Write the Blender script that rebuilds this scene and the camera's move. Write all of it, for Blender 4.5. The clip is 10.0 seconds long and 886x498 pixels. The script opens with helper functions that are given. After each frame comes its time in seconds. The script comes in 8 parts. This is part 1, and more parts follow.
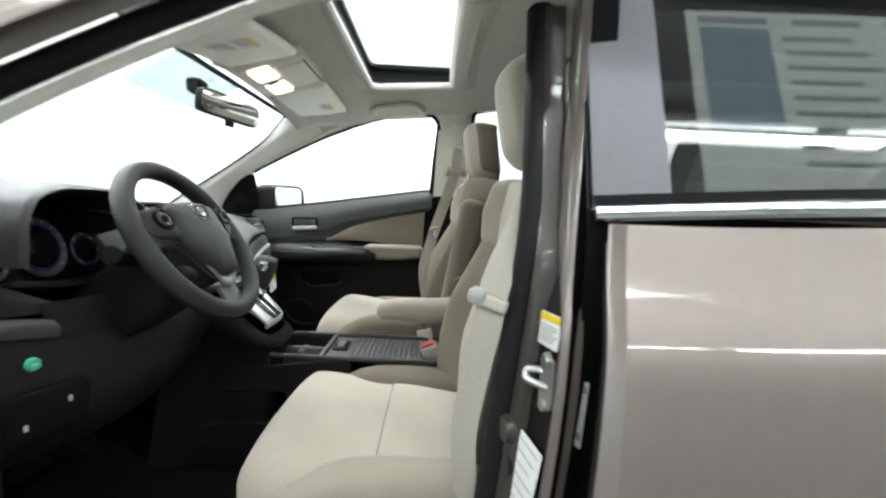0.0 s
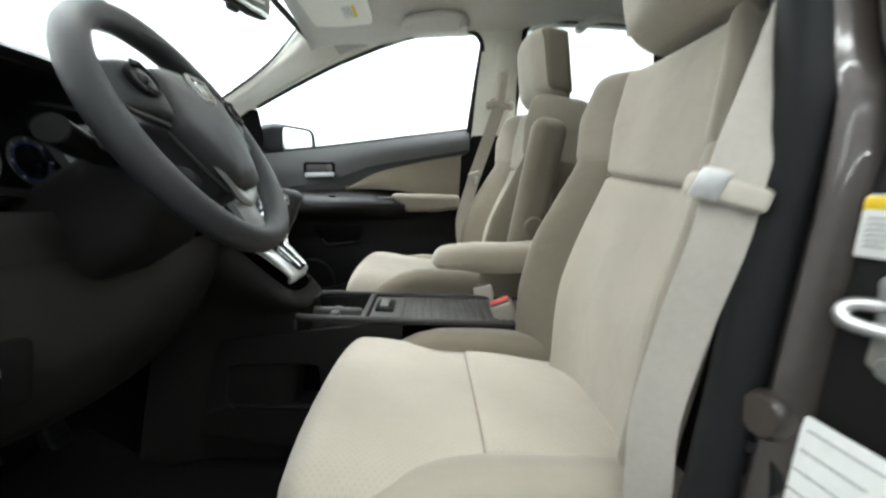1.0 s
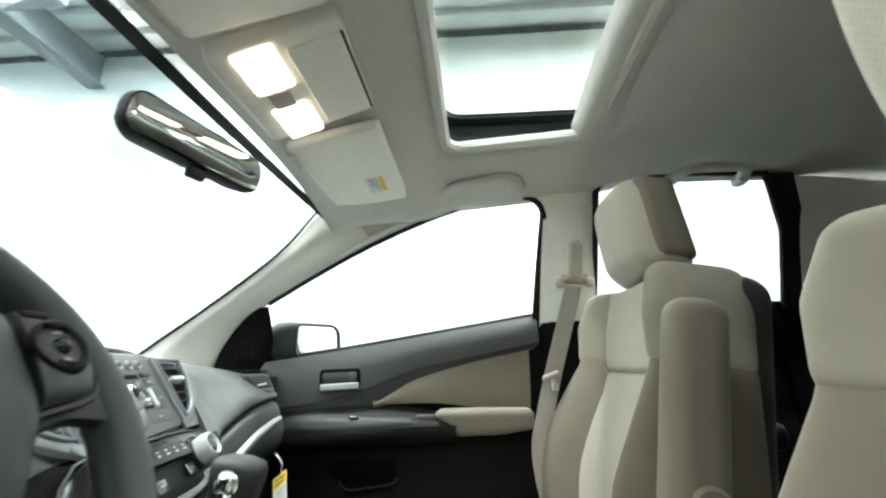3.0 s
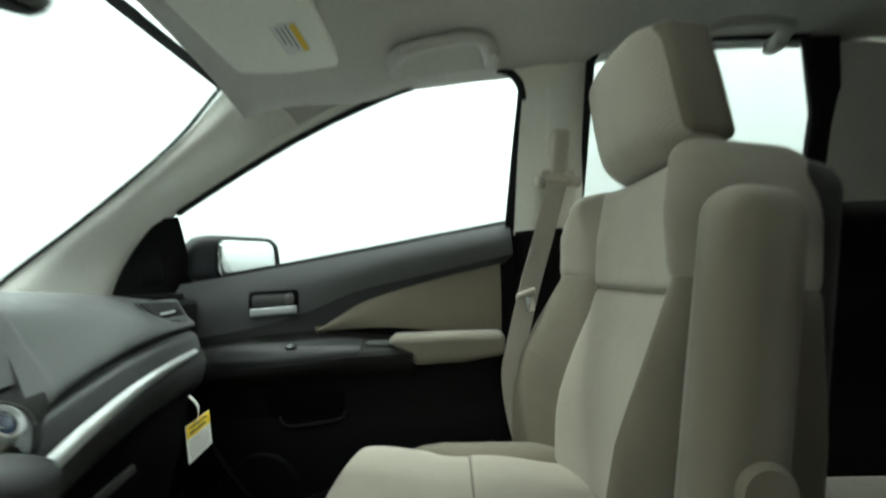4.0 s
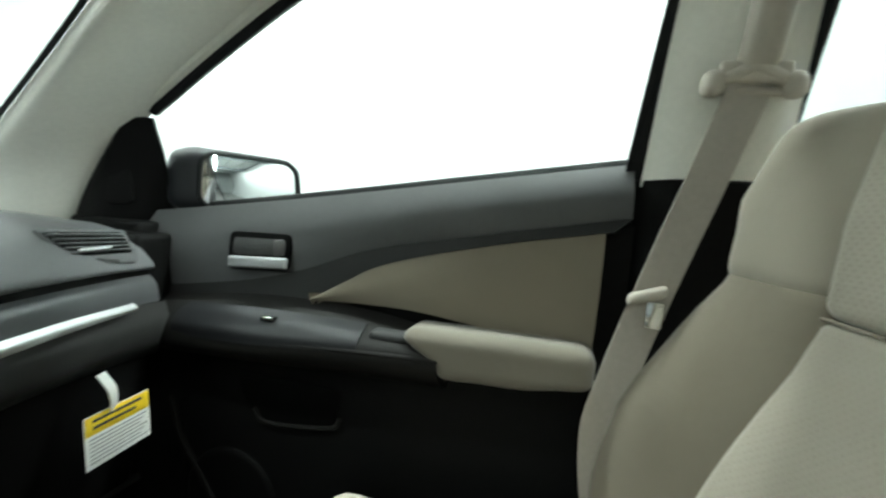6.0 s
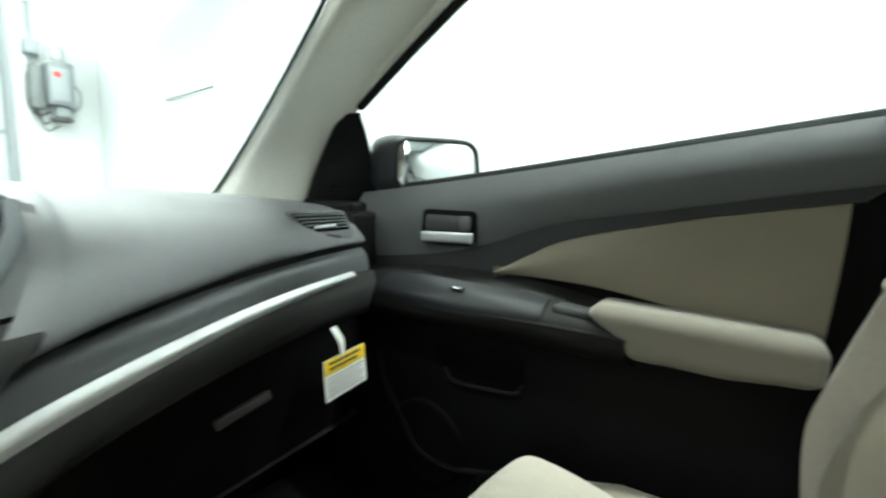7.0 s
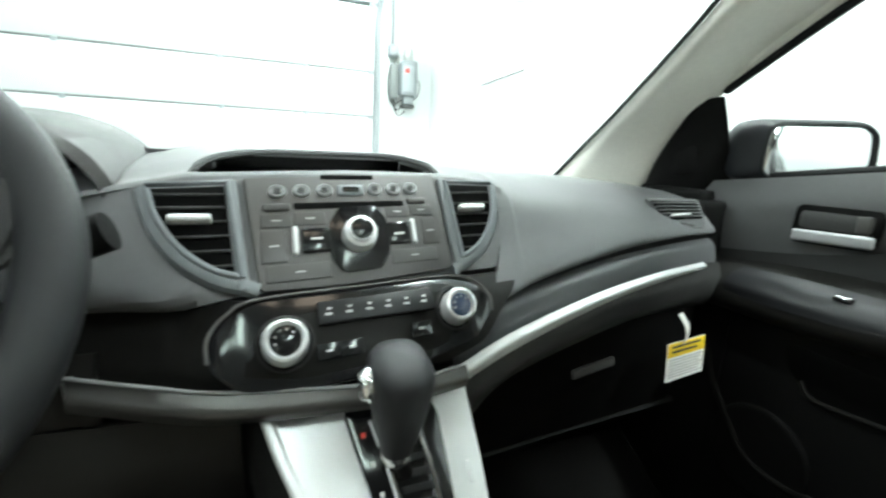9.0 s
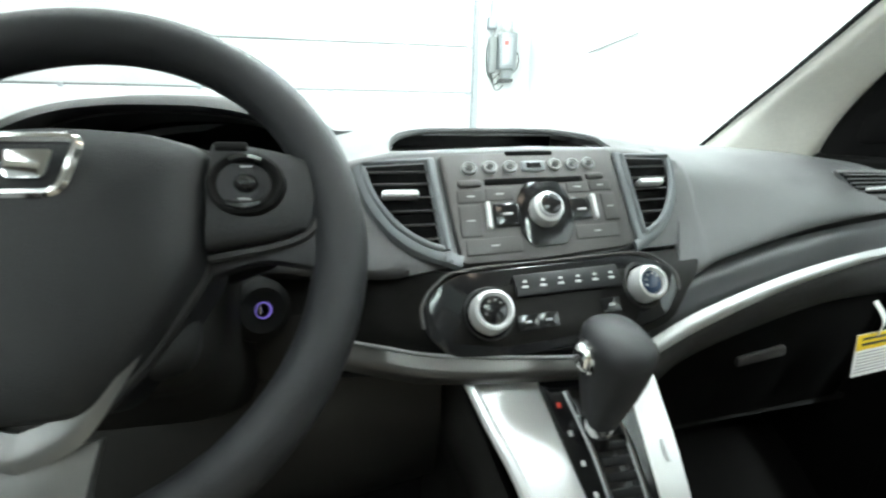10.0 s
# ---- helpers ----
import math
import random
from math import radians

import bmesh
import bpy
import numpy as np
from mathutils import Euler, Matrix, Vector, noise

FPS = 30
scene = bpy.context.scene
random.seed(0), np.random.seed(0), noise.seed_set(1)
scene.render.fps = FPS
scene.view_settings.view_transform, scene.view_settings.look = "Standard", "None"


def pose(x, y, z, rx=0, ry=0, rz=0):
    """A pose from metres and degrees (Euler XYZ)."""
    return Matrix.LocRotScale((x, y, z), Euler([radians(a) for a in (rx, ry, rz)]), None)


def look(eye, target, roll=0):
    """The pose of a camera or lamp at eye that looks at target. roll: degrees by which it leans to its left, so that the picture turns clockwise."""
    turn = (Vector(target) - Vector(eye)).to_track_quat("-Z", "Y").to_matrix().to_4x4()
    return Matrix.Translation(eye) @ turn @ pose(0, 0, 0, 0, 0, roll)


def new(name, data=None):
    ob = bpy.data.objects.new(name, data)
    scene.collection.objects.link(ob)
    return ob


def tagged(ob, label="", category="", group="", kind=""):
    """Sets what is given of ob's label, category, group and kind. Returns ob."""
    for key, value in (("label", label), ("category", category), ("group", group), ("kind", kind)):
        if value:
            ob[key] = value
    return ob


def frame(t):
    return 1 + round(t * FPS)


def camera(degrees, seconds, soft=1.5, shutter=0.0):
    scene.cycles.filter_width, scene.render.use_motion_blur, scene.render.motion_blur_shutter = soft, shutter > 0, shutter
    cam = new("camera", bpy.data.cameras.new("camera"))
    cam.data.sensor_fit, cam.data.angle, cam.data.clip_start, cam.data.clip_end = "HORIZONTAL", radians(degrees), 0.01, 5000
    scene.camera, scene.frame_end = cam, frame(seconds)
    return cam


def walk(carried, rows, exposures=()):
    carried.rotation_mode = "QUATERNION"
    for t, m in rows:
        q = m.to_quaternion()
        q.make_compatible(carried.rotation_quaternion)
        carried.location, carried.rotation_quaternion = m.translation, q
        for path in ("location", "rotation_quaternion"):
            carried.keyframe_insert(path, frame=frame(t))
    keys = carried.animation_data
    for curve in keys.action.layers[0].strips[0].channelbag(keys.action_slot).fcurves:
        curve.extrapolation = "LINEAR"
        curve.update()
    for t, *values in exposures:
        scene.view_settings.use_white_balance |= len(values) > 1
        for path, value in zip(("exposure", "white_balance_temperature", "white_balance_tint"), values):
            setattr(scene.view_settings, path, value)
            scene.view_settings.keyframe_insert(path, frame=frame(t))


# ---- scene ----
cam = camera(90.3, 10.0, 2.3, 0.5)
PATH = [
    (0, (-1.279, -0.021, 1.171), (0.713, -0.061, 0.996), 3.0),
    (0.5, (-1.126, 0.076, 1.106), (0.861, -0.051, 0.913), 3.5),
    (1, (-0.987, 0.152, 1.028), (0.993, 0.078, 0.754), 2.5),
    (1.5, (-0.852, 0.154, 0.973), (1.121, 0.052, 0.66), 0.9),
    (2, (-0.718, 0.154, 0.984), (1.282, 0.129, 0.958), -0.7),
    (2.5, (-0.61, 0.161, 1.039), (1.354, 0.314, 1.384), -0.4),
    (2.7, (-0.59, 0.179, 1.076), (1.328, 0.34, 1.618), 0.0),
    (3.8, (-0.361, 0.167, 1.142), (1.627, 0.197, 1.354), -1.7),
    (4, (-0.301, 0.152, 1.131), (1.695, 0.182, 1.253), -1.5),
    (4.5, (-0.151, 0.134, 1.105), (1.842, 0.295, 1.046), -0.7),
    (5, (-0.015, 0.128, 1.111), (1.978, 0.296, 1.085), 0.6),
    (5.2, (0.025, 0.121, 1.122), (2.019, 0.271, 1.097), 1.1),
    (6.3, (0.121, 0.096, 1.159), (1.995, 0.766, 0.955), 5.2),
    (6.5, (0.119, 0.109, 1.158), (1.945, 0.889, 0.915), 4.1),
    (7, (0.088, 0.12, 1.159), (1.708, 1.253, 0.854), 2.8),
    (7.5, (0.043, 0.134, 1.163), (1.424, 1.535, 0.8), 2.2),
    (8, (-0.01, 0.146, 1.168), (1.123, 1.744, 0.765), 3.6),
    (8.5, (-0.052, 0.151, 1.17), (0.843, 1.874, 0.693), 4.4),
    (9, (-0.086, 0.158, 1.176), (0.637, 1.961, 0.699), 3.2),
    (9.5, (-0.139, 0.168, 1.172), (0.341, 2.019, 0.587), 2.4),
    (10, (-0.19, 0.178, 1.172), (0.152, 2.058, 0.583), 0.9),
]
STOPS = [(0.0, 1.2, 6500, 7), (0.5, 1.22, 6500, 7), (1.5, 1.35, 6500, 7), (2.5, 1.62, 6500, 6), (4.0, 0.40, 6500, -7), (5.0, 0.78, 6500, -4), (6.5, 0.72, 6480, -5), (7.5, 0.95, 6480, -5), (8.5, 0.94, 6460, -3), (9.3, 1.1, 6460, -1), (10.0, 1.22, 6440, 1)]
walk(cam, [(t, look(eye, target, roll)) for t, eye, target, roll in PATH], STOPS)

# ---- world and large lights ----
world = bpy.data.worlds.new("garage_air")
scene.world = world
world.use_nodes = True
world.node_tree.nodes["Background"].inputs[0].default_value = (0.80, 0.90, 1.0, 1)
world.node_tree.nodes["Background"].inputs[1].default_value = 0.05
ROWS_OF_TUBES = [(-4.7, -6.2, 5.8, 52.0), (-3.15, -6.2, 5.8, 45.0), (-1.8, -6.2, 5.8, 52.0), (-0.4, -6.2, 5.8, 118.0), (1.0, -6.2, 5.8, 245.0)]
for tube_x, tube_y0, tube_y1, watts in ROWS_OF_TUBES:
    lamp = bpy.data.lights.new("tube_light", "AREA")
    lamp.shape, lamp.size, lamp.size_y, lamp.energy = "RECTANGLE", 0.06, tube_y1 - tube_y0 - 0.6, watts
    lamp.color = (0.93, 0.98, 1.0)
    ob = new("tube_light", lamp)
    ob.matrix_world = pose(tube_x, (tube_y0 + tube_y1) / 2, 3.0)

# ---- materials ----


def principled(name):
    m = bpy.data.materials.new(name)
    m.use_nodes = True
    nt = m.node_tree
    return m, nt, nt.nodes["Principled BSDF"]


def link(nt, a, b):
    nt.links.new(a, b)


def node(nt, kind, **values):
    n = nt.nodes.new(kind)
    for key, value in values.items():
        n.inputs[key.replace("_", " ")].default_value = value
    return n


def mk(name, color, rough=0.5, metal=0.0, vary=0.08, scale=9.0, grain=0.0, grain_scale=900.0, coat=0.0, spec=0.5, emit=None, rough_vary=0.08):
    """Colour that drifts at two scales, roughness that drifts, and a fine grain in relief."""
    m, nt, b = principled(name)
    co = nt.nodes.new("ShaderNodeTexCoord").outputs["Object"]
    big = node(nt, "ShaderNodeTexNoise", Scale=scale, Detail=4.0)
    small = node(nt, "ShaderNodeTexNoise", Scale=scale * 14, Detail=3.0)
    link(nt, co, big.inputs["Vector"]), link(nt, co, small.inputs["Vector"])
    add = nt.nodes.new("ShaderNodeMath")
    add.operation = "ADD"
    link(nt, big.outputs["Fac"], add.inputs[0]), link(nt, small.outputs["Fac"], add.inputs[1])
    ramp = nt.nodes.new("ShaderNodeMapRange")
    ramp.inputs["From Min"].default_value, ramp.inputs["From Max"].default_value = 0.7, 1.3
    ramp.inputs["To Min"].default_value, ramp.inputs["To Max"].default_value = 1 - vary, 1 + vary
    link(nt, add.outputs[0], ramp.inputs["Value"])
    mul = nt.nodes.new("ShaderNodeVectorMath")
    mul.operation = "SCALE"
    mul.inputs[0].default_value = color
    link(nt, ramp.outputs["Result"], mul.inputs["Scale"])
    link(nt, mul.outputs["Vector"], b.inputs["Base Color"])
    rr = nt.nodes.new("ShaderNodeMapRange")
    rr.inputs["From Min"].default_value, rr.inputs["From Max"].default_value = 0.3, 0.7
    rr.inputs["To Min"].default_value, rr.inputs["To Max"].default_value = max(rough - rough_vary, 0.02), min(rough + rough_vary, 1)
    link(nt, big.outputs["Fac"], rr.inputs["Value"]), link(nt, rr.outputs["Result"], b.inputs["Roughness"])
    b.inputs["Metallic"].default_value = metal
    b.inputs["Specular IOR Level"].default_value = spec
    b.inputs["Coat Weight"].default_value = coat
    b.inputs["Coat Roughness"].default_value = 0.04
    if grain:
        fine = node(nt, "ShaderNodeTexNoise", Scale=grain_scale, Detail=2.0)
        link(nt, co, fine.inputs["Vector"])
        bump = node(nt, "ShaderNodeBump", Strength=grain, Distance=0.001)
        link(nt, fine.outputs["Fac"], bump.inputs["Height"]), link(nt, bump.outputs["Normal"], b.inputs["Normal"])
    if emit:
        b.inputs["Emission Color"].default_value = (*emit[0], 1)
        b.inputs["Emission Strength"].default_value = emit[1]
    return m


def cloth(name, color, plane, dots=True, sunk=0.66):
    """Seat cloth: knitted ground with rows of small sunk dots, laid along the plane that the panel faces."""
    m, nt, b = principled(name)
    co = nt.nodes.new("ShaderNodeTexCoord").outputs["Object"]
    sep, com = nt.nodes.new("ShaderNodeSeparateXYZ"), nt.nodes.new("ShaderNodeCombineXYZ")
    link(nt, co, sep.inputs[0])
    link(nt, sep.outputs["X"], com.inputs["X"]), link(nt, sep.outputs[plane], com.inputs["Y"])
    turn = nt.nodes.new("ShaderNodeMapping")
    turn.inputs["Rotation"].default_value = (0, 0, radians(45))
    link(nt, com.outputs[0], turn.inputs["Vector"])
    vor = node(nt, "ShaderNodeTexVoronoi", Scale=165.0, Randomness=0.06)
    vor.voronoi_dimensions = "2D"
    link(nt, turn.outputs[0], vor.inputs["Vector"])
    dot = nt.nodes.new("ShaderNodeMapRange")
    dot.interpolation_type = "SMOOTHSTEP"
    dot.inputs["From Min"].default_value, dot.inputs["From Max"].default_value = 0.14, 0.28
    link(nt, vor.outputs["Distance"], dot.inputs["Value"])
    weave = node(nt, "ShaderNodeTexNoise", Scale=1400.0, Detail=2.0)
    soil = node(nt, "ShaderNodeTexNoise", Scale=7.0, Detail=4.0)
    link(nt, co, weave.inputs["Vector"]), link(nt, co, soil.inputs["Vector"])
    tone = nt.nodes.new("ShaderNodeMapRange")
    tone.inputs["To Min"].default_value, tone.inputs["To Max"].default_value = 0.86, 1.12
    link(nt, soil.outputs["Fac"], tone.inputs["Value"])
    deep = nt.nodes.new("ShaderNodeMapRange")
    deep.inputs["To Min"].default_value, deep.inputs["To Max"].default_value = (sunk if dots else 1.0), 1.0
    link(nt, dot.outputs["Result"], deep.inputs["Value"])
    both = nt.nodes.new("ShaderNodeMath")
    both.operation = "MULTIPLY"
    link(nt, tone.outputs["Result"], both.inputs[0]), link(nt, deep.outputs["Result"], both.inputs[1])
    mul = nt.nodes.new("ShaderNodeVectorMath")
    mul.operation = "SCALE"
    mul.inputs[0].default_value = color
    link(nt, both.outputs[0], mul.inputs["Scale"]), link(nt, mul.outputs["Vector"], b.inputs["Base Color"])
    high = nt.nodes.new("ShaderNodeMath")
    high.operation = "MULTIPLY_ADD"
    high.inputs[1].default_value = 1.0 if dots else 0.0
    link(nt, dot.outputs["Result"], high.inputs[0]), link(nt, weave.outputs["Fac"], high.inputs[2])
    bump = node(nt, "ShaderNodeBump", Strength=0.22, Distance=0.001)
    fold = node(nt, "ShaderNodeTexNoise", Scale=16.0, Detail=2.0, Distortion=0.6)
    link(nt, co, fold.inputs["Vector"])
    soft = node(nt, "ShaderNodeBump", Strength=0.22, Distance=0.010)
    link(nt, fold.outputs["Fac"], soft.inputs["Height"]), link(nt, soft.outputs["Normal"], bump.inputs["Normal"])
    link(nt, high.outputs[0], bump.inputs["Height"]), link(nt, bump.outputs["Normal"], b.inputs["Normal"])
    b.inputs["Roughness"].default_value = 0.9
    b.inputs["Specular IOR Level"].default_value = 0.2
    b.inputs["Sheen Weight"].default_value = 0.25
    b.inputs["Sheen Roughness"].default_value = 0.5
    return m


def pane_glass(name, tint, gloss=1.0):
    """A clear pane: light passes straight through, tinted, with a Fresnel gloss on it."""
    m = bpy.data.materials.new(name)
    m.use_nodes = True
    nt = m.node_tree
    nt.nodes.clear()
    end = nt.nodes.new("ShaderNodeOutputMaterial")
    mix = nt.nodes.new("ShaderNodeMixShader")
    clear, shine = nt.nodes.new("ShaderNodeBsdfTransparent"), nt.nodes.new("ShaderNodeBsdfGlossy")
    clear.inputs["Color"].default_value = (*tint, 1)
    shine.inputs["Roughness"].default_value = 0.0
    edge_on = node(nt, "ShaderNodeLayerWeight", Blend=0.5)
    fifth = nt.nodes.new("ShaderNodeMath")
    fifth.operation = "POWER"
    fifth.inputs[1].default_value = 5.0
    fac = nt.nodes.new("ShaderNodeMath")
    fac.operation = "MULTIPLY_ADD"
    fac.inputs[1].default_value, fac.inputs[2].default_value = 0.95 * gloss, 0.035 * gloss
    link(nt, edge_on.outputs["Facing"], fifth.inputs[0]), link(nt, fifth.outputs[0], fac.inputs[0]), link(nt, fac.outputs[0], mix.inputs[0])
    link(nt, clear.outputs[0], mix.inputs[1]), link(nt, shine.outputs[0], mix.inputs[2])
    link(nt, mix.outputs[0], end.inputs[0])
    return m


CREAM = (0.405, 0.364, 0.302)
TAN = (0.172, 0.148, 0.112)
M = {
    "cloth_back": cloth("cream_dotted_cloth_upright", CREAM, "Z", True, 0.86),
    "cloth_low": cloth("cream_cloth_upright", CREAM, "Z", True, 0.95),
    "cloth_seat": cloth("cream_dotted_cloth_flat", CREAM, "Y", True, 0.93),
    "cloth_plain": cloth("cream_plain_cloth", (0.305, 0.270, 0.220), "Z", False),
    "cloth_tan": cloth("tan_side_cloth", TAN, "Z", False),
    "cloth_arm": cloth("cream_armrest_cloth", (0.31, 0.276, 0.228), "Y", False),
    "cloth_shell": cloth("dark_seatback_cloth", (0.035, 0.032, 0.029), "Z", False),
    # seat cloth with the shade of the rear cabin in its colour
    "cloth_rear_shaded": cloth("shaded_rear_bench_cloth", (0.10, 0.088, 0.070), "Z", False),
    "seam": mk("dark_seam_thread", (0.26, 0.225, 0.185), 0.9),
    "headliner": mk("grey_headliner_felt", (0.62, 0.605, 0.57), 0.95, vary=0.05, grain=0.5, grain_scale=1600, spec=0.1),
    "trim_cream": mk("cream_pillar_plastic", (0.84, 0.825, 0.755), 0.5, vary=0.04, grain=0.15, grain_scale=1200),
    "dash_grey": mk("grey_grained_dash_pad", (0.112, 0.113, 0.118), 0.38, vary=0.05, grain=0.45, grain_scale=1100, spec=0.6),
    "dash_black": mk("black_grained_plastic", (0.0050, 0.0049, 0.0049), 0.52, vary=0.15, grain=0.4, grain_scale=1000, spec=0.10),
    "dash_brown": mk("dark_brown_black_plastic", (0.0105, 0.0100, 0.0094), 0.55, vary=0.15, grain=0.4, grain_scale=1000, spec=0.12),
    "door_grey": mk("grey_grained_door_pad", (0.094, 0.095, 0.098), 0.45, vary=0.05, grain=0.45, grain_scale=1100),
    "wheel_trim": mk("satin_silver_wheel_trim", (0.22, 0.22, 0.22), 0.35, metal=0.6, vary=0.04),
    "band_silver": mk("grey_brushed_metallic_band", (0.105, 0.107, 0.112), 0.36, metal=0.25, vary=0.04, scale=20, rough_vary=0.03),
    "lever_silver": mk("satin_silver_lever", (0.34, 0.345, 0.35), 0.34, metal=0.5, vary=0.04, scale=20, rough_vary=0.03),
    "wheel_pad": mk("dark_grey_wheel_plastic", (0.0125, 0.0127, 0.0140), 0.46, vary=0.08, grain=0.45, grain_scale=1100, spec=0.4),
    "knee_brown": mk("dark_brown_knee_plastic", (0.0110, 0.0102, 0.0094), 0.5, vary=0.10, grain=0.4, grain_scale=1000, spec=0.28),
    "cloth_insert": cloth("beige_door_insert_cloth", (0.225, 0.196, 0.150), "Z", False),
    "cloth_door": cloth("beige_door_armrest_cloth", (0.150, 0.133, 0.106), "Z", False),
    "dash_mid": mk("dark_grey_grained_plastic", (0.034, 0.0335, 0.033), 0.42, vary=0.10, grain=0.4, grain_scale=1000, spec=0.4),
    "black": mk("matt_black_plastic", (0.010, 0.010, 0.010), 0.6),
    # also paints the shade inside vents, slots, the pocket, the bin and the gap
    "mouth_black": mk("deep_black_plastic_and_shade", (0.0025, 0.0025, 0.0025), 0.7, spec=0.06),
    "switch_black": mk("satin_blue_black_plastic", (0.0085, 0.0087, 0.0100), 0.40, vary=0.06, spec=0.2),
    "gloss_black": mk("gloss_black_plastic", (0.008, 0.008, 0.009), 0.12, rough_vary=0.04),
    "panel_grey": mk("radio_panel_grey_plastic", (0.070, 0.066, 0.065), 0.42, vary=0.06, grain=0.2, grain_scale=1500),
    "button_grey": mk("radio_button_grey_plastic", (0.055, 0.052, 0.051), 0.45, vary=0.05),
    "vent_grey": mk("blue_grey_vent_plastic", (0.185, 0.198, 0.212), 0.42, metal=0.2, vary=0.05),
    "silver": mk("silver_paint_trim", (0.80, 0.81, 0.82), 0.30, metal=0.45, vary=0.02, scale=30, rough_vary=0.02),
    "silver_dark": mk("brushed_dark_silver_trim", (0.085, 0.082, 0.079), 0.36, metal=0.6, vary=0.06, scale=30),
    "chrome": mk("chrome_metal", (0.80, 0.80, 0.80), 0.10, metal=1.0, vary=0.02, rough_vary=0.05),
    "steel": mk("zinc_steel", (0.55, 0.55, 0.54), 0.35, metal=1.0, vary=0.12),
    "leather": mk("black_wheel_rubber", (0.0165, 0.0168, 0.0195), 0.46, vary=0.08, grain=0.55, grain_scale=1300, spec=0.42),
    "rubber": mk("black_rubber", (0.0075, 0.0077, 0.0085), 0.62, vary=0.12, grain=0.2, spec=0.22),
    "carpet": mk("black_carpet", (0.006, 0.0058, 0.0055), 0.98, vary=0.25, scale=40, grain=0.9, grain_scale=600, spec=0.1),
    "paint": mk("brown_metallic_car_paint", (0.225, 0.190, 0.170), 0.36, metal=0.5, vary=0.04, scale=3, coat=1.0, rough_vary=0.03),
    # the car paint again, darkened for the shade of jamb and sill
    "paint_jamb_shaded": mk("shaded_brown_jamb_paint", (0.046, 0.037, 0.033), 0.38, metal=0.3, vary=0.12, coat=0.35),
    "mirror": mk("mirror_silvering", (0.74, 0.76, 0.76), 0.01, metal=1.0, vary=0.0, rough_vary=0.0),
    "paper": mk("white_label_paper", (0.72, 0.72, 0.70), 0.7, vary=0.05),
    "paper_grey": mk("grey_print_on_paper", (0.30, 0.30, 0.30), 0.7),
    "paper_blue": mk("pale_blue_print_on_paper", (0.20, 0.28, 0.33), 0.7),
    "yellow": mk("yellow_label_print", (0.75, 0.52, 0.02), 0.6, vary=0.05),
    "ink": mk("dark_label_ink", (0.05, 0.05, 0.05), 0.7),
    "red": mk("red_release_button", (0.75, 0.07, 0.05), 0.4),
    "green": mk("green_button", (0.05, 0.38, 0.22), 0.35),
    "belt": mk("cream_seat_belt_webbing", (0.42, 0.385, 0.340), 0.75, vary=0.06, grain=0.5, grain_scale=700),
    "belt_grip": mk("beige_belt_plastic", (0.46, 0.42, 0.36), 0.5, vary=0.05),
    "white_ink": mk("white_button_print", (0.50, 0.50, 0.50), 0.6),
    "glow_blue": mk("blue_dial_ring", (0.012, 0.012, 0.03), 0.4, emit=((0.15, 0.2, 1.0), 0.012)),
    "glow_purple": mk("violet_key_ring", (0.05, 0.03, 0.2), 0.4, emit=((0.35, 0.25, 1.0), 0.22)),
    "glow_dial": mk("pale_dial_marks", (0.3, 0.3, 0.35), 0.4, emit=((0.6, 0.65, 0.9), 0.05)),
    "glow_red": mk("red_gear_letter", (0.2, 0.01, 0.01), 0.4, emit=((1.0, 0.1, 0.05), 0.12)),
    "lamp_lit": mk("lit_map_lamp_lens", (0.9, 0.8, 0.7), 0.4, emit=((1.0, 0.80, 0.66), 2.6)),
    "tube": mk("lit_fluorescent_tube", (0.9, 0.9, 0.9), 0.4, emit=((0.93, 0.98, 1.0), 6.0)),
    # for the unseen walls: grey only to weaken the light they bounce
    "wall_dimmed": mk("dimmed_unseen_block", (0.27, 0.28, 0.28), 0.7, vary=0.03, scale=2, grain=0.3, grain_scale=120),
    "wall": mk("white_painted_block", (0.80, 0.81, 0.81), 0.7, vary=0.03, scale=2, grain=0.3, grain_scale=120),
    "door_white": mk("white_door_panel", (0.80, 0.82, 0.82), 0.45, vary=0.03, scale=2),
    "ceiling_white": mk("white_steel_deck", (0.66, 0.68, 0.68), 0.5, vary=0.05, scale=2),
    "concrete": mk("dimmed_unseen_concrete", (0.12, 0.12, 0.116), 0.35, vary=0.15, scale=1.5, grain=0.2, grain_scale=150),
    "beam": mk("grey_painted_steel", (0.28, 0.30, 0.31), 0.5, vary=0.08),
    "box_grey": mk("grey_control_box", (0.40, 0.42, 0.44), 0.45),
    "seam_wall": mk("grey_joint_line", (0.20, 0.21, 0.21), 0.8),
    "glass_clear": pane_glass("clear_window_glass", (0.965, 0.985, 0.978), 1.0),
    "glass_patch": pane_glass("grey_windshield_patch", (0.66, 0.70, 0.71), 1.0),
    "glass_dark": pane_glass("dark_privacy_glass", (0.50, 0.515, 0.51), 1.3),
    "glass_rear": pane_glass("grey_rear_glass", (0.72, 0.74, 0.735), 1.0),
    "glass_tail": pane_glass("deep_tinted_glass", (0.26, 0.27, 0.265), 1.0),
    "glass_roof": pane_glass("grey_roof_glass", (0.66, 0.70, 0.68), 1.0),
}


# ---- building helpers ----
def thing(name, at, label, category, group="", kind=""):
    e = new(name)
    e.empty_display_size = 0.05
    e.location = at
    return tagged(e, label, category, group, kind)



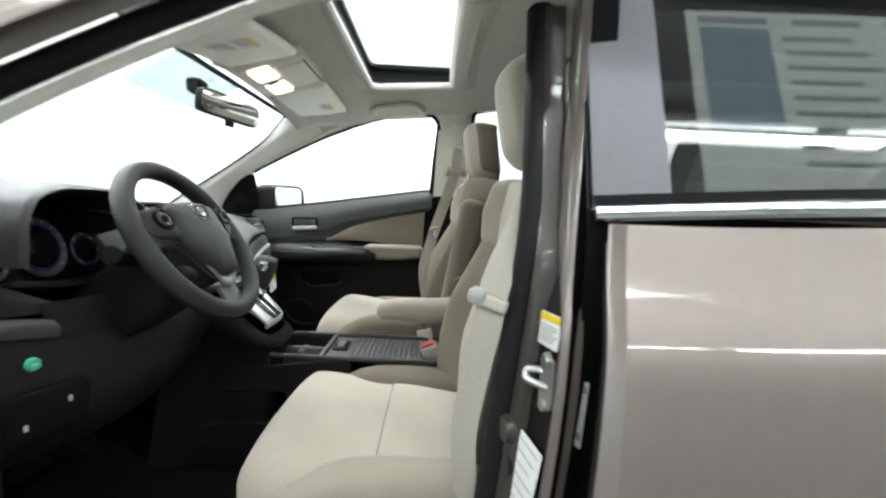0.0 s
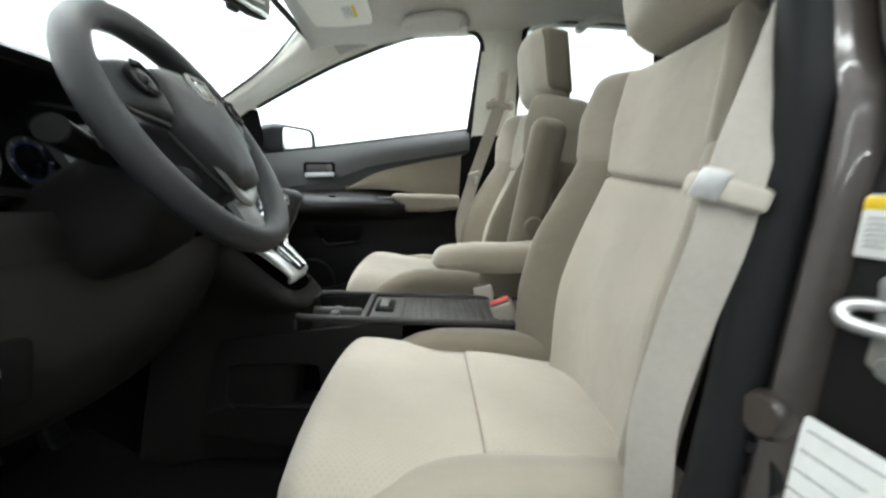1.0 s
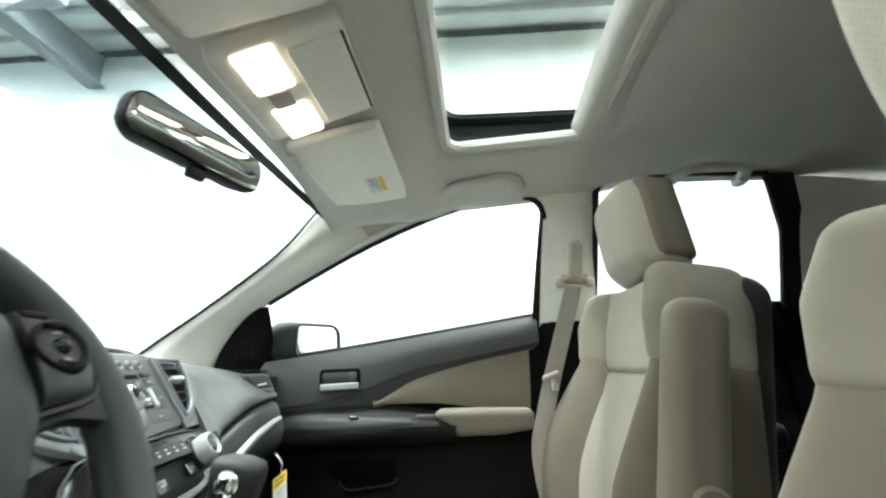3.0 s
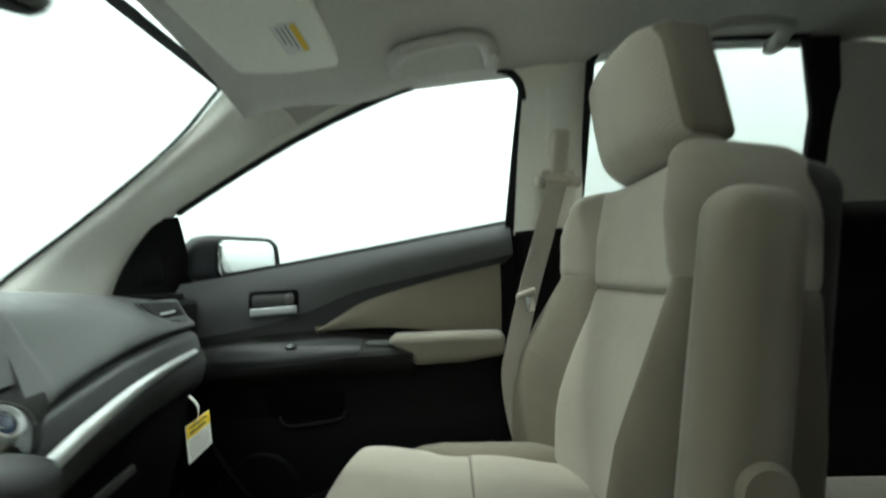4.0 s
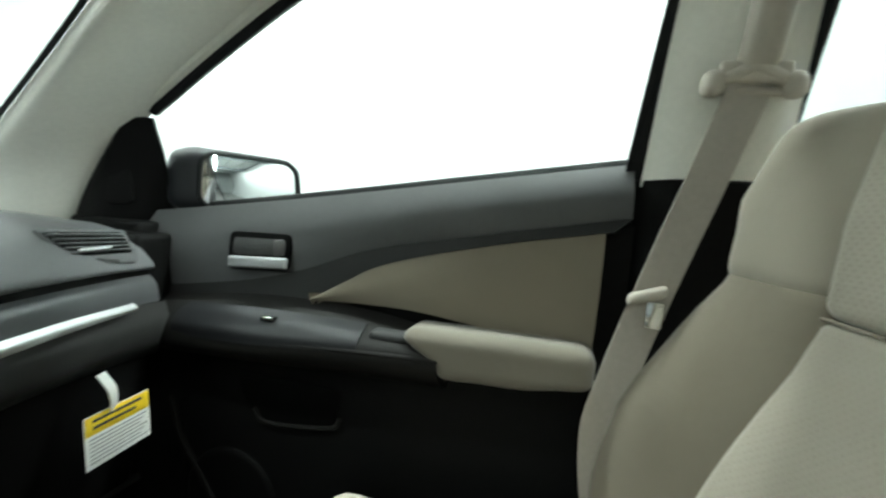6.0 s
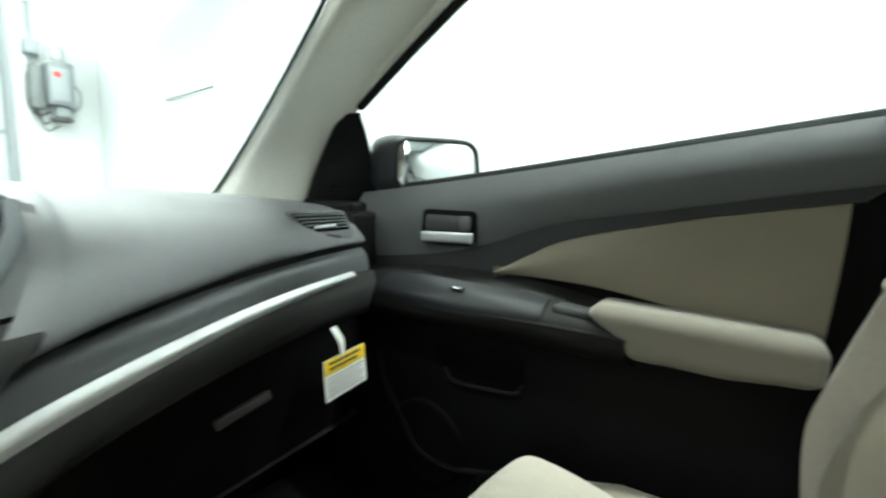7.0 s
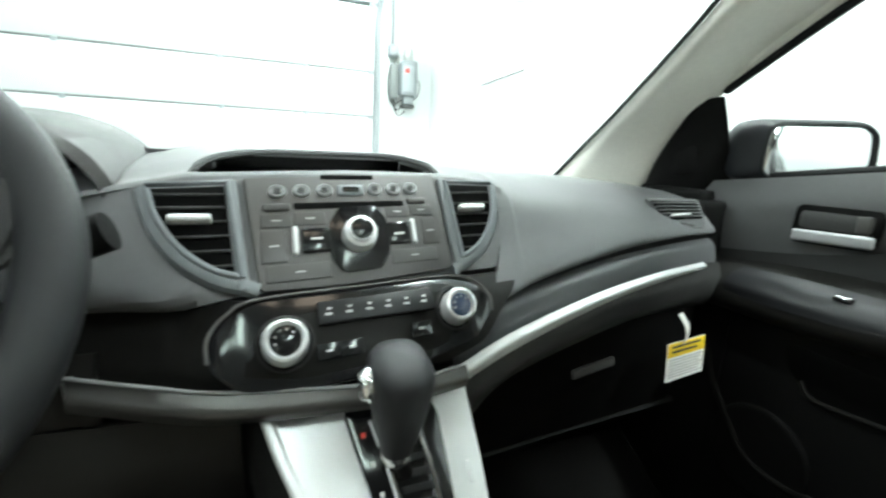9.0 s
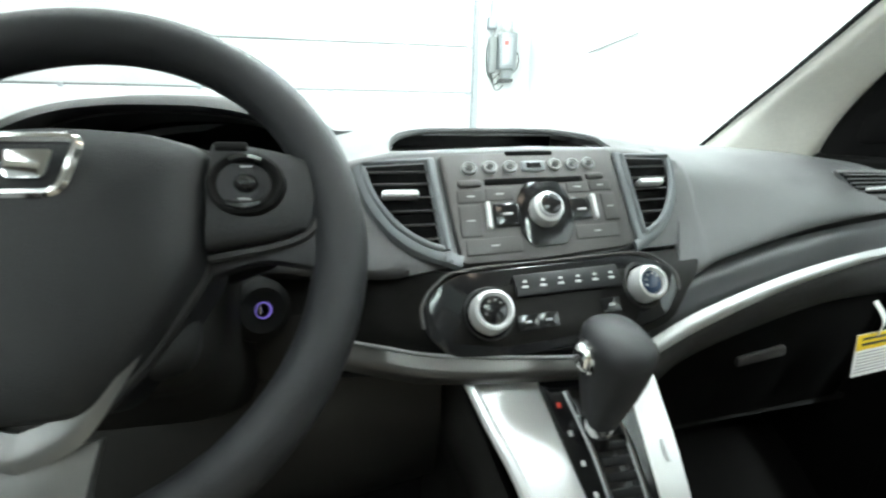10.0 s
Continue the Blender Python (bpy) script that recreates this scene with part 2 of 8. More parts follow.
def part(name, bm, material, parent=None, label="", smooth=True, sharp=40):
    """Links a bmesh, given in world metres, as one mesh object under a thing or under a part."""
    bmesh.ops.recalc_face_normals(bm, faces=bm.faces)
    me = bpy.data.meshes.new(name)
    bm.to_mesh(me)
    bm.free()
    me.materials.append(M[material] if isinstance(material, str) else material)
    if smooth:
        for p in me.polygons:
            p.use_smooth = True
        me.set_sharp_from_angle(angle=radians(sharp))
    ob = new(name, me)
    if parent is not None:
        ob.parent = parent
        if parent.type == "EMPTY":
            ob.matrix_parent_inverse = Matrix.Translation(-Vector(parent.location))
    if label:
        ob["label"] = label
    return ob


def cr(points, n):
    """n points along a Catmull-Rom curve through the given ones (any dimension), evenly by parameter."""
    p = np.array(points, float)
    k = len(p)
    if k == 2:
        s = np.linspace(0, 1, n)[:, None]
        return p[0] * (1 - s) + p[1] * s
    out = []
    for u in np.linspace(0, k - 1 - 1e-9, n):
        i = int(u)
        f = u - i
        a = p[i - 1] if i > 0 else 2 * p[0] - p[1]
        b, c = p[i], p[i + 1]
        d = p[i + 2] if i + 2 < k else 2 * p[-1] - p[-2]
        out.append(0.5 * (2 * b + (c - a) * f + (2 * a - 5 * b + 4 * c - d) * f * f + (3 * b - a - 3 * c + d) * f ** 3))
    return np.array(out)


def net(P, closed_u=False, closed_v=False, bm=None):
    """Quads over an array of points P[u][v]."""
    bm = bm or bmesh.new()
    P = np.asarray(P, float)
    nu, nv = P.shape[:2]
    V = [[bm.verts.new(P[i, j]) for j in range(nv)] for i in range(nu)]
    for i in range(nu if closed_u else nu - 1):
        for j in range(nv if closed_v else nv - 1):
            a, b, c, d = V[i][j], V[(i + 1) % nu][j], V[(i + 1) % nu][(j + 1) % nv], V[i][(j + 1) % nv]
            try:
                bm.faces.new((a, b, c, d))
            except ValueError:
                pass
    return bm


def normals(P):
    du = np.gradient(P, axis=0)
    dv = np.gradient(P, axis=1)
    n = np.cross(du, dv)
    return n / np.maximum(np.linalg.norm(n, axis=2, keepdims=True), 1e-9)


CABIN = (-0.1, 0.1, 1.12)


def slab(P, thick, bm=None, seen=CABIN):
    """A sheet of real thickness: P is its face towards the point seen, the back lies thick metres behind it."""
    P = np.asarray(P, float)
    n = normals(P)
    turn = 1.0 if np.sum(n * (np.array(seen) - P)) > 0 else -1.0
    Q = P - n * thick * turn
    bm = bm or bmesh.new()
    nu, nv = P.shape[:2]
    A = [[bm.verts.new(P[i, j]) for j in range(nv)] for i in range(nu)]
    B = [[bm.verts.new(Q[i, j]) for j in range(nv)] for i in range(nu)]
    for i in range(nu - 1):
        for j in range(nv - 1):
            bm.faces.new((A[i][j], A[i + 1][j], A[i + 1][j + 1], A[i][j + 1]))
            bm.faces.new((B[i][j], B[i][j + 1], B[i + 1][j + 1], B[i + 1][j]))
    for i in range(nu - 1):
        bm.faces.new((A[i][0], B[i][0], B[i + 1][0], A[i + 1][0]))
        bm.faces.new((A[i][-1], A[i + 1][-1], B[i + 1][-1], B[i][-1]))
    for j in range(nv - 1):
        bm.faces.new((A[0][j], A[0][j + 1], B[0][j + 1], B[0][j]))
        bm.faces.new((A[-1][j], B[-1][j], B[-1][j + 1], A[-1][j + 1]))
    return bm


def skin(rows, nu=24, nv=24, thick=0.008, seen=CABIN):
    """A smooth panel through a coarse net of control rows (every row the same count of points)."""
    lines = np.array([cr(r, nu) for r in rows])
    P = np.array([cr(lines[:, j], nv) for j in range(nu)])
    return slab(P, thick, None, seen)


def frames_along(path, closed=False):
    p = np.asarray(path, float)
    t = np.roll(p, -1, 0) - np.roll(p, 1, 0) if closed else np.gradient(p, axis=0)
    t /= np.linalg.norm(t, axis=1, keepdims=True)
    u = np.cross(t[0], (0.0, 0.0, 1.0))
    if np.linalg.norm(u) < 0.1:
        u = np.cross(t[0], (1.0, 0.0, 0.0))
    us = []
    for k in t:
        u = u - k * (u @ k)
        u = u / np.linalg.norm(u)
        us.append(u)
    us = np.array(us)
    return p, t, us, np.cross(t, us)


def sweep(path, profile, closed=False, cap=True, bm=None, scale=None):
    """A closed profile (pairs: sideways, across) swept along a path."""
    p, t, u, w = frames_along(path, closed)
    q = np.asarray(profile, float)
    s = np.ones(len(p)) if scale is None else np.asarray(scale, float)
    P = p[:, None] + s[:, None, None] * (q[None, :, 0, None] * u[:, None] + q[None, :, 1, None] * w[:, None])
    bm = net(P, closed, True, bm)
    if cap and not closed:
        bm.verts.ensure_lookup_table()
        n, k = len(q), len(bm.verts) - len(p) * len(q)
        bm.faces.new([bm.verts[k + i] for i in range(n)])
        bm.faces.new([bm.verts[k + (len(p) - 1) * n + i] for i in range(n)])
    return bm


def ring(r, n=12, flat=1.0):
    return [(r * math.cos(2 * math.pi * i / n), flat * r * math.sin(2 * math.pi * i / n)) for i in range(n)]


def tube(path, r, n=10, closed=False, flat=1.0, bm=None, scale=None):
    return sweep(path, ring(r, n, flat), closed, True, bm, scale)


def pad(lo, hi, r, seg=6, arc=4, fn=None, bm=None):
    """A box from lo to hi with rounded edges of radius r, then bent by fn (an array of points to an array of points)."""
    lo, hi = np.array(lo, float), np.array(hi, float)
    half, mid = (hi - lo) / 2, (hi + lo) / 2
    r = min(r, *(half * 0.98))
    lines = []
    for k in range(3):
        a = np.linspace(0, math.pi / 2, arc + 1)[1:-1] if arc > 1 else np.array([])
        edge = -half[k] + r * (1 - np.cos(np.linspace(0, math.pi / 2, arc + 1)))
        inner = np.linspace(-half[k] + r, half[k] - r, max(seg, 1) + 1)
        lines.append(np.concatenate([edge[:-1], inner, -edge[:-1][::-1]]))
    bm = bm or bmesh.new()
    seen = {}

    def vert(p):
        core = np.clip(p, -(half - r), half - r)
        d = p - core
        length = np.linalg.norm(d)
        if length > 1e-9:
            p = core + d / length * r
        key = tuple(np.round(p, 6))
        if key not in seen:
            seen[key] = bm.verts.new(p + mid)
        return seen[key]

    for k in range(3):
        i, j = (k + 1) % 3, (k + 2) % 3
        for side in (-1, 1):
            grid = []
            for a in lines[i]:
                row = []
                for b in lines[j]:
                    p = np.zeros(3)
                    p[k], p[i], p[j] = side * half[k], a, b
                    row.append(vert(p))
                grid.append(row)
            for a in range(len(grid) - 1):
                for b in range(len(grid[0]) - 1):
                    q = [grid[a][b], grid[a + 1][b], grid[a + 1][b + 1], grid[a][b + 1]]
                    q = list(dict.fromkeys(q))
                    if len(q) > 2:
                        try:
                            bm.faces.new(q)
                        except ValueError:
                            pass
    if fn is not None:
        made = list(seen.values())
        out = fn(np.array([v.co for v in made]))
        for v, p in zip(made, out):
            v.co = p
    return bm


def smooth01(x):
    x = np.clip(x, 0, 1)
    return x * x * (3 - 2 * x)


def rounded(points, r, n=4, closed=True):
    """Rounds the corners of a 2D outline."""
    p = [np.array(q, float) for q in points]
    out = []
    for i, b in enumerate(p):
        a, c = p[i - 1], p[(i + 1) % len(p)]
        da, dc = a - b, c - b
        la, lc = np.linalg.norm(da), np.linalg.norm(dc)
        k = min(r, la * 0.45, lc * 0.45)
        s, e = b + da / la * k, b + dc / lc * k
        for f in np.linspace(0, 1, n + 1):
            out.append((1 - f) ** 2 * s + 2 * f * (1 - f) * b + f * f * e)
    return out


def plate(outline, place, depth, bevel=0.0015, bm=None, hole=None):
    """A flat plate: outline in (u, v), put into the world by place(u, v, w); w runs from 0 (back) to depth (face), edges bevelled."""
    q = np.array(outline, float)
    area = 0.5 * np.sum(q[:, 0] * np.roll(q[:, 1], -1) - np.roll(q[:, 0], -1) * q[:, 1])
    if area < 0:
        q = q[::-1]
    t = np.roll(q, -1, 0) - np.roll(q, 1, 0)
    t /= np.maximum(np.linalg.norm(t, axis=1, keepdims=True), 1e-9)
    inward = np.stack([-t[:, 1], t[:, 0]], 1)
    b = min(bevel, abs(depth) * 0.6)
    levels = [(0, 0.0), (depth - math.copysign(b, depth), 0.0), (depth - math.copysign(b * 0.3, depth), b * 0.3), (depth, b)]
    bm = bm or bmesh.new()
    rings = []
    for w, inset in levels:
        rings.append([bm.verts.new(place(*(q[i] + inward[i] * inset), w)) for i in range(len(q))])
    n = len(q)
    for a, c in zip(rings, rings[1:]):
        for i in range(n):
            bm.faces.new((a[i], a[(i + 1) % n], c[(i + 1) % n], c[i]))
    for r_ in (rings[0], rings[-1]):
        f = bm.faces.new(r_)
        bmesh.ops.triangulate(bm, faces=[f])
    return bm


def lathe(profile, place, n=24, bm=None):
    """A turned piece: profile of (radius, height) pairs; place(u, v, w) puts it into the world."""
    P = [[place(r * math.cos(2 * math.pi * k / n), r * math.sin(2 * math.pi * k / n), h) for k in range(n)] for r, h in profile]
    return net(P, False, True, bm)


def frame_of(at, u, w):
    """place(a, b, c): a along u, b across, c along w, from the point at."""
    at, u, w = np.array(at, float), np.array(u, float), np.array(w, float)
    w = w / np.linalg.norm(w)
    u = u - w * (u @ w)
    u = u / np.linalg.norm(u)
    v = np.cross(w, u)
    return lambda a, b, c=0.0: at + a * u + b * v + c * w


def rect(x0, x1, y0, y1, r=0.0, n=4):
    q = [(x0, y0), (x1, y0), (x1, y1), (x0, y1)]
    return rounded(q, r, n) if r else [np.array(p) for p in q]


def box(lo, hi, bm=None, r=0.003):
    return pad(lo, hi, r, 1, 1, None, bm)

# ---- the garage ----
FRONT, RIGHT, LEFT, BACK, CEIL = 5.5, 1.78, -6.5, -8.0, 3.1
flat = dict(smooth=False)
# floor out of view, darkened so that less light comes from below
tagged(part("floor", box((LEFT - 0.2, BACK - 0.2, -0.2), (RIGHT + 0.2, FRONT + 0.2, 0)), "concrete", **flat), "unseen concrete garage floor, kept dark to cut bounced light", "floor", kind="structure")
tagged(part("wall_east", box((RIGHT, BACK, 0), (RIGHT + 0.2, FRONT, CEIL)), "wall", **flat), "white painted block wall beside the car", "wall", kind="structure")
# west and south walls are never in view; their grey dims the cabin
tagged(part("wall_west", box((LEFT - 0.2, BACK, 0), (LEFT, FRONT, CEIL)), "wall_dimmed", **flat), "unseen closing wall, greyed to cut bounced light", "wall", kind="structure")
tagged(part("wall_south", box((LEFT, BACK - 0.2, 0), (RIGHT, BACK, CEIL)), "wall_dimmed", **flat), "unseen closing wall behind the car, greyed to cut bounced light", "wall", kind="structure")
bm = box((1.16, FRONT, 0), (RIGHT, FRONT + 0.2, CEIL))
box((LEFT, FRONT, 0), (-4.6, FRONT + 0.2, CEIL), bm)
box((-4.6, FRONT, 2.62), (1.16, FRONT + 0.2, CEIL), bm)
tagged(part("wall_north", bm, "wall", **flat), "white wall round the garage door", "wall", kind="structure")
bm = bmesh.new()
for k in range(46):
    x = LEFT + 0.18 * k
    box((x, BACK, CEIL), (x + 0.10, FRONT, CEIL + 0.05), bm)
box((LEFT, BACK, CEIL + 0.05), (RIGHT, FRONT, CEIL + 0.2), bm)
tagged(part("ceiling", bm, "ceiling_white", **flat), "white ribbed steel deck ceiling", "ceiling", kind="structure")
for y in (-5.0, -2.6, 0.6, 2.6, 4.6):
    bm = box((LEFT, y - 0.06, CEIL - 0.24), (RIGHT, y + 0.06, CEIL - 0.225))
    box((LEFT, y - 0.012, CEIL - 0.23), (RIGHT, y + 0.012, CEIL), bm)
    tagged(part("ceiling_beam", bm, "beam", **flat), "grey steel beam under the ceiling", "beam", "ceiling beams", "structure")
# joints of the block wall
wall_lines = bmesh.new()
for k in range(1, 15):
    box((RIGHT - 0.0010, BACK, 0.2 * k - 0.004), (RIGHT + 0.01, FRONT, 0.2 * k + 0.004), wall_lines, 0.0005)
for k in range(34):
    for j in range(15):
        y = BACK + 0.4 * k + (0.2 if j % 2 else 0.0)
        box((RIGHT - 0.0006, y - 0.004, 0.2 * j), (RIGHT + 0.01, y + 0.004, 0.2 * j + 0.2), wall_lines, 0.0005)
tagged(part("trim", wall_lines, "wall", **flat), "painted joints of the block wall", "joints", kind="stuff")

# sectional door: sections, hinges, side track
gd = thing("garage_door", (-1.7, FRONT + 0.03, 0), "closed white sectional garage door", "garage door")
for k, z0 in enumerate((0.0, 0.46, 0.935, 1.41, 1.905)):
    z1 = (0.455, 0.93, 1.405, 1.90, 2.60)[k]
    sec = part("section", pad((-4.6, FRONT + 0.03, z0), (1.13, FRONT + 0.08, z1 - 0.012), 0.012, 2, 2), "door_white", gd)
    if k:
        part("joint", box((-4.6, FRONT + 0.045, z0 - 0.016), (1.13, FRONT + 0.06, z0 + 0.004)), "seam_wall", sec, "grey joint between sections")
    for x in (-3.2, -1.9, -0.55, 0.3, 1.02):
        part("hinge", box((x, FRONT + 0.016, z1 - 0.035), (x + 0.055, FRONT + 0.028, z1 + 0.012)), "box_grey", sec, "small grey steel hinge")
part("track", sweep([(1.11, FRONT - 0.02, 0.0), (1.11, FRONT - 0.02, 2.4), (1.11, FRONT - 0.2, 2.7), (1.11, FRONT - 0.6, 2.86), (1.11, 2.2, 2.9)],
     [(-0.025, -0.03), (0.025, -0.03), (0.025, 0.03), (0.012, 0.03), (0.012, -0.018), (-0.012, -0.018), (-0.012, 0.03), (-0.025, 0.03)]), "box_grey", gd, "pale steel side track")
part("shaft", tube([(-4.6, FRONT - 0.09, 2.74), (1.2, FRONT - 0.09, 2.74)], 0.014), "beam", gd)
spring = [(-2.2 + 0.0045 * k, FRONT - 0.09 + 0.03 * math.cos(k), 2.74 + 0.03 * math.sin(k)) for k in range(360)]
part("spring", tube(spring, 0.006, 5), "ink", gd, "dark coiled torsion spring")
part("drum", lathe([(0.0, -0.04), (0.07, -0.04), (0.055, 0.0), (0.07, 0.04), (0.0, 0.04)], frame_of((1.16, FRONT - 0.09, 2.74), (0, 1, 0), (1, 0, 0))), "beam", gd, "grey cable drum")
part("lift_cable", tube([(1.085, FRONT - 0.03, 0.1), (1.09, FRONT - 0.06, 2.7)], 0.003, 5), "ink", gd)

# wall-mounted door operator
op = thing("door_operator", (1.42, FRONT - 0.09, 1.5), "grey wall-mounted garage door operator with side chain box", "door opener")
part("housing", pad((1.36, FRONT - 0.2, 1.66), (1.54, FRONT - 0.02, 2.04), 0.025, 2, 3), "beam", op, "grey motor housing")
part("front_cover", pad((1.375, FRONT - 0.215, 1.70), (1.50, FRONT - 0.198, 1.98), 0.008, 2, 2), "box_grey", op, "pale grey front cover")
part("warning_label", box((1.39, FRONT - 0.218, 1.90), (1.44, FRONT - 0.2145, 1.945)), "red", op, "small red label")
part("side_plate", pad((1.50, FRONT - 0.20, 1.64), (1.545, FRONT - 0.03, 2.03), 0.010, 2, 2), "beam", op, "dark side plate")
part("motor", lathe([(0, 0), (0.055, 0), (0.06, 0.02), (0.06, 0.11), (0.045, 0.13), (0, 0.13)], frame_of((1.45, FRONT - 0.11, 2.04), (1, 0, 0), (0, 0, 1)), 16), "steel", op)
part("foot", pad((1.40, FRONT - 0.16, 1.56), (1.52, FRONT - 0.04, 1.66), 0.02, 2, 2), "beam", op)
part("foot_flange", pad((1.38, FRONT - 0.17, 1.52), (1.53, FRONT - 0.03, 1.56), 0.015, 2, 2), "ink", op)
part("chain_guard", pad((1.25, FRONT - 0.12, 1.62), (1.345, FRONT - 0.02, 2.0), 0.02, 2, 2), "seam_wall", op, "dark chain guard")
part("wire", tube(cr([(1.54, FRONT - 0.08, 1.9), (1.62, FRONT - 0.05, 1.8), (1.60, FRONT - 0.05, 1.68), (1.52, FRONT - 0.08, 1.6)], 16), 0.006, 6), "ink", op)
for dx, dz, low in ((0.0, 0.0, 1.50), (0.022, 0.05, 1.44), (-0.03, -0.04, 1.56)):
    part("wire", tube(cr([(1.30 + dx, FRONT - 0.06, 2.02 + dz), (1.262 + dx, FRONT - 0.07, 1.86), (1.272 + dx, FRONT - 0.06, 1.66), (1.33 + dx, FRONT - 0.06, low), (1.42 + dx, FRONT - 0.08, low + 0.05)], 22), 0.007, 6), "ink", op, "dark hanging cable")
jb = thing("junction_box", (1.30, FRONT - 0.05, 2.14), "small grey steel junction box on the wall", "junction box")
part("body", pad((1.235, FRONT - 0.085, 2.08), (1.345, FRONT, 2.20), 0.008, 2, 2), "beam", jb)
part("cover", pad((1.245, FRONT - 0.091, 2.09), (1.335, FRONT - 0.083, 2.19), 0.003, 2, 2), "box_grey", jb, "pale cover plate")
cd = thing("conduit", (1.28, FRONT - 0.02, 2.0), "painted steel conduit running up the wall", "pipe")
part("pipe", tube([(1.29, FRONT - 0.02, 2.0), (1.29, FRONT - 0.02, CEIL)], 0.014), "box_grey", cd)
part("clip", box((1.265, FRONT - 0.04, 2.5), (1.315, FRONT, 2.53)), "steel", cd)
# two thin grey lines along the side wall, built as bars
rail = thing("wall_line", (1.765, 3.7, 1.70), "thin grey line on the white side wall", "rail")
part("bar", tube([(1.765, 3.32, 1.735), (1.765, 4.05, 1.69)], 0.006, 6), "seam_wall", rail)
rail2 = thing("wall_line", (1.765, 5.0, 2.4), "short grey line high on the side wall", "rail")
part("bar", tube([(1.765, 4.7, 2.42), (1.765, 5.25, 2.36)], 0.005, 6), "seam_wall", rail2)
# tube fixtures
for tube_x, tube_y0, tube_y1, watts in ROWS_OF_TUBES:
    for k in range(round((tube_y1 - tube_y0) / 2)):
        y = tube_y0 + 2.0 * k
        fx = thing("tube_fixture", (tube_x, y, 3.08), "white ceiling fixture with lit fluorescent tubes", "ceiling light", "ceiling tube fixtures")
        part("tray", pad((tube_x - 0.10, y, 3.035), (tube_x + 0.10, y + 1.9, 3.075), 0.01, 1, 2), "door_white", fx)
        for dx in (-0.055, 0.055):
            part("tube", tube([(tube_x + dx, y + 0.05, 3.02), (tube_x + dx, y + 1.85, 3.02)], 0.014, 8), "tube", fx)

# ---- the car: shell ----
CX = 0.03


def roof_z(x, y):
    z = np.interp(y, [-2.0, -1.4, -0.6, 0.0, 0.24, 0.45, 0.57], [1.56, 1.615, 1.645, 1.640, 1.618, 1.560, 1.520])
    return z - (0.075 - 0.045 * smooth01((-0.08 - y) / 0.2)) * (abs(x - CX) / 0.62) ** 2.6



body = thing("car", (CX, 0, 0.35), "brown metallic compact sport utility car, seen from its open driver's doorway", "car")
# headliner with the sunroof opening
SUN = (-0.33, 0.385, -0.10, 0.242)
xs = np.concatenate([np.linspace(-0.585, SUN[0], 7), np.linspace(SUN[0], SUN[1], 15)[1:], np.linspace(SUN[1], 0.645, 7)[1:]])
ys = np.concatenate([np.linspace(-2.0, SUN[2], 20), np.linspace(SUN[2], SUN[3], 8)[1:], np.linspace(SUN[3], 0.565, 9)[1:]])
bm = bmesh.new()
grid = {}
for i, x in enumerate(xs):
    for j, y in enumerate(ys):
        drop = 0.055 * smooth01((-x - 0.35) / 0.25) * smooth01((y + 0.3) / 0.5)
        px_ = x * (1 - 0.11 * smooth01((y - 0.30) / 0.24)) if x > 0 else x
        grid[i, j] = bm.verts.new((px_, y, roof_z(px_, y) - drop))
for i in range(len(xs) - 1):
    for j in range(len(ys) - 1):
        mx, my = (xs[i] + xs[i + 1]) / 2, (ys[j] + ys[j + 1]) / 2
        if SUN[0] < mx < SUN[1] and SUN[2] < my < SUN[3]:
            continue
        bm.faces.new((grid[i, j], grid[i + 1, j], grid[i + 1, j + 1], grid[i, j + 1]))
hl = part("headliner", bm, "headliner", body, "pale grey felt headliner")
sol = hl.modifiers.new("thickness", "SOLIDIFY")
sol.thickness, sol.offset = 0.012, 0
# rolled lip round the opening
lip = []
for (x, y) in rounded([(SUN[0], SUN[2]), (SUN[1], SUN[2]), (SUN[1], SUN[3]), (SUN[0], SUN[3])], 0.05, 6):
    lip.append((x, y, roof_z(x, y) + 0.002))
part("opening_lip", tube(cr(lip + lip[:1], 90)[:-1], 0.014, 8, True), "headliner", body)
part("roof_panel", skin([[(-0.60, y, 1.60 - 0.03 * (y < -1.5)), (-0.40, y, 1.69), (CX, y, 1.71), (0.45, y, 1.70), (0.655, y, 1.655)] for y in (-2.1, -1.2, -0.45, -0.14)], 20, 16, 0.004), "paint", body)
part("roof_front", skin([[(-0.60, y, z - 0.10), (-0.40, y, z - 0.01), (CX, y, z), (0.45, y, z - 0.01), (0.67, y, z - 0.08)] for y, z in ((0.27, 1.69), (0.40, 1.66), (0.60, 1.575))], 20, 8, 0.004), "paint", body)
for s, x0, x1 in ((0, -0.60, -0.36), (1, 0.41, 0.67)):
    part("roof_side", skin([[(x0, y, 1.61 if s else 1.60), (x0 * 0.5 + x1 * 0.5, y, 1.665), (x1, y, 1.695)] if not s else [(x0, y, 1.695), (x0 * 0.5 + x1 * 0.5, y, 1.665), (x1, y, 1.60)] for y in (-0.14, 0.05, 0.27)], 8, 8, 0.004), "paint", body)

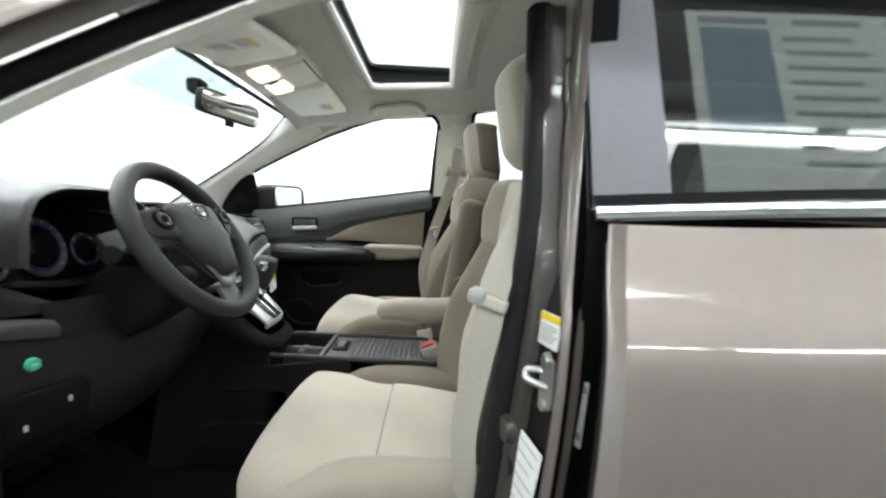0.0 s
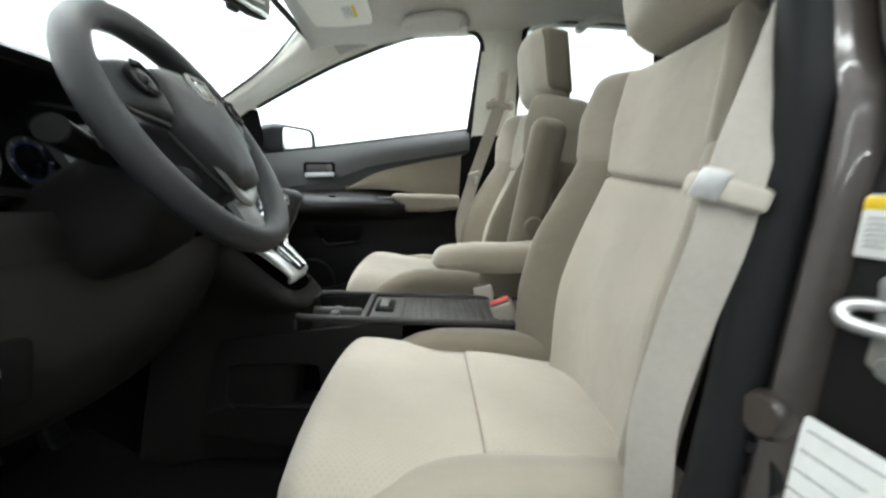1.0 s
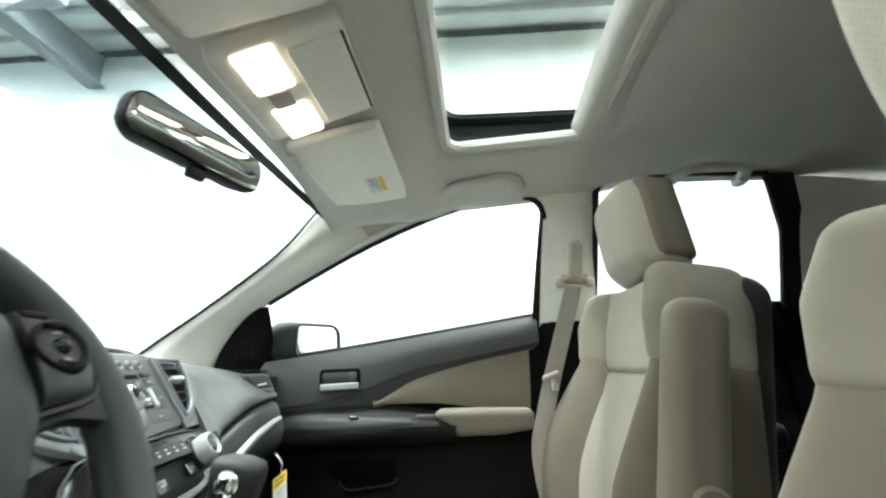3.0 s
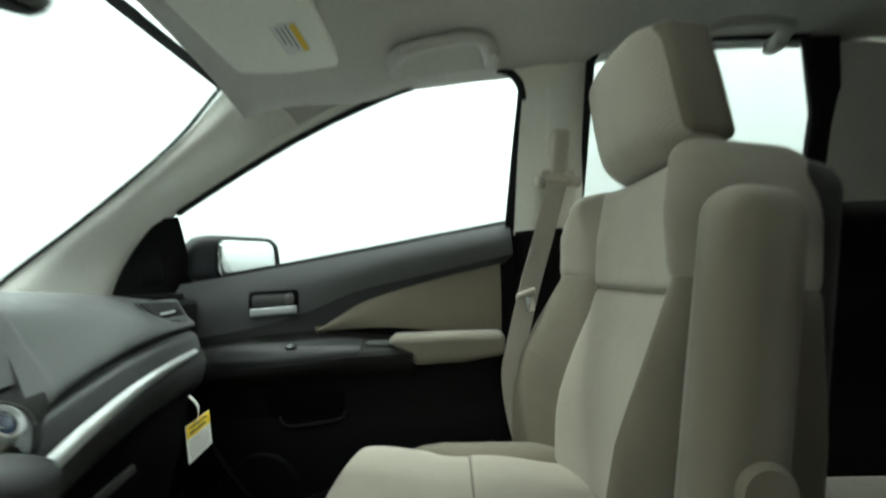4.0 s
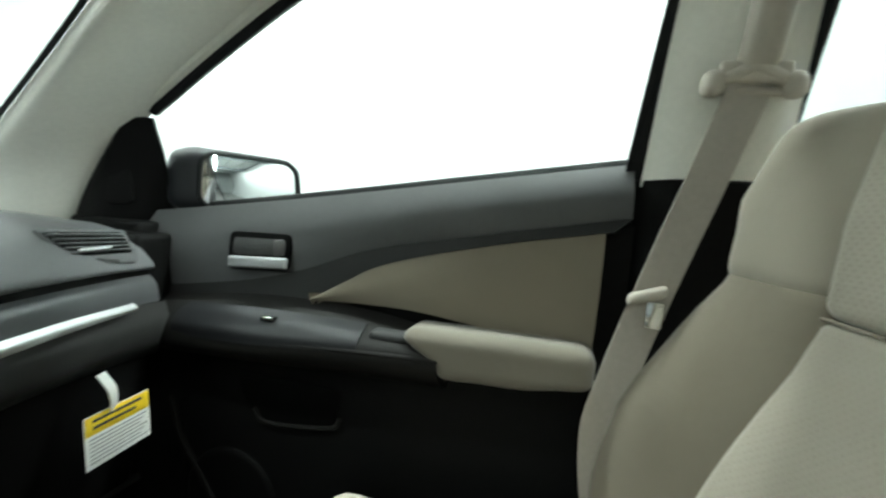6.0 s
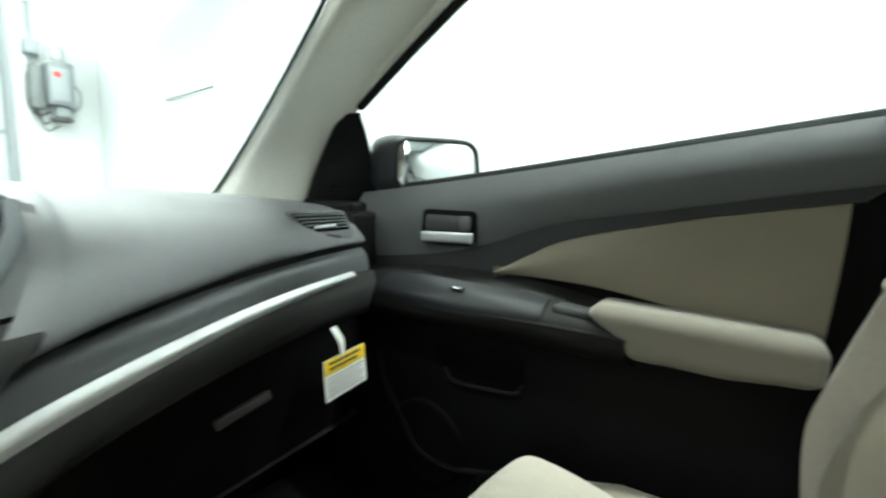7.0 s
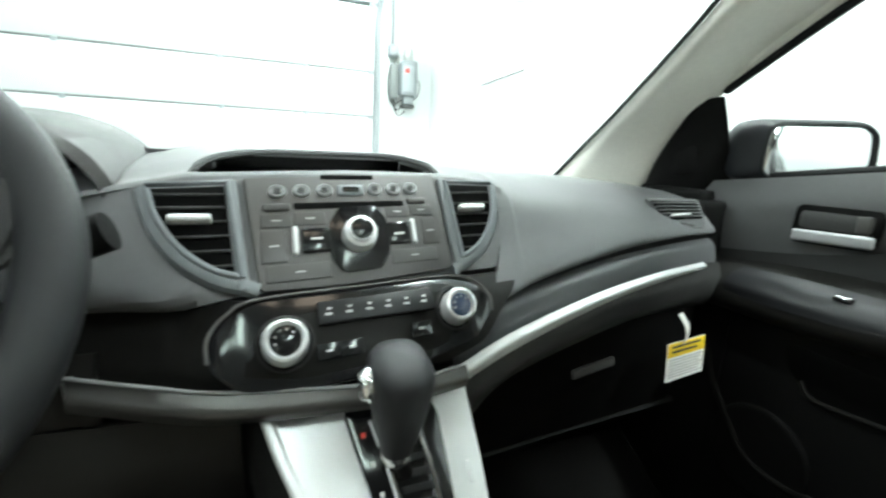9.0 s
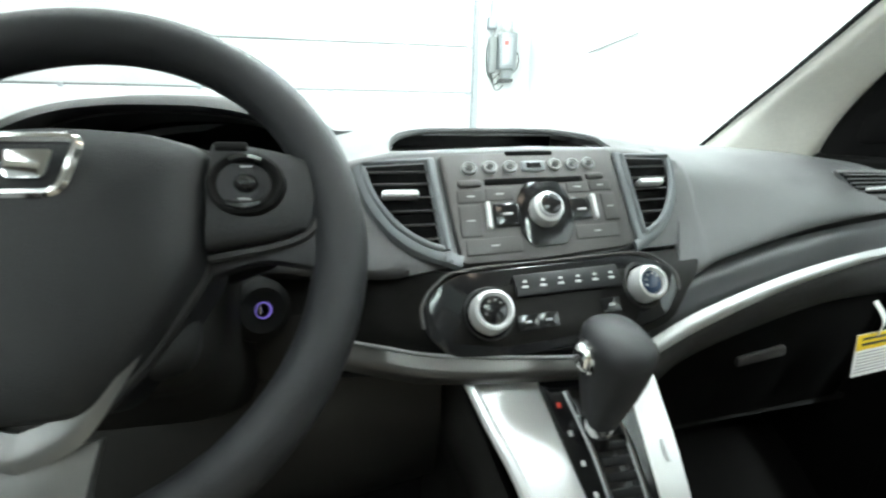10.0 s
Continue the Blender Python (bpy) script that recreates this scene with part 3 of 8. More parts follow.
# sunroof
sr = thing("sunroof", (CX, 0.07, 1.66), "open tilt sunroof with black frame and grey tinted glass", "sunroof")
part("glass", slab(np.array([[(x, y, 1.690 - 0.02 * abs(x - CX) ** 2 / 0.15) for y in np.linspace(-0.14, 0.27, 6)] for x in np.linspace(-0.36, 0.41, 8)]), 0.004), "glass_roof", sr).visible_shadow = False
fr = rounded([(SUN[0] - 0.01, SUN[2] - 0.01), (SUN[1] + 0.01, SUN[2] - 0.01), (SUN[1] + 0.01, SUN[3] + 0.01), (SUN[0] - 0.01, SUN[3] + 0.01)], 0.05, 6)
P = []
for (x, y) in fr:
    c = np.array((CX, 0.07))
    d = np.array((x, y)) - c
    o, i_ = c + d * 1.0, c + d * 0.93
    P.append([(*o, roof_z(*o) + 0.01), (*o, 1.682), (*i_, 1.684), (*i_, 1.672), (*(c + d * 0.985), 1.668), (*(c + d * 0.985), roof_z(*o) + 0.012)])
part("seal_frame", net(P, True, True), "rubber", sr, "black rubber frame")
# the drawn-back sunshade and its rolled edge
part("sunshade", skin([[(x, y, z - 0.02 * ((x - CX) / 0.36) ** 2) for x in (-0.31, -0.15, CX, 0.2, 0.365)] for y, z in ((-0.045, 1.655), (-0.06, 1.632), (-0.085, 1.625), (-0.12, 1.632), (-0.16, 1.65))], 14, 10, 0.006), "headliner", sr, "pale grey sliding shade edge")

# pillars and window surrounds, passenger's side
WIN_TOP = [(0.812, 1.293), (0.635, 1.381), (0.462, 1.459), (0.263, 1.530), (0.10, 1.566), (0.0, 1.576), (-0.026, 1.56)]
part("a_pillar", skin([
    [(0.565, 0.60, 1.520), (0.563, 0.70, 1.405), (0.598, 0.90, 1.270), (0.625, 1.05, 1.180), (0.632, 1.17, 1.095)],
    [(0.585, 0.548, 1.516), (0.570, 0.645, 1.417), (0.603, 0.840, 1.284), (0.631, 0.985, 1.190), (0.640, 1.09, 1.09)],
    [(0.632, 0.500, 1.495), (0.642, 0.604, 1.428), (0.662, 0.782, 1.326), (0.688, 0.922, 1.215), (0.70, 0.99, 1.09)],
    [(0.672, 0.485, 1.476), (0.706, 0.60, 1.414), (0.745, 0.775, 1.326), (0.765, 0.90, 1.21), (0.77, 0.95, 1.09)]], 26, 18, 0.012),
    "trim_cream", body, "cream plastic pillar trim")
part("side_rail", skin([
    [(0.565, 0.60, 1.520), (0.600, 0.45, 1.535), (0.612, 0.26, 1.568), (0.615, 0.05, 1.598), (0.600, -0.25, 1.618), (0.595, -0.70, 1.615), (0.59, -1.2, 1.59)],
    [(0.62, 0.54, 1.500), (0.640, 0.42, 1.515), (0.650, 0.25, 1.552), (0.652, 0.03, 1.585), (0.630, -0.25, 1.615), (0.628, -0.70, 1.612), (0.635, -1.2, 1.57)],
    [(0.672, 0.485, 1.476), (0.672, 0.40, 1.499), (0.660, 0.24, 1.548), (0.645, 0.05, 1.582), (0.628, -0.25, 1.607), (0.628, -0.70, 1.604), (0.65, -1.2, 1.55)]], 40, 10, 0.012),
    "headliner", body, "pale grey roof rail trim")
part("b_pillar_trim", skin([
    [(0.612, -0.020, 1.577), (0.686, -0.010, 1.42), (0.764, -0.004, 1.224)],
    [(0.606, -0.060, 1.578), (0.672, -0.055, 1.42), (0.738, -0.055, 1.224)],
    [(0.606, -0.118, 1.590), (0.672, -0.122, 1.42), (0.733, -0.130, 1.224)],
    [(0.612, -0.150, 1.604), (0.690, -0.158, 1.42), (0.764, -0.168, 1.224)]], 14, 14, 0.012),
    "trim_cream", body, "cream plastic pillar trim")
part("b_pillar_lower", skin([
    [(0.768, 0.004, 1.232), (0.79, 0.006, 1.15), (0.82, 0.01, 0.9), (0.80, 0.03, 0.5)], [(0.730, -0.052, 1.232), (0.755, -0.052, 1.152), (0.755, -0.05, 0.9), (0.745, -0.04, 0.5)],
    [(0.725, -0.155, 1.232), (0.752, -0.17, 1.152), (0.75, -0.18, 0.9), (0.745, -0.18, 0.5)], [(0.768, -0.228, 1.232), (0.80, -0.26, 1.15), (0.80, -0.27, 0.9), (0.80, -0.28, 0.5)]], 10, 16, 0.01),
    "dash_black", body, "black lower pillar trim")
part("c_pillar_trim", skin([
    [(0.625, -0.650, 1.605), (0.705, -0.690, 1.42), (0.765, -0.71, 1.28)], [(0.61, -0.73, 1.600), (0.67, -0.76, 1.42), (0.73, -0.80, 1.28)],
    [(0.61, -0.95, 1.57), (0.66, -1.0, 1.42), (0.72, -1.05, 1.28)]], 10, 10, 0.012), "trim_cream", body, "cream rear pillar trim")
part("c_pillar_lower", slab(np.array([[(0.76 - 0.03 * j, y, 1.285 - 0.4 * j) for j in (0, 1, 2)] for y in (-0.66, -0.9, -1.4, -2.0)]), 0.01), "dash_black", body)
part("quarter_trim", slab(np.array([[(x, y, z) for x, z in ((0.60, 1.58), (0.70, 1.42), (0.75, 1.28))] for y in (-1.05, -1.15)]), 0.01), "trim_cream", body)
part("tail_trim", slab(np.array([[(x, -2.0, z) for z in (0.4, 0.9, 1.2)] for x in (-0.75, 0.0, 0.78)]), 0.01), "dash_black", body)
part("quarter_glass", slab(np.array([[(x, y, z) for x, z in ((0.63, 1.56), (0.71, 1.42), (0.76, 1.28))] for y in (-1.15, -1.6, -2.0)]), 0.004), "glass_tail", body, "dark tinted quarter glass").visible_shadow = False
part("tail_glass", slab(np.array([[(x, -2.0, z) for z in (1.20, 1.36, 1.50)] for x in (-0.70, 0.0, 0.73)]), 0.004), "glass_tail", body, "dark tinted tailgate glass").visible_shadow = False
part("tail_header", slab(np.array([[(x, -2.0, z) for z in (1.50, 1.57)] for x in (-0.65, 0.0, 0.68)]), 0.01), "headliner", body)
# driver's side behind the front seat
part("rear_side_inner", slab(np.array([[(-0.70, y, z) for z in (0.4, 0.8, 1.18)] for y in (-0.22, -0.8, -2.0)]), 0.01), "dash_black", body)
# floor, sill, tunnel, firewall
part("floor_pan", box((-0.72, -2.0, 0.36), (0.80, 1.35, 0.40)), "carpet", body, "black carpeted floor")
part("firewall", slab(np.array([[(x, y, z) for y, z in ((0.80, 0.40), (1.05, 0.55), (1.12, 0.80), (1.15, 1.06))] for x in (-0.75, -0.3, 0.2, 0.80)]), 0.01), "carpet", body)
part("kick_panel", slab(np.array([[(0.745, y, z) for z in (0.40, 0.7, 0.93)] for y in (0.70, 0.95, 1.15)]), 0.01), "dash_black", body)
part("kick_panel", slab(np.array([[(-0.70, y, z) for z in (0.40, 0.7, 0.93)] for y in (0.55, 0.85, 1.15)]), 0.01), "dash_black", body)
part("rocker_sill", skin([[(-0.66, y, 0.50), (-0.70, y, 0.53), (-0.77, y, 0.52), (-0.83, y, 0.46), (-0.84, y, 0.36)] for y in (-0.35, 0.2, 0.9)], 14, 6, 0.01), "paint_jamb_shaded", body, "brown painted door sill")
part("sill_plate", skin([[(-0.62, y, 0.43), (-0.63, y, 0.51), (-0.67, y, 0.527), (-0.715, y, 0.535)] for y in (-0.15, 0.2, 0.75)], 10, 6, 0.006), "dash_black", body)

# driver's doorway: roof rail, front pillar
EDGE = [(-0.745, 0.72, 1.13), (-0.722, 0.60, 1.215), (-0.703, 0.533, 1.268), (-0.669, 0.416, 1.347), (-0.644, 0.326, 1.402), (-0.620, 0.228, 1.456), (-0.600, 0.08, 1.505), (-0.592, -0.08, 1.525), (-0.592, -0.20, 1.530)]
edge = cr(EDGE, 60)


def along(dx, dz, base=None):
    e = edge if base is None else base
    return [tuple(p + np.array((dx, 0, dz))) for p in e[::6]] + [tuple(e[-1] + np.array((dx, 0, dz)))]


part("roof_rail_trim", skin([along(0.045, 0.045), along(0.022, 0.0), along(0.006, -0.012), along(-0.008, 0.0)], 60, 10, 0.006), "trim_cream", body, "cream trim round the doorway")
part("weatherstrip", tube([tuple(p + np.array((-0.022, 0, 0.016))) for p in edge], 0.017, 12), "rubber", body, "black rubber door seal")
part("roof_rail_outer", skin([along(-0.032, 0.034), along(-0.050, 0.050), along(-0.066, 0.048), along(-0.085, 0.060), along(-0.105, 0.045), along(-0.112, 0.010)], 60, 14, 0.004), "paint", body, "glossy brown painted roof rail")
part("rail_groove", tube([tuple(p + np.array((-0.072, 0, 0.052))) for p in edge], 0.006, 6), "rubber", body)
part("a_pillar_driver", skin([
    [(-0.575, 0.52, 1.470), (-0.60, 0.62, 1.36), (-0.63, 0.75, 1.24), (-0.66, 0.86, 1.12)],
    [(-0.612, 0.46, 1.425), (-0.645, 0.575, 1.325), (-0.672, 0.695, 1.22), (-0.695, 0.80, 1.115)],
    [(-0.655, 0.40, 1.372), (-0.69, 0.53, 1.285), (-0.715, 0.64, 1.20), (-0.735, 0.74, 1.12)]], 26, 12, 0.01), "trim_cream", body, "cream plastic pillar trim")

# central pillar of the driver's side: section in plan, leaning with height


def lean(z):
    return 0.34 * max(z - 1.12, 0.0)


def back_lean(z):
    return 0.030 - 0.10 * (z - 0.72) if z < 1.2 else -0.018 - 0.03 * (z - 1.2)


def ridge_in(z):
    return float(np.interp(z, (0.40, 0.87, 0.945, 1.005, 1.046, 1.072, 1.10, 1.16, 1.225, 1.31, 1.54), (-0.726, -0.734, -0.730, -0.718, -0.701, -0.680, -0.656, -0.622, -0.600, -0.574, -0.506)))


def ridge_out(z):
    return float(np.interp(z, (0.40, 0.87, 0.945, 1.005, 1.046, 1.072, 1.10, 1.16, 1.225, 1.31, 1.54), (-0.746, -0.753, -0.748, -0.737, -0.725, -0.713, -0.704, -0.690, -0.673, -0.650, -0.585)))


def flange_w(z):
    return 0.036 - 0.025 * smooth01((z - 1.02) / 0.16)


def ridge_y(z):
    return -0.192 - 0.08 * (z - 1.0)


def jamb(points, zs, thick=0.006):
    return slab(np.array([[(x + lean(z), y + back_lean(z), z) for x, y in points] for z in zs]), thick, None, (-1.2, 0.3, 1.0))


def jamb_skin(row, zs, thick=0.005):
    """row(z) gives one level of the section, from the cabin outwards."""
    return slab(np.array([row(z) for z in zs]), thick, None, (-1.2, 0.3, 1.0))


ZJ = np.linspace(0.40, 1.53, 48)
inner = cr([(-0.545, -0.30), (-0.545, -0.20), (-0.560, -0.176), (-0.585, -0.170)], 10)
part("pillar_trim_lower", jamb(inner, np.linspace(0.40, 1.12, 12)), "dash_black", body, "black lower pillar trim")
part("pillar_trim_upper", jamb(inner, np.linspace(1.12, 1.54, 10)), "trim_cream", body, "cream upper pillar trim")
part("pillar_seal", tube([(-0.602 + lean(z), -0.163 + back_lean(z), z) for z in ZJ], 0.026, 14), "rubber", body, "black rubber door seal")
part("pillar_flange", jamb_skin(lambda z: [(-0.622 + lean(z) - flange_w(z) * a, -0.168 + b + back_lean(z), z) for a, b in ((0.0, -0.03), (0.22, 0.001), (0.5, 0.006), (0.78, 0.001), (1.0, -0.008), (1.05, -0.030))], ZJ), "paint_jamb_shaded", body, "brown painted flange beside the seal")
# body paint here would be brown; the recess shade is coloured in
part("pillar_jamb", jamb_skin(lambda z: [(-0.620 + lean(z) - flange_w(z) * 0.9, ridge_y(z) + 0.012 - 0.024 * smooth01((z - 1.03) / 0.1), z), (ridge_in(z) - 0.006, ridge_y(z) - 0.012, z)], ZJ), mk("jamb_recess_shade", (0.006, 0.0055, 0.005), 0.5, spec=0.2), body, "jamb recess, its shade painted near black")


def ridge_row(z):
    a, b, y = ridge_in(z), ridge_out(z), ridge_y(z)
    k = min(0.012, 0.3 * (a - b))
    return [(a + 0.001, y - 0.028, z), (a, y - 0.008, z), (a - 0.4 * k, y, z), (a - k, y + 0.003, z), (0.5 * (a + b), y + 0.004, z), (b + k, y + 0.003, z), (b + 0.4 * k, y, z), (b, y - 0.006, z)]


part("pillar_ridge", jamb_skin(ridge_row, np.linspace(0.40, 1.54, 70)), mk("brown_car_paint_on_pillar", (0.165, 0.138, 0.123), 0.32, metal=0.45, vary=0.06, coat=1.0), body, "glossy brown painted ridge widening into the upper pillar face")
# shut gap beside the ridge, its shade coloured in as near black
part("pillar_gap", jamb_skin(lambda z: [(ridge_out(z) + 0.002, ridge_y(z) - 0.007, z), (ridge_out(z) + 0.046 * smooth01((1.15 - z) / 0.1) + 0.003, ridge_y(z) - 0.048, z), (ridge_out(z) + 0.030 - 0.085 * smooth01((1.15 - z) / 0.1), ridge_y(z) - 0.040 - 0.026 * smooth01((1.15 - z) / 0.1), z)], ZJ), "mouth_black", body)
# striker, stops and labels on the jamb
st = part("striker_plate", plate(rounded([(-0.017, -0.036), (0.017, -0.036), (0.021, 0.0), (0.017, 0.036), (-0.017, 0.036), (-0.013, 0.0)], 0.010), frame_of((-0.698, -0.186, 0.945), (-1, -0.3, 0), (-0.3, 1, 0)), 0.006), "steel", body, "zinc door striker plate")
part("striker_loop", tube(cr([(-0.690, -0.184, 0.957), (-0.678, -0.164, 0.956), (-0.677, -0.159, 0.949), (-0.684, -0.162, 0.942), (-0.704, -0.186, 0.938)], 20), 0.0055, 10), "steel", st, "bright striker loop")
for dz in (-0.032, 0.032):
    part("striker_screw", lathe([(0, 0.005), (0.008, 0.005), (0.010, 0.001), (0.010, -0.004)], frame_of((-0.698, -0.1815, 0.945 + dz), (1, 0.3, 0), (-0.3, 1, 0)), 8), "steel", st)


def jamb_label(x0, x1, z0, z1, bar, skew=0.0):
    pf = frame_of((x0, ridge_y((z0 + z1) / 2) + 0.0125, z1), (x1 - x0, -0.017, -skew), (-0.29, 1, 0.08))
    w, h = abs(x1 - x0), z1 - z0
    lab = part("label", plate(rect(0, w, 0, h, 0.003), lambda a, b, c=0.0: pf(a, -b if pf(0, 1, 0)[2] > pf(0, 0, 0)[2] else b, c), 0.0012, 0.0003), "paper", body, "white sticker with small unreadable print")
    put = lambda a, b, c=0.0: pf(a, -b if pf(0, 1, 0)[2] > pf(0, 0, 0)[2] else b, c + 0.0016)
    if bar:
        part("band", plate(rect(0.001, w - 0.001, 0.001, 0.011), put, 0.0006, 0.0001), "yellow", lab, "yellow heading bar")
    for k in range(6):
        y0 = (0.017 if bar else 0.010) + k * (h - 0.022) / 6
        part("line", plate(rect(0.005, w * (0.92 - 0.1 * (k % 3)), y0, y0 + 0.0016), put, 0.0006, 0.0001), "paper_grey", lab)


jamb_label(-0.660, -0.712, 0.990, 1.037, True)
jamb_label(-0.659, -0.722, 0.730, 0.858, False, 0.008)
part("bump_stop", lathe([(0, 0.012), (0.018, 0.012), (0.022, 0.006), (0.022, -0.004)], frame_of((-0.637, -0.150, 0.846), (1, 0, 0), (-0.2, 1, 0)), 16), "paint_jamb_shaded", body, "round rubber plug in the jamb")
part("jamb_plug", lathe([(0, -0.004), (0.010, -0.004), (0.014, 0.006), (0.024, 0.006), (0.026, -0.004)], frame_of((-0.634, -0.149, 0.793), (1, 0, 0), (-0.2, 1, 0)), 18), "rubber", body, "black rubber grommet")

# rear door of the driver's side
rd = thing("rear_door", (-0.83, -0.6, 0.45), "closed brown metallic rear door with chrome belt strip and dark glass", "car door")


def skin_x(y, z):
    """Outer face of the rear door."""
    return -0.812 - 0.018 * smooth01((1.13 - z) / 0.14) - 0.026 * smooth01((1.0 - z) / 0.35) - 0.030 * smooth01((-y - 0.2) / 0.7) + 0.30 * max(z - 0.90, 0.0) ** 1.5 / 0.515 * 0.78 - 0.012 * smooth01((0.80 - z) / 0.25) + 0.05 * smooth01((0.62 - z) / 0.3)


zs = np.linspace(0.40, 1.165, 30)
yy = np.concatenate([np.linspace(-0.226, -0.240, 4), np.linspace(-0.250, -1.25, 20)])
P = np.array([[(skin_x(y, z) + 0.022 * (1 - smooth01((-y - 0.226) / 0.016)), y + back_lean(z) * 0.9, z + 0.045 * smooth01((-y - 0.2) / 1.0) * (z > 1.0) * (z - 1.0) / 0.165) for z in zs] for y in yy])
outer = part("outer_panel", slab(P, 0.004, None, (-4, -0.6, 0.9)), "paint", rd, "glossy brown metallic outer panel")
part("door_edge", slab(np.array([[(skin_x(-0.23, z) + dx, y + back_lean(z) * 0.9, z) for dx, y in ((0.024, -0.232), (0.040, -0.245), (0.060, -0.265), (0.066, -0.30))] for z in np.linspace(0.42, 1.15, 14)]), 0.004, None, (-1.2, 0.3, 1.0)), "black", rd, "black shut face of the door")
part("edge_seal", tube([(skin_x(-0.23, z) + 0.034, -0.232 + back_lean(z) * 0.9, z) for z in np.linspace(0.45, 1.14, 12)], 0.006, 8), "rubber", rd)
part("edge_label", plate(rect(-0.0065, 0.0065, -0.045, 0.045, 0.002), frame_of((-0.712, -0.2295, 0.908), (1, 0.45, 0), (-0.45, 1, 0.09)), 0.001, 0.0003), "paper", rd, "narrow white sticker")
for dz in (-0.034, 0.030):
    part("sticker_mark", plate(rect(-0.005, 0.005, dz - 0.005, dz + 0.005), lambda a, b, c, q=frame_of((-0.712, -0.2295, 0.908), (1, 0.45, 0), (-0.45, 1, 0.09)): q(a, b, c + 0.0012), 0.0005, 0.0001), "paper_grey", rd)
BELT = [(-0.724, -0.222, 1.176), (-0.732, -0.35, 1.186), (-0.745, -0.60, 1.203), (-0.760, -1.25, 1.235)]
part("belt_strip", sweep(cr(BELT, 20), [(-0.007, -0.009), (0.005, -0.010), (0.008, -0.003), (0.008, 0.005), (0.003, 0.010), (-0.007, 0.009)]), "chrome", rd, "bright chrome belt strip")
part("belt_seal", sweep([(x + 0.008, y, z + 0.018) for x, y, z in cr(BELT, 20)], [(-0.01, -0.006), (0.008, -0.006), (0.008, 0.006), (-0.01, 0.006)]), "rubber", rd)


def glass_x(z):
    return -0.712 + 0.42 * (z - 1.17)


part("pillar_applique", slab(np.array([[(glass_x(z) - 0.004, y - 0.03 * (z - 1.17), z) for z in np.linspace(1.18, 1.58, 8)] for y in (-0.222, -0.25, -0.325)]), 0.006), mk("satin_black_applique", (0.10, 0.10, 0.112), 0.5), rd, "satin grey-black pillar cover")
part("frame_edge", slab(np.array([[(glass_x(z) + 0.002 + 0.02 * k, -0.217 - 0.03 * (z - 1.17) - 0.012 * k, z) for z in np.linspace(1.182, 1.58, 8)] for k in (0, 1, 2)]), 0.004), "rubber", rd)
pane = part("window_pane", slab(np.array([[(glass_x(z) + 0.004, y - 0.03 * (z - 1.17), z + 0.03 * (-y - 0.27)) for z in np.linspace(1.175, 1.58, 8)] for y in np.linspace(-0.323, -1.2, 10)]), 0.004), "glass_dark", rd, "dark tinted side glass")
pane.visible_shadow = False
part("window_top_frame", tube([(glass_x(1.58), y, 1.58 + 0.01 * y) for y in np.linspace(-0.2, -1.25, 8)], 0.018, 8), "rubber", rd)
# price sheet behind the glass
ws = thing("window_sticker", (-0.70, -0.5, 1.25), "large white price sheet with blue print inside the rear window", "paper sheet")


def on_glass(a, b, c=0.0):
    y, z = -0.385 - a, 1.205 + 0.03 * a + b
    return np.array((glass_x(z) + 0.012 - c, y - 0.035 * b, z))


sheet = part("sheet", plate(rect(0.0, 0.46, 0.0, 0.30), on_glass, 0.0008, 0.0001), "paper", ws)
part("blue_field", plate(rect(0.02, 0.13, 0.08, 0.27), on_glass, 0.0016, 0.0001), "paper_blue", sheet, "pale blue printed field")
for k in range(9):
    part("print_line", plate(rect(0.15, 0.30 - 0.02 * (k % 3), 0.05 + 0.025 * k, 0.058 + 0.025 * k), on_glass, 0.0016, 0.0001), "paper_grey", sheet)
for k in range(3):
    part("heading", plate(rect(0.02 + 0.15 * k, 0.13 + 0.15 * k, 0.278, 0.290), on_glass, 0.0016, 0.0001), "paper_grey", sheet)
part("field", plate(rect(0.32, 0.44, 0.06, 0.20), on_glass, 0.0016, 0.0001), "paper_grey", sheet)

# windshield
wsd = thing("windshield", (CX, 0.9, 1.1), "clear windshield with black edge band and grey patch", "windshield")


def wind(u, v):
    """u across (-1 driver, 1 passenger), v from the cowl (0) to the header (1)."""
    y = 1.33 + (0.60 - 1.33) * v - (0.14 * (1 - v) + 0.03 * v) * u * u
    z = 1.085 + (1.535 - 1.085) * v - 0.02 * u * u * v
    return np.array((CX + u * (0.625 - 0.075 * v), y, z))


part("pane", slab(np.array([[wind(u, v) for v in np.linspace(0, 1, 12)] for u in np.linspace(-1, 1, 16)]), 0.004), "glass_clear", wsd).visible_shadow = False
# thin greyer sheet just inside the pane, behind the mirror
part("grey_patch", slab(np.array([[wind(u, v) + np.array((0, -0.006, -0.006)) for v in np.linspace(0.80, 0.985, 6)] for u in np.linspace(-0.42, 0.20, 8)]), 0.001), "glass_patch", wsd, "grey patch on the glass behind the mirror").visible_shadow = False
part("header_band", sweep([wind(u, 0.985) + np.array((0, -0.012, -0.012)) for u in np.linspace(-1, 1, 16)], [(-0.010, -0.003), (0.010, -0.003), (0.010, 0.003), (-0.010, 0.003)]), "rubber", wsd, "black band under the roof header")

part("edge_line", tube(cr([(0.560, 0.606, 1.522), (0.560, 0.706, 1.405), (0.595, 0.906, 1.270), (0.622, 1.056, 1.180), (0.630, 1.176, 1.095)], 30), 0.0045, 6), "rubber", wsd, "black edge of the glass")
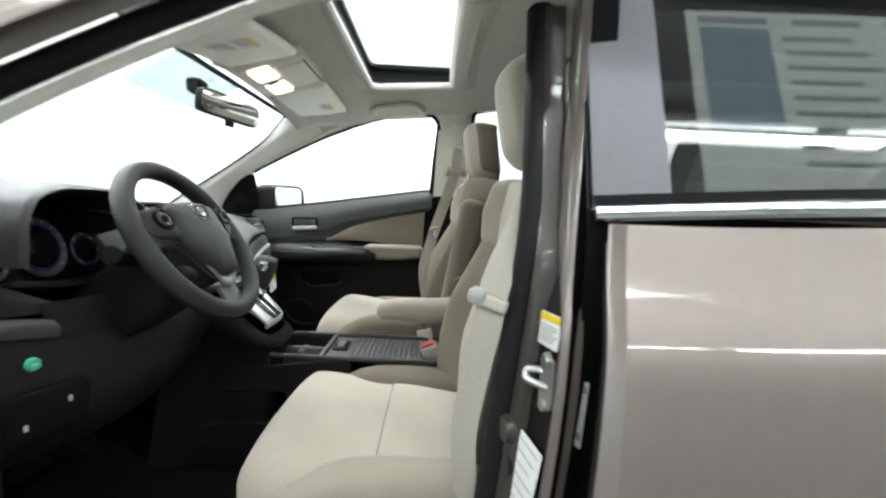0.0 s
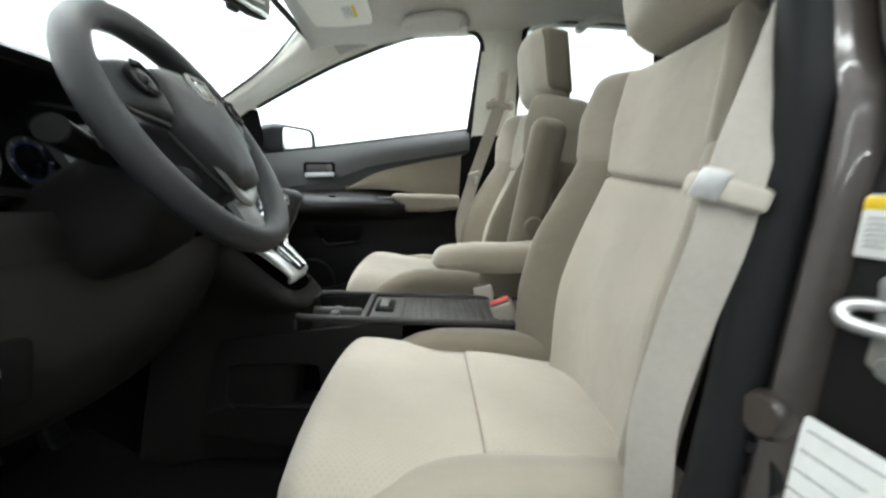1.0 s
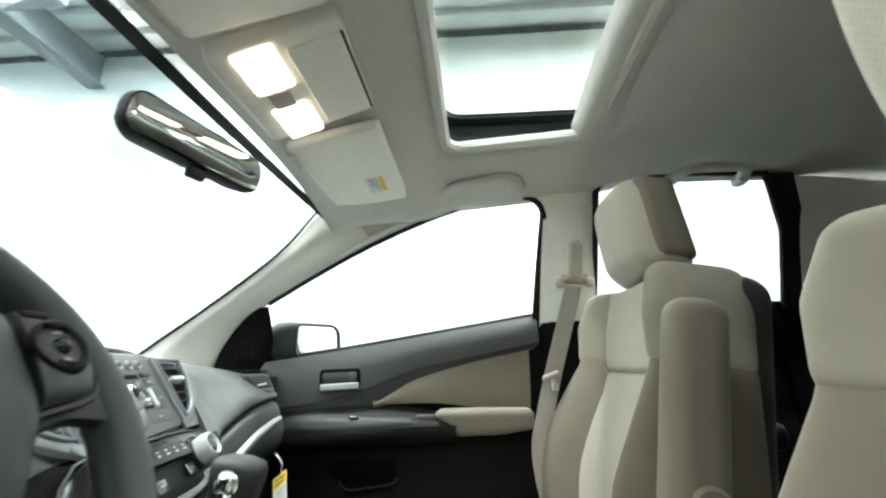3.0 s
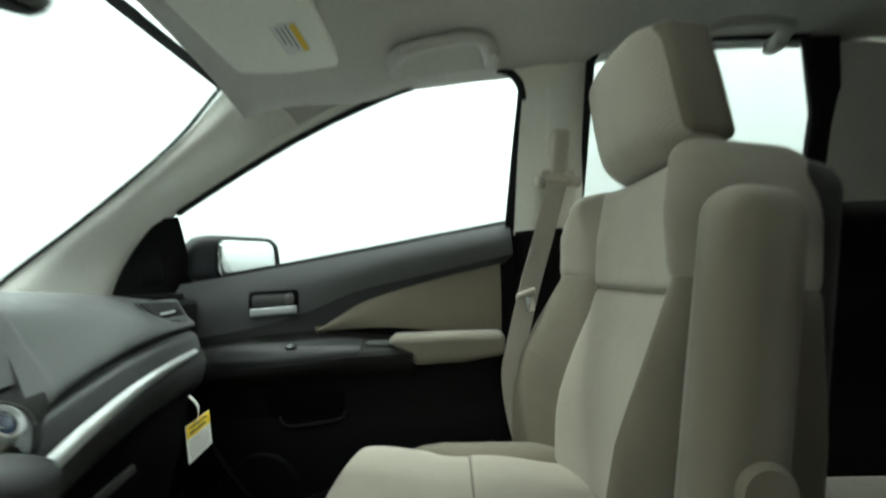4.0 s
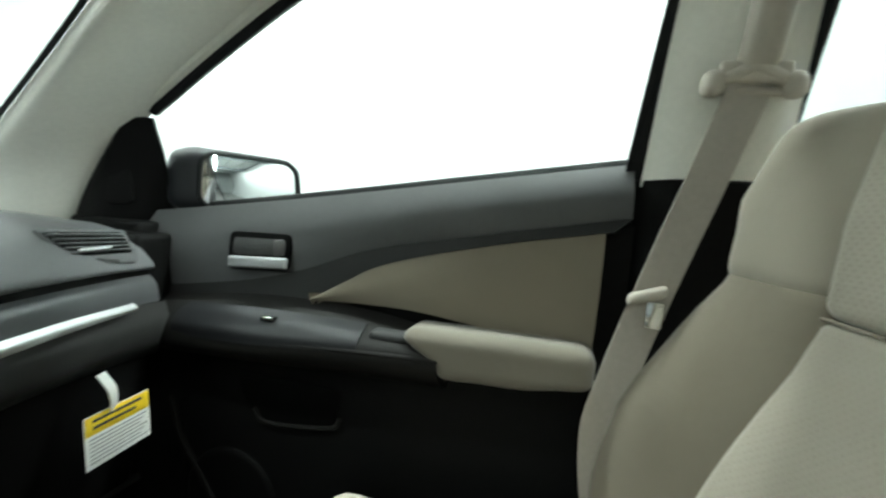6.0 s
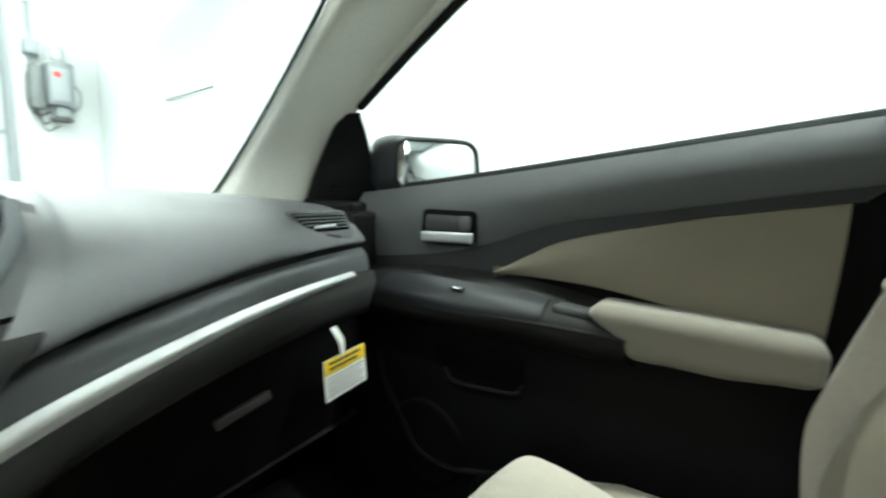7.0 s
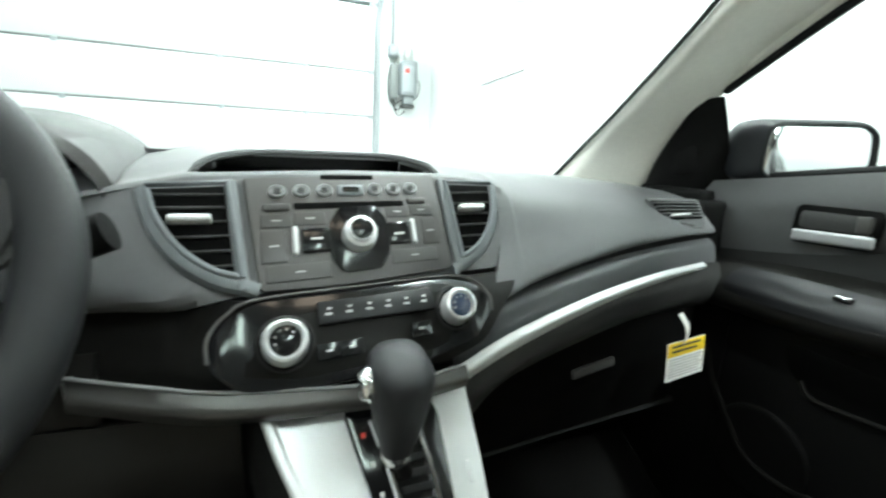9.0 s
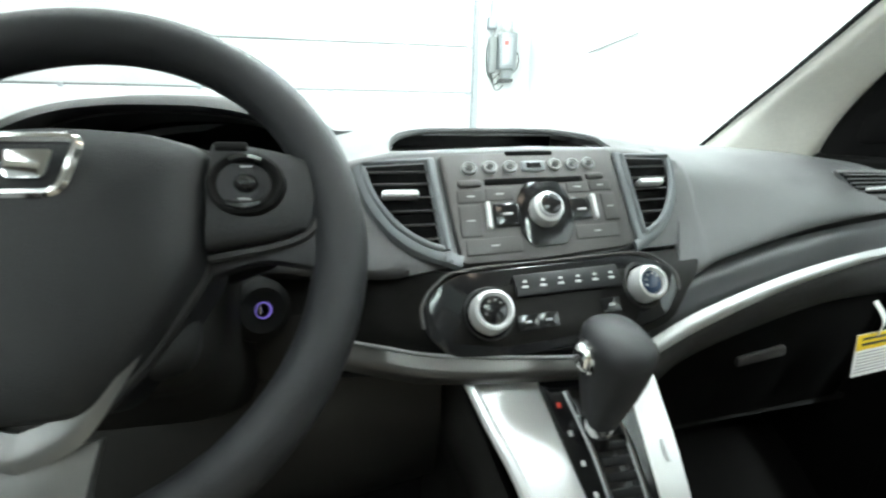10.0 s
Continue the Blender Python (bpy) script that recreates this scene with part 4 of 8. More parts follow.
# header trim, overhead console, visors
part("header_trim", skin([[(-0.56, 0.545, 1.475), (-0.30, 0.565, 1.510), (CX, 0.57, 1.522), (0.35, 0.57, 1.525), (0.60, 0.575, 1.520)], [(-0.56, 0.50, 1.495), (-0.30, 0.50, 1.530), (CX, 0.50, 1.542), (0.35, 0.50, 1.542), (0.61, 0.50, 1.515)]], 20, 5, 0.01), "headliner", body)

# ---- front passenger door ----
fd = thing("front_door", (0.78, 0.4, 0.45), "closed front passenger door with black trim and cream cloth insert", "car door")



def strip(lower, upper, x_low, x_up, n=30, m=8, bulge=0.0, thick=0.012):
    lo, up = cr(lower, n), cr(upper, n)
    P = []
    for a, b in zip(lo, up):
        col = []
        for s in np.linspace(0, 1, m):
            y, z = a * (1 - s) + b * s
            col.append((x_low * (1 - s) + x_up * s - bulge * math.sin(math.pi * s), y, z))
        P.append(col)
    return slab(np.array(P), thick)


SILL = [(0.90, 1.118), (0.82, 1.126), (0.52, 1.170), (0.20, 1.223), (0.005, 1.255)]
PAD_LOW = [(0.90, 0.965), (0.79, 0.990), (0.62, 1.018), (0.50, 1.050), (0.374, 1.098), (0.20, 1.136), (0.0, 1.178)]
part("upper_trim", strip(PAD_LOW, SILL, 0.764, 0.774, 40, 10, 0.012, 0.02), "door_grey", fd, "dark grey upper door trim")
part("window_seal", tube([(0.802, y, z + 0.004) for y, z in cr(SILL, 20)], 0.008, 8), "rubber", fd)
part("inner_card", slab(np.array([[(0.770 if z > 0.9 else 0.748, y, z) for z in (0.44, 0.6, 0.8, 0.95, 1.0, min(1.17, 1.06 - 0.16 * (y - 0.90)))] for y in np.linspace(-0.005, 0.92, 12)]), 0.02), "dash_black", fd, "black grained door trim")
part("rear_edge", slab(np.array([[(x, y, z) for z in (0.44, 0.8, 1.05, 1.25)] for x, y in ((0.772, 0.012), (0.775, 0.0), (0.82, -0.012))]), 0.006), "dash_black", fd)
# curved dark sweep under the upper trim
part("sweep_trim", strip([(0.90, 0.955), (0.76, 0.972), (0.60, 0.985), (0.476, 1.005), (0.367, 1.072), (0.198, 1.122), (0.02, 1.160)],
     [(0.90, 0.972), (0.79, 0.992), (0.62, 1.020), (0.50, 1.052), (0.374, 1.100), (0.20, 1.138), (0.0, 1.180)], 0.757, 0.760, 40, 5, 0.0, 0.012), "black", fd, "black sweep between grey and cream trim")
part("cloth_insert", strip([(0.476, 1.006), (0.38, 1.012), (0.289, 1.012), (0.16, 1.000), (0.035, 0.995)], [(0.470, 1.012), (0.367, 1.074), (0.27, 1.105), (0.198, 1.124), (0.032, 1.160)], 0.752, 0.760, 40, 12, 0.010, 0.012), "cloth_insert", fd, "beige cloth door insert")
# pod with the switches, running into the armrest
part("armrest_pod", skin([
    [(0.768, 0.88, 0.962), (0.763, 0.74, 0.985), (0.760, 0.55, 1.006), (0.760, 0.40, 1.005), (0.766, 0.285, 0.990), (0.770, 0.22, 0.975)],
    [(0.748, 0.87, 0.950), (0.738, 0.73, 0.972), (0.732, 0.56, 0.985), (0.732, 0.41, 0.988), (0.736, 0.30, 0.984), (0.740, 0.235, 0.975)],
    [(0.728, 0.85, 0.936), (0.716, 0.71, 0.956), (0.708, 0.57, 0.967), (0.706, 0.42, 0.974), (0.708, 0.31, 0.975), (0.712, 0.240, 0.971)],
    [(0.716, 0.84, 0.922), (0.702, 0.70, 0.940), (0.691, 0.57, 0.950), (0.688, 0.43, 0.960), (0.690, 0.32, 0.965), (0.695, 0.240, 0.965)],
    [(0.712, 0.84, 0.902), (0.698, 0.70, 0.914), (0.687, 0.57, 0.924), (0.685, 0.43, 0.936), (0.687, 0.32, 0.943), (0.692, 0.240, 0.944)],
    [(0.728, 0.845, 0.888), (0.716, 0.705, 0.896), (0.708, 0.57, 0.905), (0.707, 0.43, 0.914), (0.709, 0.32, 0.920), (0.713, 0.238, 0.922)],
    [(0.756, 0.85, 0.880), (0.750, 0.71, 0.884), (0.745, 0.57, 0.890), (0.745, 0.43, 0.897), (0.747, 0.32, 0.901), (0.750, 0.235, 0.904)]], 34, 30, 0.010), "dash_brown", fd, "black armrest pod")
part("switch_plate", skin([
    [(0.733, 0.690, 0.979), (0.7285, 0.56, 0.9868), (0.7285, 0.42, 0.9895), (0.731, 0.362, 0.9885)],
    [(0.717, 0.700, 0.965), (0.707, 0.57, 0.9735), (0.705, 0.43, 0.9795), (0.707, 0.360, 0.9800)],
    [(0.703, 0.700, 0.9485), (0.690, 0.57, 0.9560), (0.6875, 0.43, 0.9650), (0.690, 0.358, 0.9690)],
    [(0.699, 0.695, 0.930), (0.6845, 0.57, 0.938), (0.6825, 0.43, 0.949), (0.6845, 0.358, 0.955)]], 22, 24, 0.006), "switch_black", fd, "satin black raised switch panel")
part("pod_edge", tube(cr([(0.700, 0.680, 0.930), (0.689, 0.56, 0.940), (0.686, 0.45, 0.950), (0.687, 0.34, 0.957), (0.693, 0.238, 0.960)], 24), 0.0035, 8), "dash_brown", fd, "dull edge of the pod")
part("window_switch", pad((0.700, 0.505, 0.9735), (0.716, 0.530, 0.9815), 0.003, 1, 2), "gloss_black", fd)
part("switch_tip", pad((0.7005, 0.508, 0.9795), (0.7035, 0.527, 0.9825), 0.0014, 1, 2), "chrome", fd)
part("pull_cup", pad((0.704, 0.287, 0.966), (0.738, 0.350, 0.986), 0.009, 2, 3), "black", fd, "dark pull cup")
part("armrest", pad((0.690, 0.032, 0.936), (0.775, 0.296, 1.004), 0.020, 10, 5, lambda p: np.stack([p[:, 0], p[:, 1] - 0.050 * smooth01((p[:, 1] - 0.17) / 0.11) * smooth01((0.992 - p[:, 2]) / 0.04), p[:, 2] - 0.004 * smooth01((p[:, 1] - 0.1) / 0.2) + 0.012 * smooth01((0.14 - p[:, 1]) / 0.1) * smooth01((0.975 - p[:, 2]) / 0.04)], 1)), "cloth_door", fd, "beige padded armrest")
# inside handle
hp = frame_of((0.7560, 0.578, 1.077), (0, -1, 0.10), (-1, 0, 0.12))
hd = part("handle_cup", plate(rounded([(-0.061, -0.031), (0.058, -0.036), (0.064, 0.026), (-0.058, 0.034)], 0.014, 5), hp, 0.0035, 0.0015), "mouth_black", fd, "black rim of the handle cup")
part("handle_recess", plate(rounded([(-0.050, -0.006), (0.050, -0.010), (0.052, 0.016), (-0.049, 0.023)], 0.008, 4), lambda a, b, c=0.0: hp(a, b, c + 0.0036), 0.0008, 0.0003), "dash_mid", hd, "dark grey floor of the cup")
part("pull_lever", pad((-0.056, -0.0290, 0.002), (0.057, -0.0095, 0.0105), 0.0045, 6, 3, lambda p: np.array([hp(a, b - 0.035 * (a + 0.05), c + 0.002 * (1 - (a / 0.057) ** 2)) for a, b, c in p])), "lever_silver", hd, "silver pull lever")
part("lock_knob", pad((0.030, -0.010, 0.003), (0.049, 0.017, 0.008), 0.004, 1, 3, lambda p: np.array([hp(a, b, c) for a, b, c in p])), "silver_dark", hd, "small grey lock slider")
# map pocket and speaker
pq = lambda a, b, c=0.0: np.array((0.7475 - c, a, b))
# the pocket is not cut; a flat black plate paints its shade
part("pull_pocket", plate(rounded([(0.600, 0.868), (0.585, 0.822), (0.540, 0.790), (0.412, 0.806), (0.405, 0.868)], 0.018, 5), pq, 0.0012, 0.0004), "mouth_black", fd, "flat black plate painting the shade of the grip pocket")
part("panel_crease", tube(cr([(0.749, 0.735, 0.800), (0.746, 0.706, 0.727), (0.744, 0.660, 0.671), (0.744, 0.616, 0.620), (0.744, 0.541, 0.612), (0.744, 0.457, 0.636), (0.744, 0.30, 0.690), (0.746, 0.06, 0.745)], 40), 0.0065, 8), "dash_brown", fd, "rolled crease of the lower door trim")
part("pocket_lip", tube(cr([(0.745, 0.562, 0.812), (0.744, 0.540, 0.791), (0.743, 0.470, 0.797), (0.743, 0.414, 0.807), (0.746, 0.404, 0.822)], 24), 0.0040, 8), "dash_brown", fd, "dull lower edge of the grip pocket")
part("speaker_grille", lathe([(0, 0.004), (0.05, 0.005), (0.080, 0.006), (0.086, 0.005), (0.090, 0.001), (0.093, -0.006)], frame_of((0.7475, 0.60, 0.640), (0, 1, 0), (-1, 0, 0)), 36), "dash_black", fd, "round black speaker cover")
part("lower_pocket", skin([[(0.748, 0.48, 0.64), (0.72, 0.45, 0.62), (0.70, 0.30, 0.66), (0.70, 0.12, 0.70), (0.745, 0.05, 0.72)], [(0.748, 0.50, 0.56), (0.70, 0.46, 0.55), (0.675, 0.30, 0.57), (0.675, 0.12, 0.58), (0.745, 0.04, 0.60)], [(0.748, 0.50, 0.47), (0.70, 0.46, 0.46), (0.68, 0.30, 0.46), (0.68, 0.12, 0.46), (0.745, 0.04, 0.46)]], 20, 10, 0.008), "dash_black", fd)
# window frame, sail cover, glass
top = cr(WIN_TOP, 40)


def gx(z):
    return 1.34 - 0.45 * z


part("frame_seal", tube([(gx(z) - 0.004, y, z + 0.010) for y, z in top] + [(gx(z) - 0.004, y, z) for y, z in ((-0.024, 1.52), (-0.012, 1.40), (0.0, 1.26))], 0.011, 8), "rubber", fd, "black window channel")
bend = [(0.040 + 0.058 * math.cos(t), 1.512 + 0.058 * math.sin(t)) for t in np.linspace(math.pi / 2, math.pi, 10)]
part("frame_corner", plate(bend + [(-0.034, 1.512), (-0.034, 1.600), (0.040, 1.600)], lambda a, b, c=0.0: np.array((gx(b) - 0.010 - c, a, b)), 0.006, 0.001), "trim_cream", fd, "cream rounded corner of the window frame")
part("corner_seal", tube([(gx(z) - 0.012, y, z) for y, z in bend], 0.009, 8), "rubber", fd, "black seal round the window corner")
part("frame_inner", tube([(gx(z) - 0.016, y - 0.002, z + 0.021) for y, z in top], 0.010, 8), "trim_cream", fd, "cream inner window frame")
part("rear_channel", slab(np.array([[(gx(z) - 0.012, y + 0.020 - d, z) for z, y in ((1.20, -0.001), (1.40, -0.016), (1.56, -0.030))] for d in (0.0, 0.015, 0.036)]), 0.01), "rubber", fd)
pane = part("pane", slab(np.array([[(gx(z), y, z) for z in np.linspace(1.10, np.interp(-y, [-0.90, -0.812, -0.635, -0.462, -0.263, -0.10, 0.0, 0.03], [1.25, 1.303, 1.391, 1.469, 1.54, 1.576, 1.586, 1.58]), 8)] for y in np.linspace(0.90, -0.02, 20)]), 0.004), "glass_clear", fd, "clear side glass")
pane.visible_shadow = False
sail = part("sail_cover", skin([[(0.800, 0.795, 1.100), (0.770, 0.800, 1.220), (0.745, 0.806, 1.288)], [(0.765, 0.830, 1.092), (0.750, 0.838, 1.20), (0.733, 0.835, 1.285)], [(0.730, 0.905, 1.085), (0.730, 0.890, 1.19), (0.728, 0.855, 1.272)], [(0.725, 0.955, 1.080), (0.735, 0.935, 1.16), (0.738, 0.880, 1.255)]], 12, 12, 0.01), "dash_black", fd, "black triangular corner cover")
part("tweeter", plate(rounded([(-0.026, -0.034), (0.026, -0.034), (0.022, 0.034), (-0.014, 0.034)], 0.015), frame_of((0.742, 0.868, 1.165), (0, -1, 0.1), (-1, -0.35, 0)), 0.004, 0.002), "dash_black", sail, "black speaker grille in the corner cover")

part("sail_base", pad((0.722, 0.800, 1.050), (0.790, 0.960, 1.106), 0.010, 2, 3), "dash_black", fd, "black foot of the corner cover")

# outside mirror
om = thing("side_mirror", (0.90, 0.70, 1.14), "dark painted outside mirror with bright glass", "car mirror")
mirror_frame = frame_of((0.888, 0.688, 1.190), (0.93, -0.36, 0.0), (-0.36, -0.93, 0.02))
hull = []
for k, (s, dw) in enumerate(((1.03, 0.004), (1.12, -0.006), (1.20, -0.035), (1.18, -0.075), (1.02, -0.115), (0.70, -0.14), (0.30, -0.15), (0.02, -0.152))):
    o = rounded([(-0.120, -0.050), (0.072, -0.054), (0.096, -0.020), (0.088, 0.040), (0.060, 0.056), (-0.118, 0.050)], 0.03, 5)
    hull.append([mirror_frame(a * s, b * s, dw) for a, b in o])
part("housing", net(hull, False, True), mk("dark_blue_grey_mirror_paint", (0.014, 0.015, 0.018), 0.5, spec=0.3), om, "dark glossy mirror housing")
part("mirror_glass", plate(rounded([(-0.114, -0.045), (0.070, -0.049), (0.090, -0.018), (0.082, 0.037), (0.057, 0.051), (-0.112, 0.046)], 0.026, 5), mirror_frame, 0.002, 0.0008), "mirror", om, "mirror glass")
part("rim", tube([mirror_frame(a, b, 0.003) for a, b in rounded([(-0.119, -0.049), (0.072, -0.053), (0.095, -0.019), (0.087, 0.040), (0.060, 0.056), (-0.117, 0.050)], 0.03, 5)], 0.004, 6, True), "rubber", om)
part("foot", pad((0.812, 0.72, 1.130), (0.88, 0.80, 1.158), 0.012, 2, 3), "rubber", om)

# grab handles, folded up against the headliner
for way, lab in ((((0.574, 0.258, 1.560), (0.545, 0.250, 1.558), (0.518, 0.236, 1.558), (0.508, 0.205, 1.563), (0.505, 0.155, 1.572), (0.508, 0.110, 1.580), (0.520, 0.078, 1.580), (0.548, 0.064, 1.578), (0.577, 0.056, 1.576)), "cream folding grab handle over the front door"),
                 (((0.578, -0.340, 1.584), (0.550, -0.346, 1.585), (0.522, -0.360, 1.588), (0.510, -0.388, 1.592), (0.508, -0.430, 1.592), (0.510, -0.475, 1.591), (0.522, -0.502, 1.588), (0.550, -0.514, 1.585), (0.578, -0.520, 1.582)), "cream folding grab handle over the rear door")):
    gh = thing("grab_handle", tuple(way[4]), lab, "grab handle", "roof grab handles")
    for x, y, z in (way[0], way[-1]):
        part("mount", pad((x - 0.022, y - 0.015, z - 0.014), (x + 0.024, y + 0.015, z + 0.016), 0.010, 1, 3), "headliner", gh)
    part("grip", tube(cr(way, 40), 0.0165, 12, False, 0.62), "headliner", gh, "flat padded grip")

# ---- overhead console and visors ----
oc = thing("overhead_console", (0.02, 0.45, 1.52), "pale overhead console with two lit map lamps", "overhead console")
top_plane = frame_of((0.02, 0.425, 1.524), (1, 0, 0), (0, -0.33, -1))
part("housing", pad((-0.105, -0.105, -0.05), (0.105, 0.085, 0.0), 0.012, 3, 3, lambda p: np.array([top_plane(a, b, c) for a, b, c in p])), "trim_cream", oc)
for sx in (-1, 1):
    part("map_lamp", pad((sx * 0.062 - 0.041, -0.070, -0.004), (sx * 0.062 + 0.041, -0.012, 0.006), 0.012, 3, 3, lambda p: np.array([top_plane(a, b, c) for a, b, c in p])), "lamp_lit", oc, "lit warm map lamp lens")
part("switch", pad((-0.020, -0.060, -0.002), (0.020, -0.026, 0.006), 0.006, 1, 2, lambda p: np.array([top_plane(a, b, c) for a, b, c in p])), "belt_grip", oc)
part("sunglass_door", pad((-0.088, 0.0, -0.002), (0.088, 0.078, 0.007), 0.012, 3, 3, lambda p: np.array([top_plane(a, b, c) for a, b, c in p])), "trim_cream", oc, "closed sunglass holder lid")
part("lid_gap", tube([top_plane(a, 0.0795, 0.002) for a in np.linspace(-0.088, 0.088, 8)], 0.0022, 6), "ink", oc)

for name, x0, x1, lab in (("sun_visor", 0.165, 0.565, "folded cream sun visor with small warning sticker, passenger's"), ("sun_visor", -0.50, -0.115, "folded cream sun visor with two stickers, driver's")):
    drv = x0 < 0
    sv = thing(name, ((x0 + x1) / 2, 0.44, 1.535), lab, "sun visor", "sun visors")
    dz = -0.03 if drv else 0.0

    def visor(p, dz=dz, drv=drv):
        out = p.copy()
        slope = (p[:, 1] - 0.36) / 0.17
        crown = 0.02 * (np.abs(p[:, 0] - CX) / 0.5) ** 2 * (1.6 if drv else 0.2)
        out[:, 2] = p[:, 2] + 1.553 - 0.040 * slope - crown + dz * (np.abs(p[:, 0] + 0.115) / 0.385 if drv else 0)
        return out

    board = part("board", pad((x0, 0.350, -0.011), (x1, 0.525, 0.009), 0.011, 8, 3, visor), "trim_cream", sv)
    mid = (x0 + x1) / 2
    lx = 0.40 if not drv else -0.30

    def flat_visor(a, b, c=0.0, visor=visor):
        return visor(np.array([(a, b, -0.0115 - c)]))[0]

    lb = part("sticker", plate(rect(lx - 0.04, lx + 0.045, 0.385, 0.425), flat_visor, 0.0008, 0.0002), "paper", board, "white warning sticker")
    part("sticker_band", plate(rect(lx - 0.036, lx + 0.041, 0.386, 0.396), flat_visor, 0.0015, 0.0002), "yellow", lb, "yellow bar")
    for k in range(3):
        part("print", plate(rect(lx - 0.036, lx + 0.03 - 0.01 * k, 0.400 + 0.007 * k, 0.403 + 0.007 * k), flat_visor, 0.0015, 0.0002), "paper_grey", lb)
    if drv:
        l2 = part("sticker", plate(rect(lx - 0.035, lx + 0.04, 0.43, 0.475), flat_visor, 0.0008, 0.0002), "paper", board, "white printed sticker")
        for k in range(4):
            part("print", plate(rect(lx - 0.03, lx + 0.03 - 0.008 * k, 0.436 + 0.009 * k, 0.440 + 0.009 * k), flat_visor, 0.0015, 0.0002), "paper_grey", l2)
    hx = x0 + 0.05 if not drv else x1 - 0.05
    part("hook_rod", tube([flat_visor(hx - 0.03, 0.523, 0.0), flat_visor(hx + 0.03, 0.523, 0.0)], 0.006, 8), "belt_grip", sv)

# rear-view mirror
rv = thing("rear_view_mirror", (0.0, 0.57, 1.42), "black rear-view mirror hung from the windshield", "car mirror")
rvf = frame_of((0.004, 0.572, 1.424), (0.953, -0.30, -0.02), (-0.30, -0.95, 0.015))
shape = rounded([(-0.115, -0.030), (0.112, -0.034), (0.118, 0.028), (-0.108, 0.036)], 0.026, 5)
shell = []
for s, dw in ((0.97, 0.005), (1.0, 0.0), (1.0, -0.012), (0.85, -0.03), (0.4, -0.038), (0.02, -0.04)):
    shell.append([rvf(a * s, b * s, dw) for a, b in shape])
part("case", net(shell, False, True), "rubber", rv, "black mirror case")
part("mirror_glass", plate([(a * 0.965, b * 0.90) for a, b in shape], lambda a, b, c=0.0: rvf(a, b, c + 0.004), 0.002, 0.001), "mirror", rv, "mirror glass")
part("stem", tube(cr([rvf(0.0, 0.0, -0.035), (0.0, 0.64, 1.45), (0.0, 0.665, 1.475)], 10), 0.010, 10), "rubber", rv)
part("button_base", pad((-0.025, 0.645, 1.46), (0.025, 0.685, 1.50), 0.01, 1, 3), "rubber", rv)
part("tab", pad((-0.014, 0.0, 0.0), (0.014, 0.016, 0.012), 0.003, 1, 2, lambda p: np.array([rvf(a, b - 0.050, c - 0.01) for a, b, c in p])), "rubber", rv)

# ---- dashboard ----
db = thing("dashboard", (0.0, 0.8, 0.7), "dark grey grained dashboard with silver trim strip", "dashboard")
part("passenger_pad", skin([
    [(0.190, 1.36, 1.085), (0.215, 1.35, 1.085), (0.25, 1.34, 1.085), (0.42, 1.28, 1.085), (0.58, 1.19, 1.085), (0.705, 1.05, 1.075)],
    [(0.190, 1.02, 1.124), (0.215, 1.02, 1.123), (0.25, 1.02, 1.122), (0.42, 1.02, 1.115), (0.58, 0.99, 1.108), (0.700, 0.92, 1.097)],
    [(0.192, 0.81, 1.137), (0.218, 0.815, 1.134), (0.25, 0.825, 1.131), (0.42, 0.84, 1.122), (0.58, 0.85, 1.110), (0.700, 0.83, 1.092)],
    [(0.196, 0.702, 1.118), (0.222, 0.708, 1.113), (0.25, 0.716, 1.106), (0.42, 0.745, 1.095), (0.58, 0.775, 1.088), (0.700, 0.78, 1.072)],
    [(0.190, 0.650, 1.055), (0.214, 0.654, 1.056), (0.25, 0.664, 1.057), (0.42, 0.695, 1.064), (0.58, 0.735, 1.062), (0.700, 0.752, 1.054)],
    [(0.150, 0.584, 0.994), (0.195, 0.602, 1.003), (0.25, 0.625, 1.011), (0.42, 0.672, 1.030), (0.58, 0.710, 1.037), (0.700, 0.735, 1.036)],
    [(0.150, 0.615, 0.987), (0.195, 0.632, 0.995), (0.25, 0.655, 1.004), (0.42, 0.697, 1.022), (0.58, 0.733, 1.029), (0.700, 0.755, 1.028)]], 48, 50, 0.010),
    "dash_grey", db, "soft grey upper pad")
part("groove", skin([[(0.12, 0.612, 0.995), (0.25, 0.65, 1.012), (0.42, 0.692, 1.030), (0.58, 0.728, 1.036), (0.70, 0.750, 1.036)], [(0.12, 0.62, 0.955), (0.25, 0.65, 0.985), (0.42, 0.692, 1.003), (0.58, 0.728, 1.010), (0.70, 0.750, 1.010)]], 30, 4, 0.006), "black", db, "black joint line")
part("passenger_band", skin([
    [(0.105, 0.600, 0.965), (0.19, 0.628, 0.985), (0.35, 0.668, 1.008), (0.50, 0.703, 1.018), (0.64, 0.733, 1.022), (0.70, 0.745, 1.022)],
    [(0.105, 0.582, 0.957), (0.19, 0.612, 0.981), (0.35, 0.652, 1.003), (0.50, 0.688, 1.012), (0.64, 0.718, 1.014), (0.70, 0.732, 1.012)],
    [(0.105, 0.572, 0.935), (0.19, 0.604, 0.962), (0.35, 0.643, 0.985), (0.50, 0.680, 0.995), (0.64, 0.710, 0.998), (0.70, 0.725, 0.996)],
    [(0.105, 0.568, 0.917), (0.19, 0.600, 0.945), (0.35, 0.640, 0.966), (0.50, 0.677, 0.978), (0.64, 0.708, 0.982), (0.70, 0.722, 0.980)]], 40, 14, 0.008), "band_silver", db, "grey metallic band")
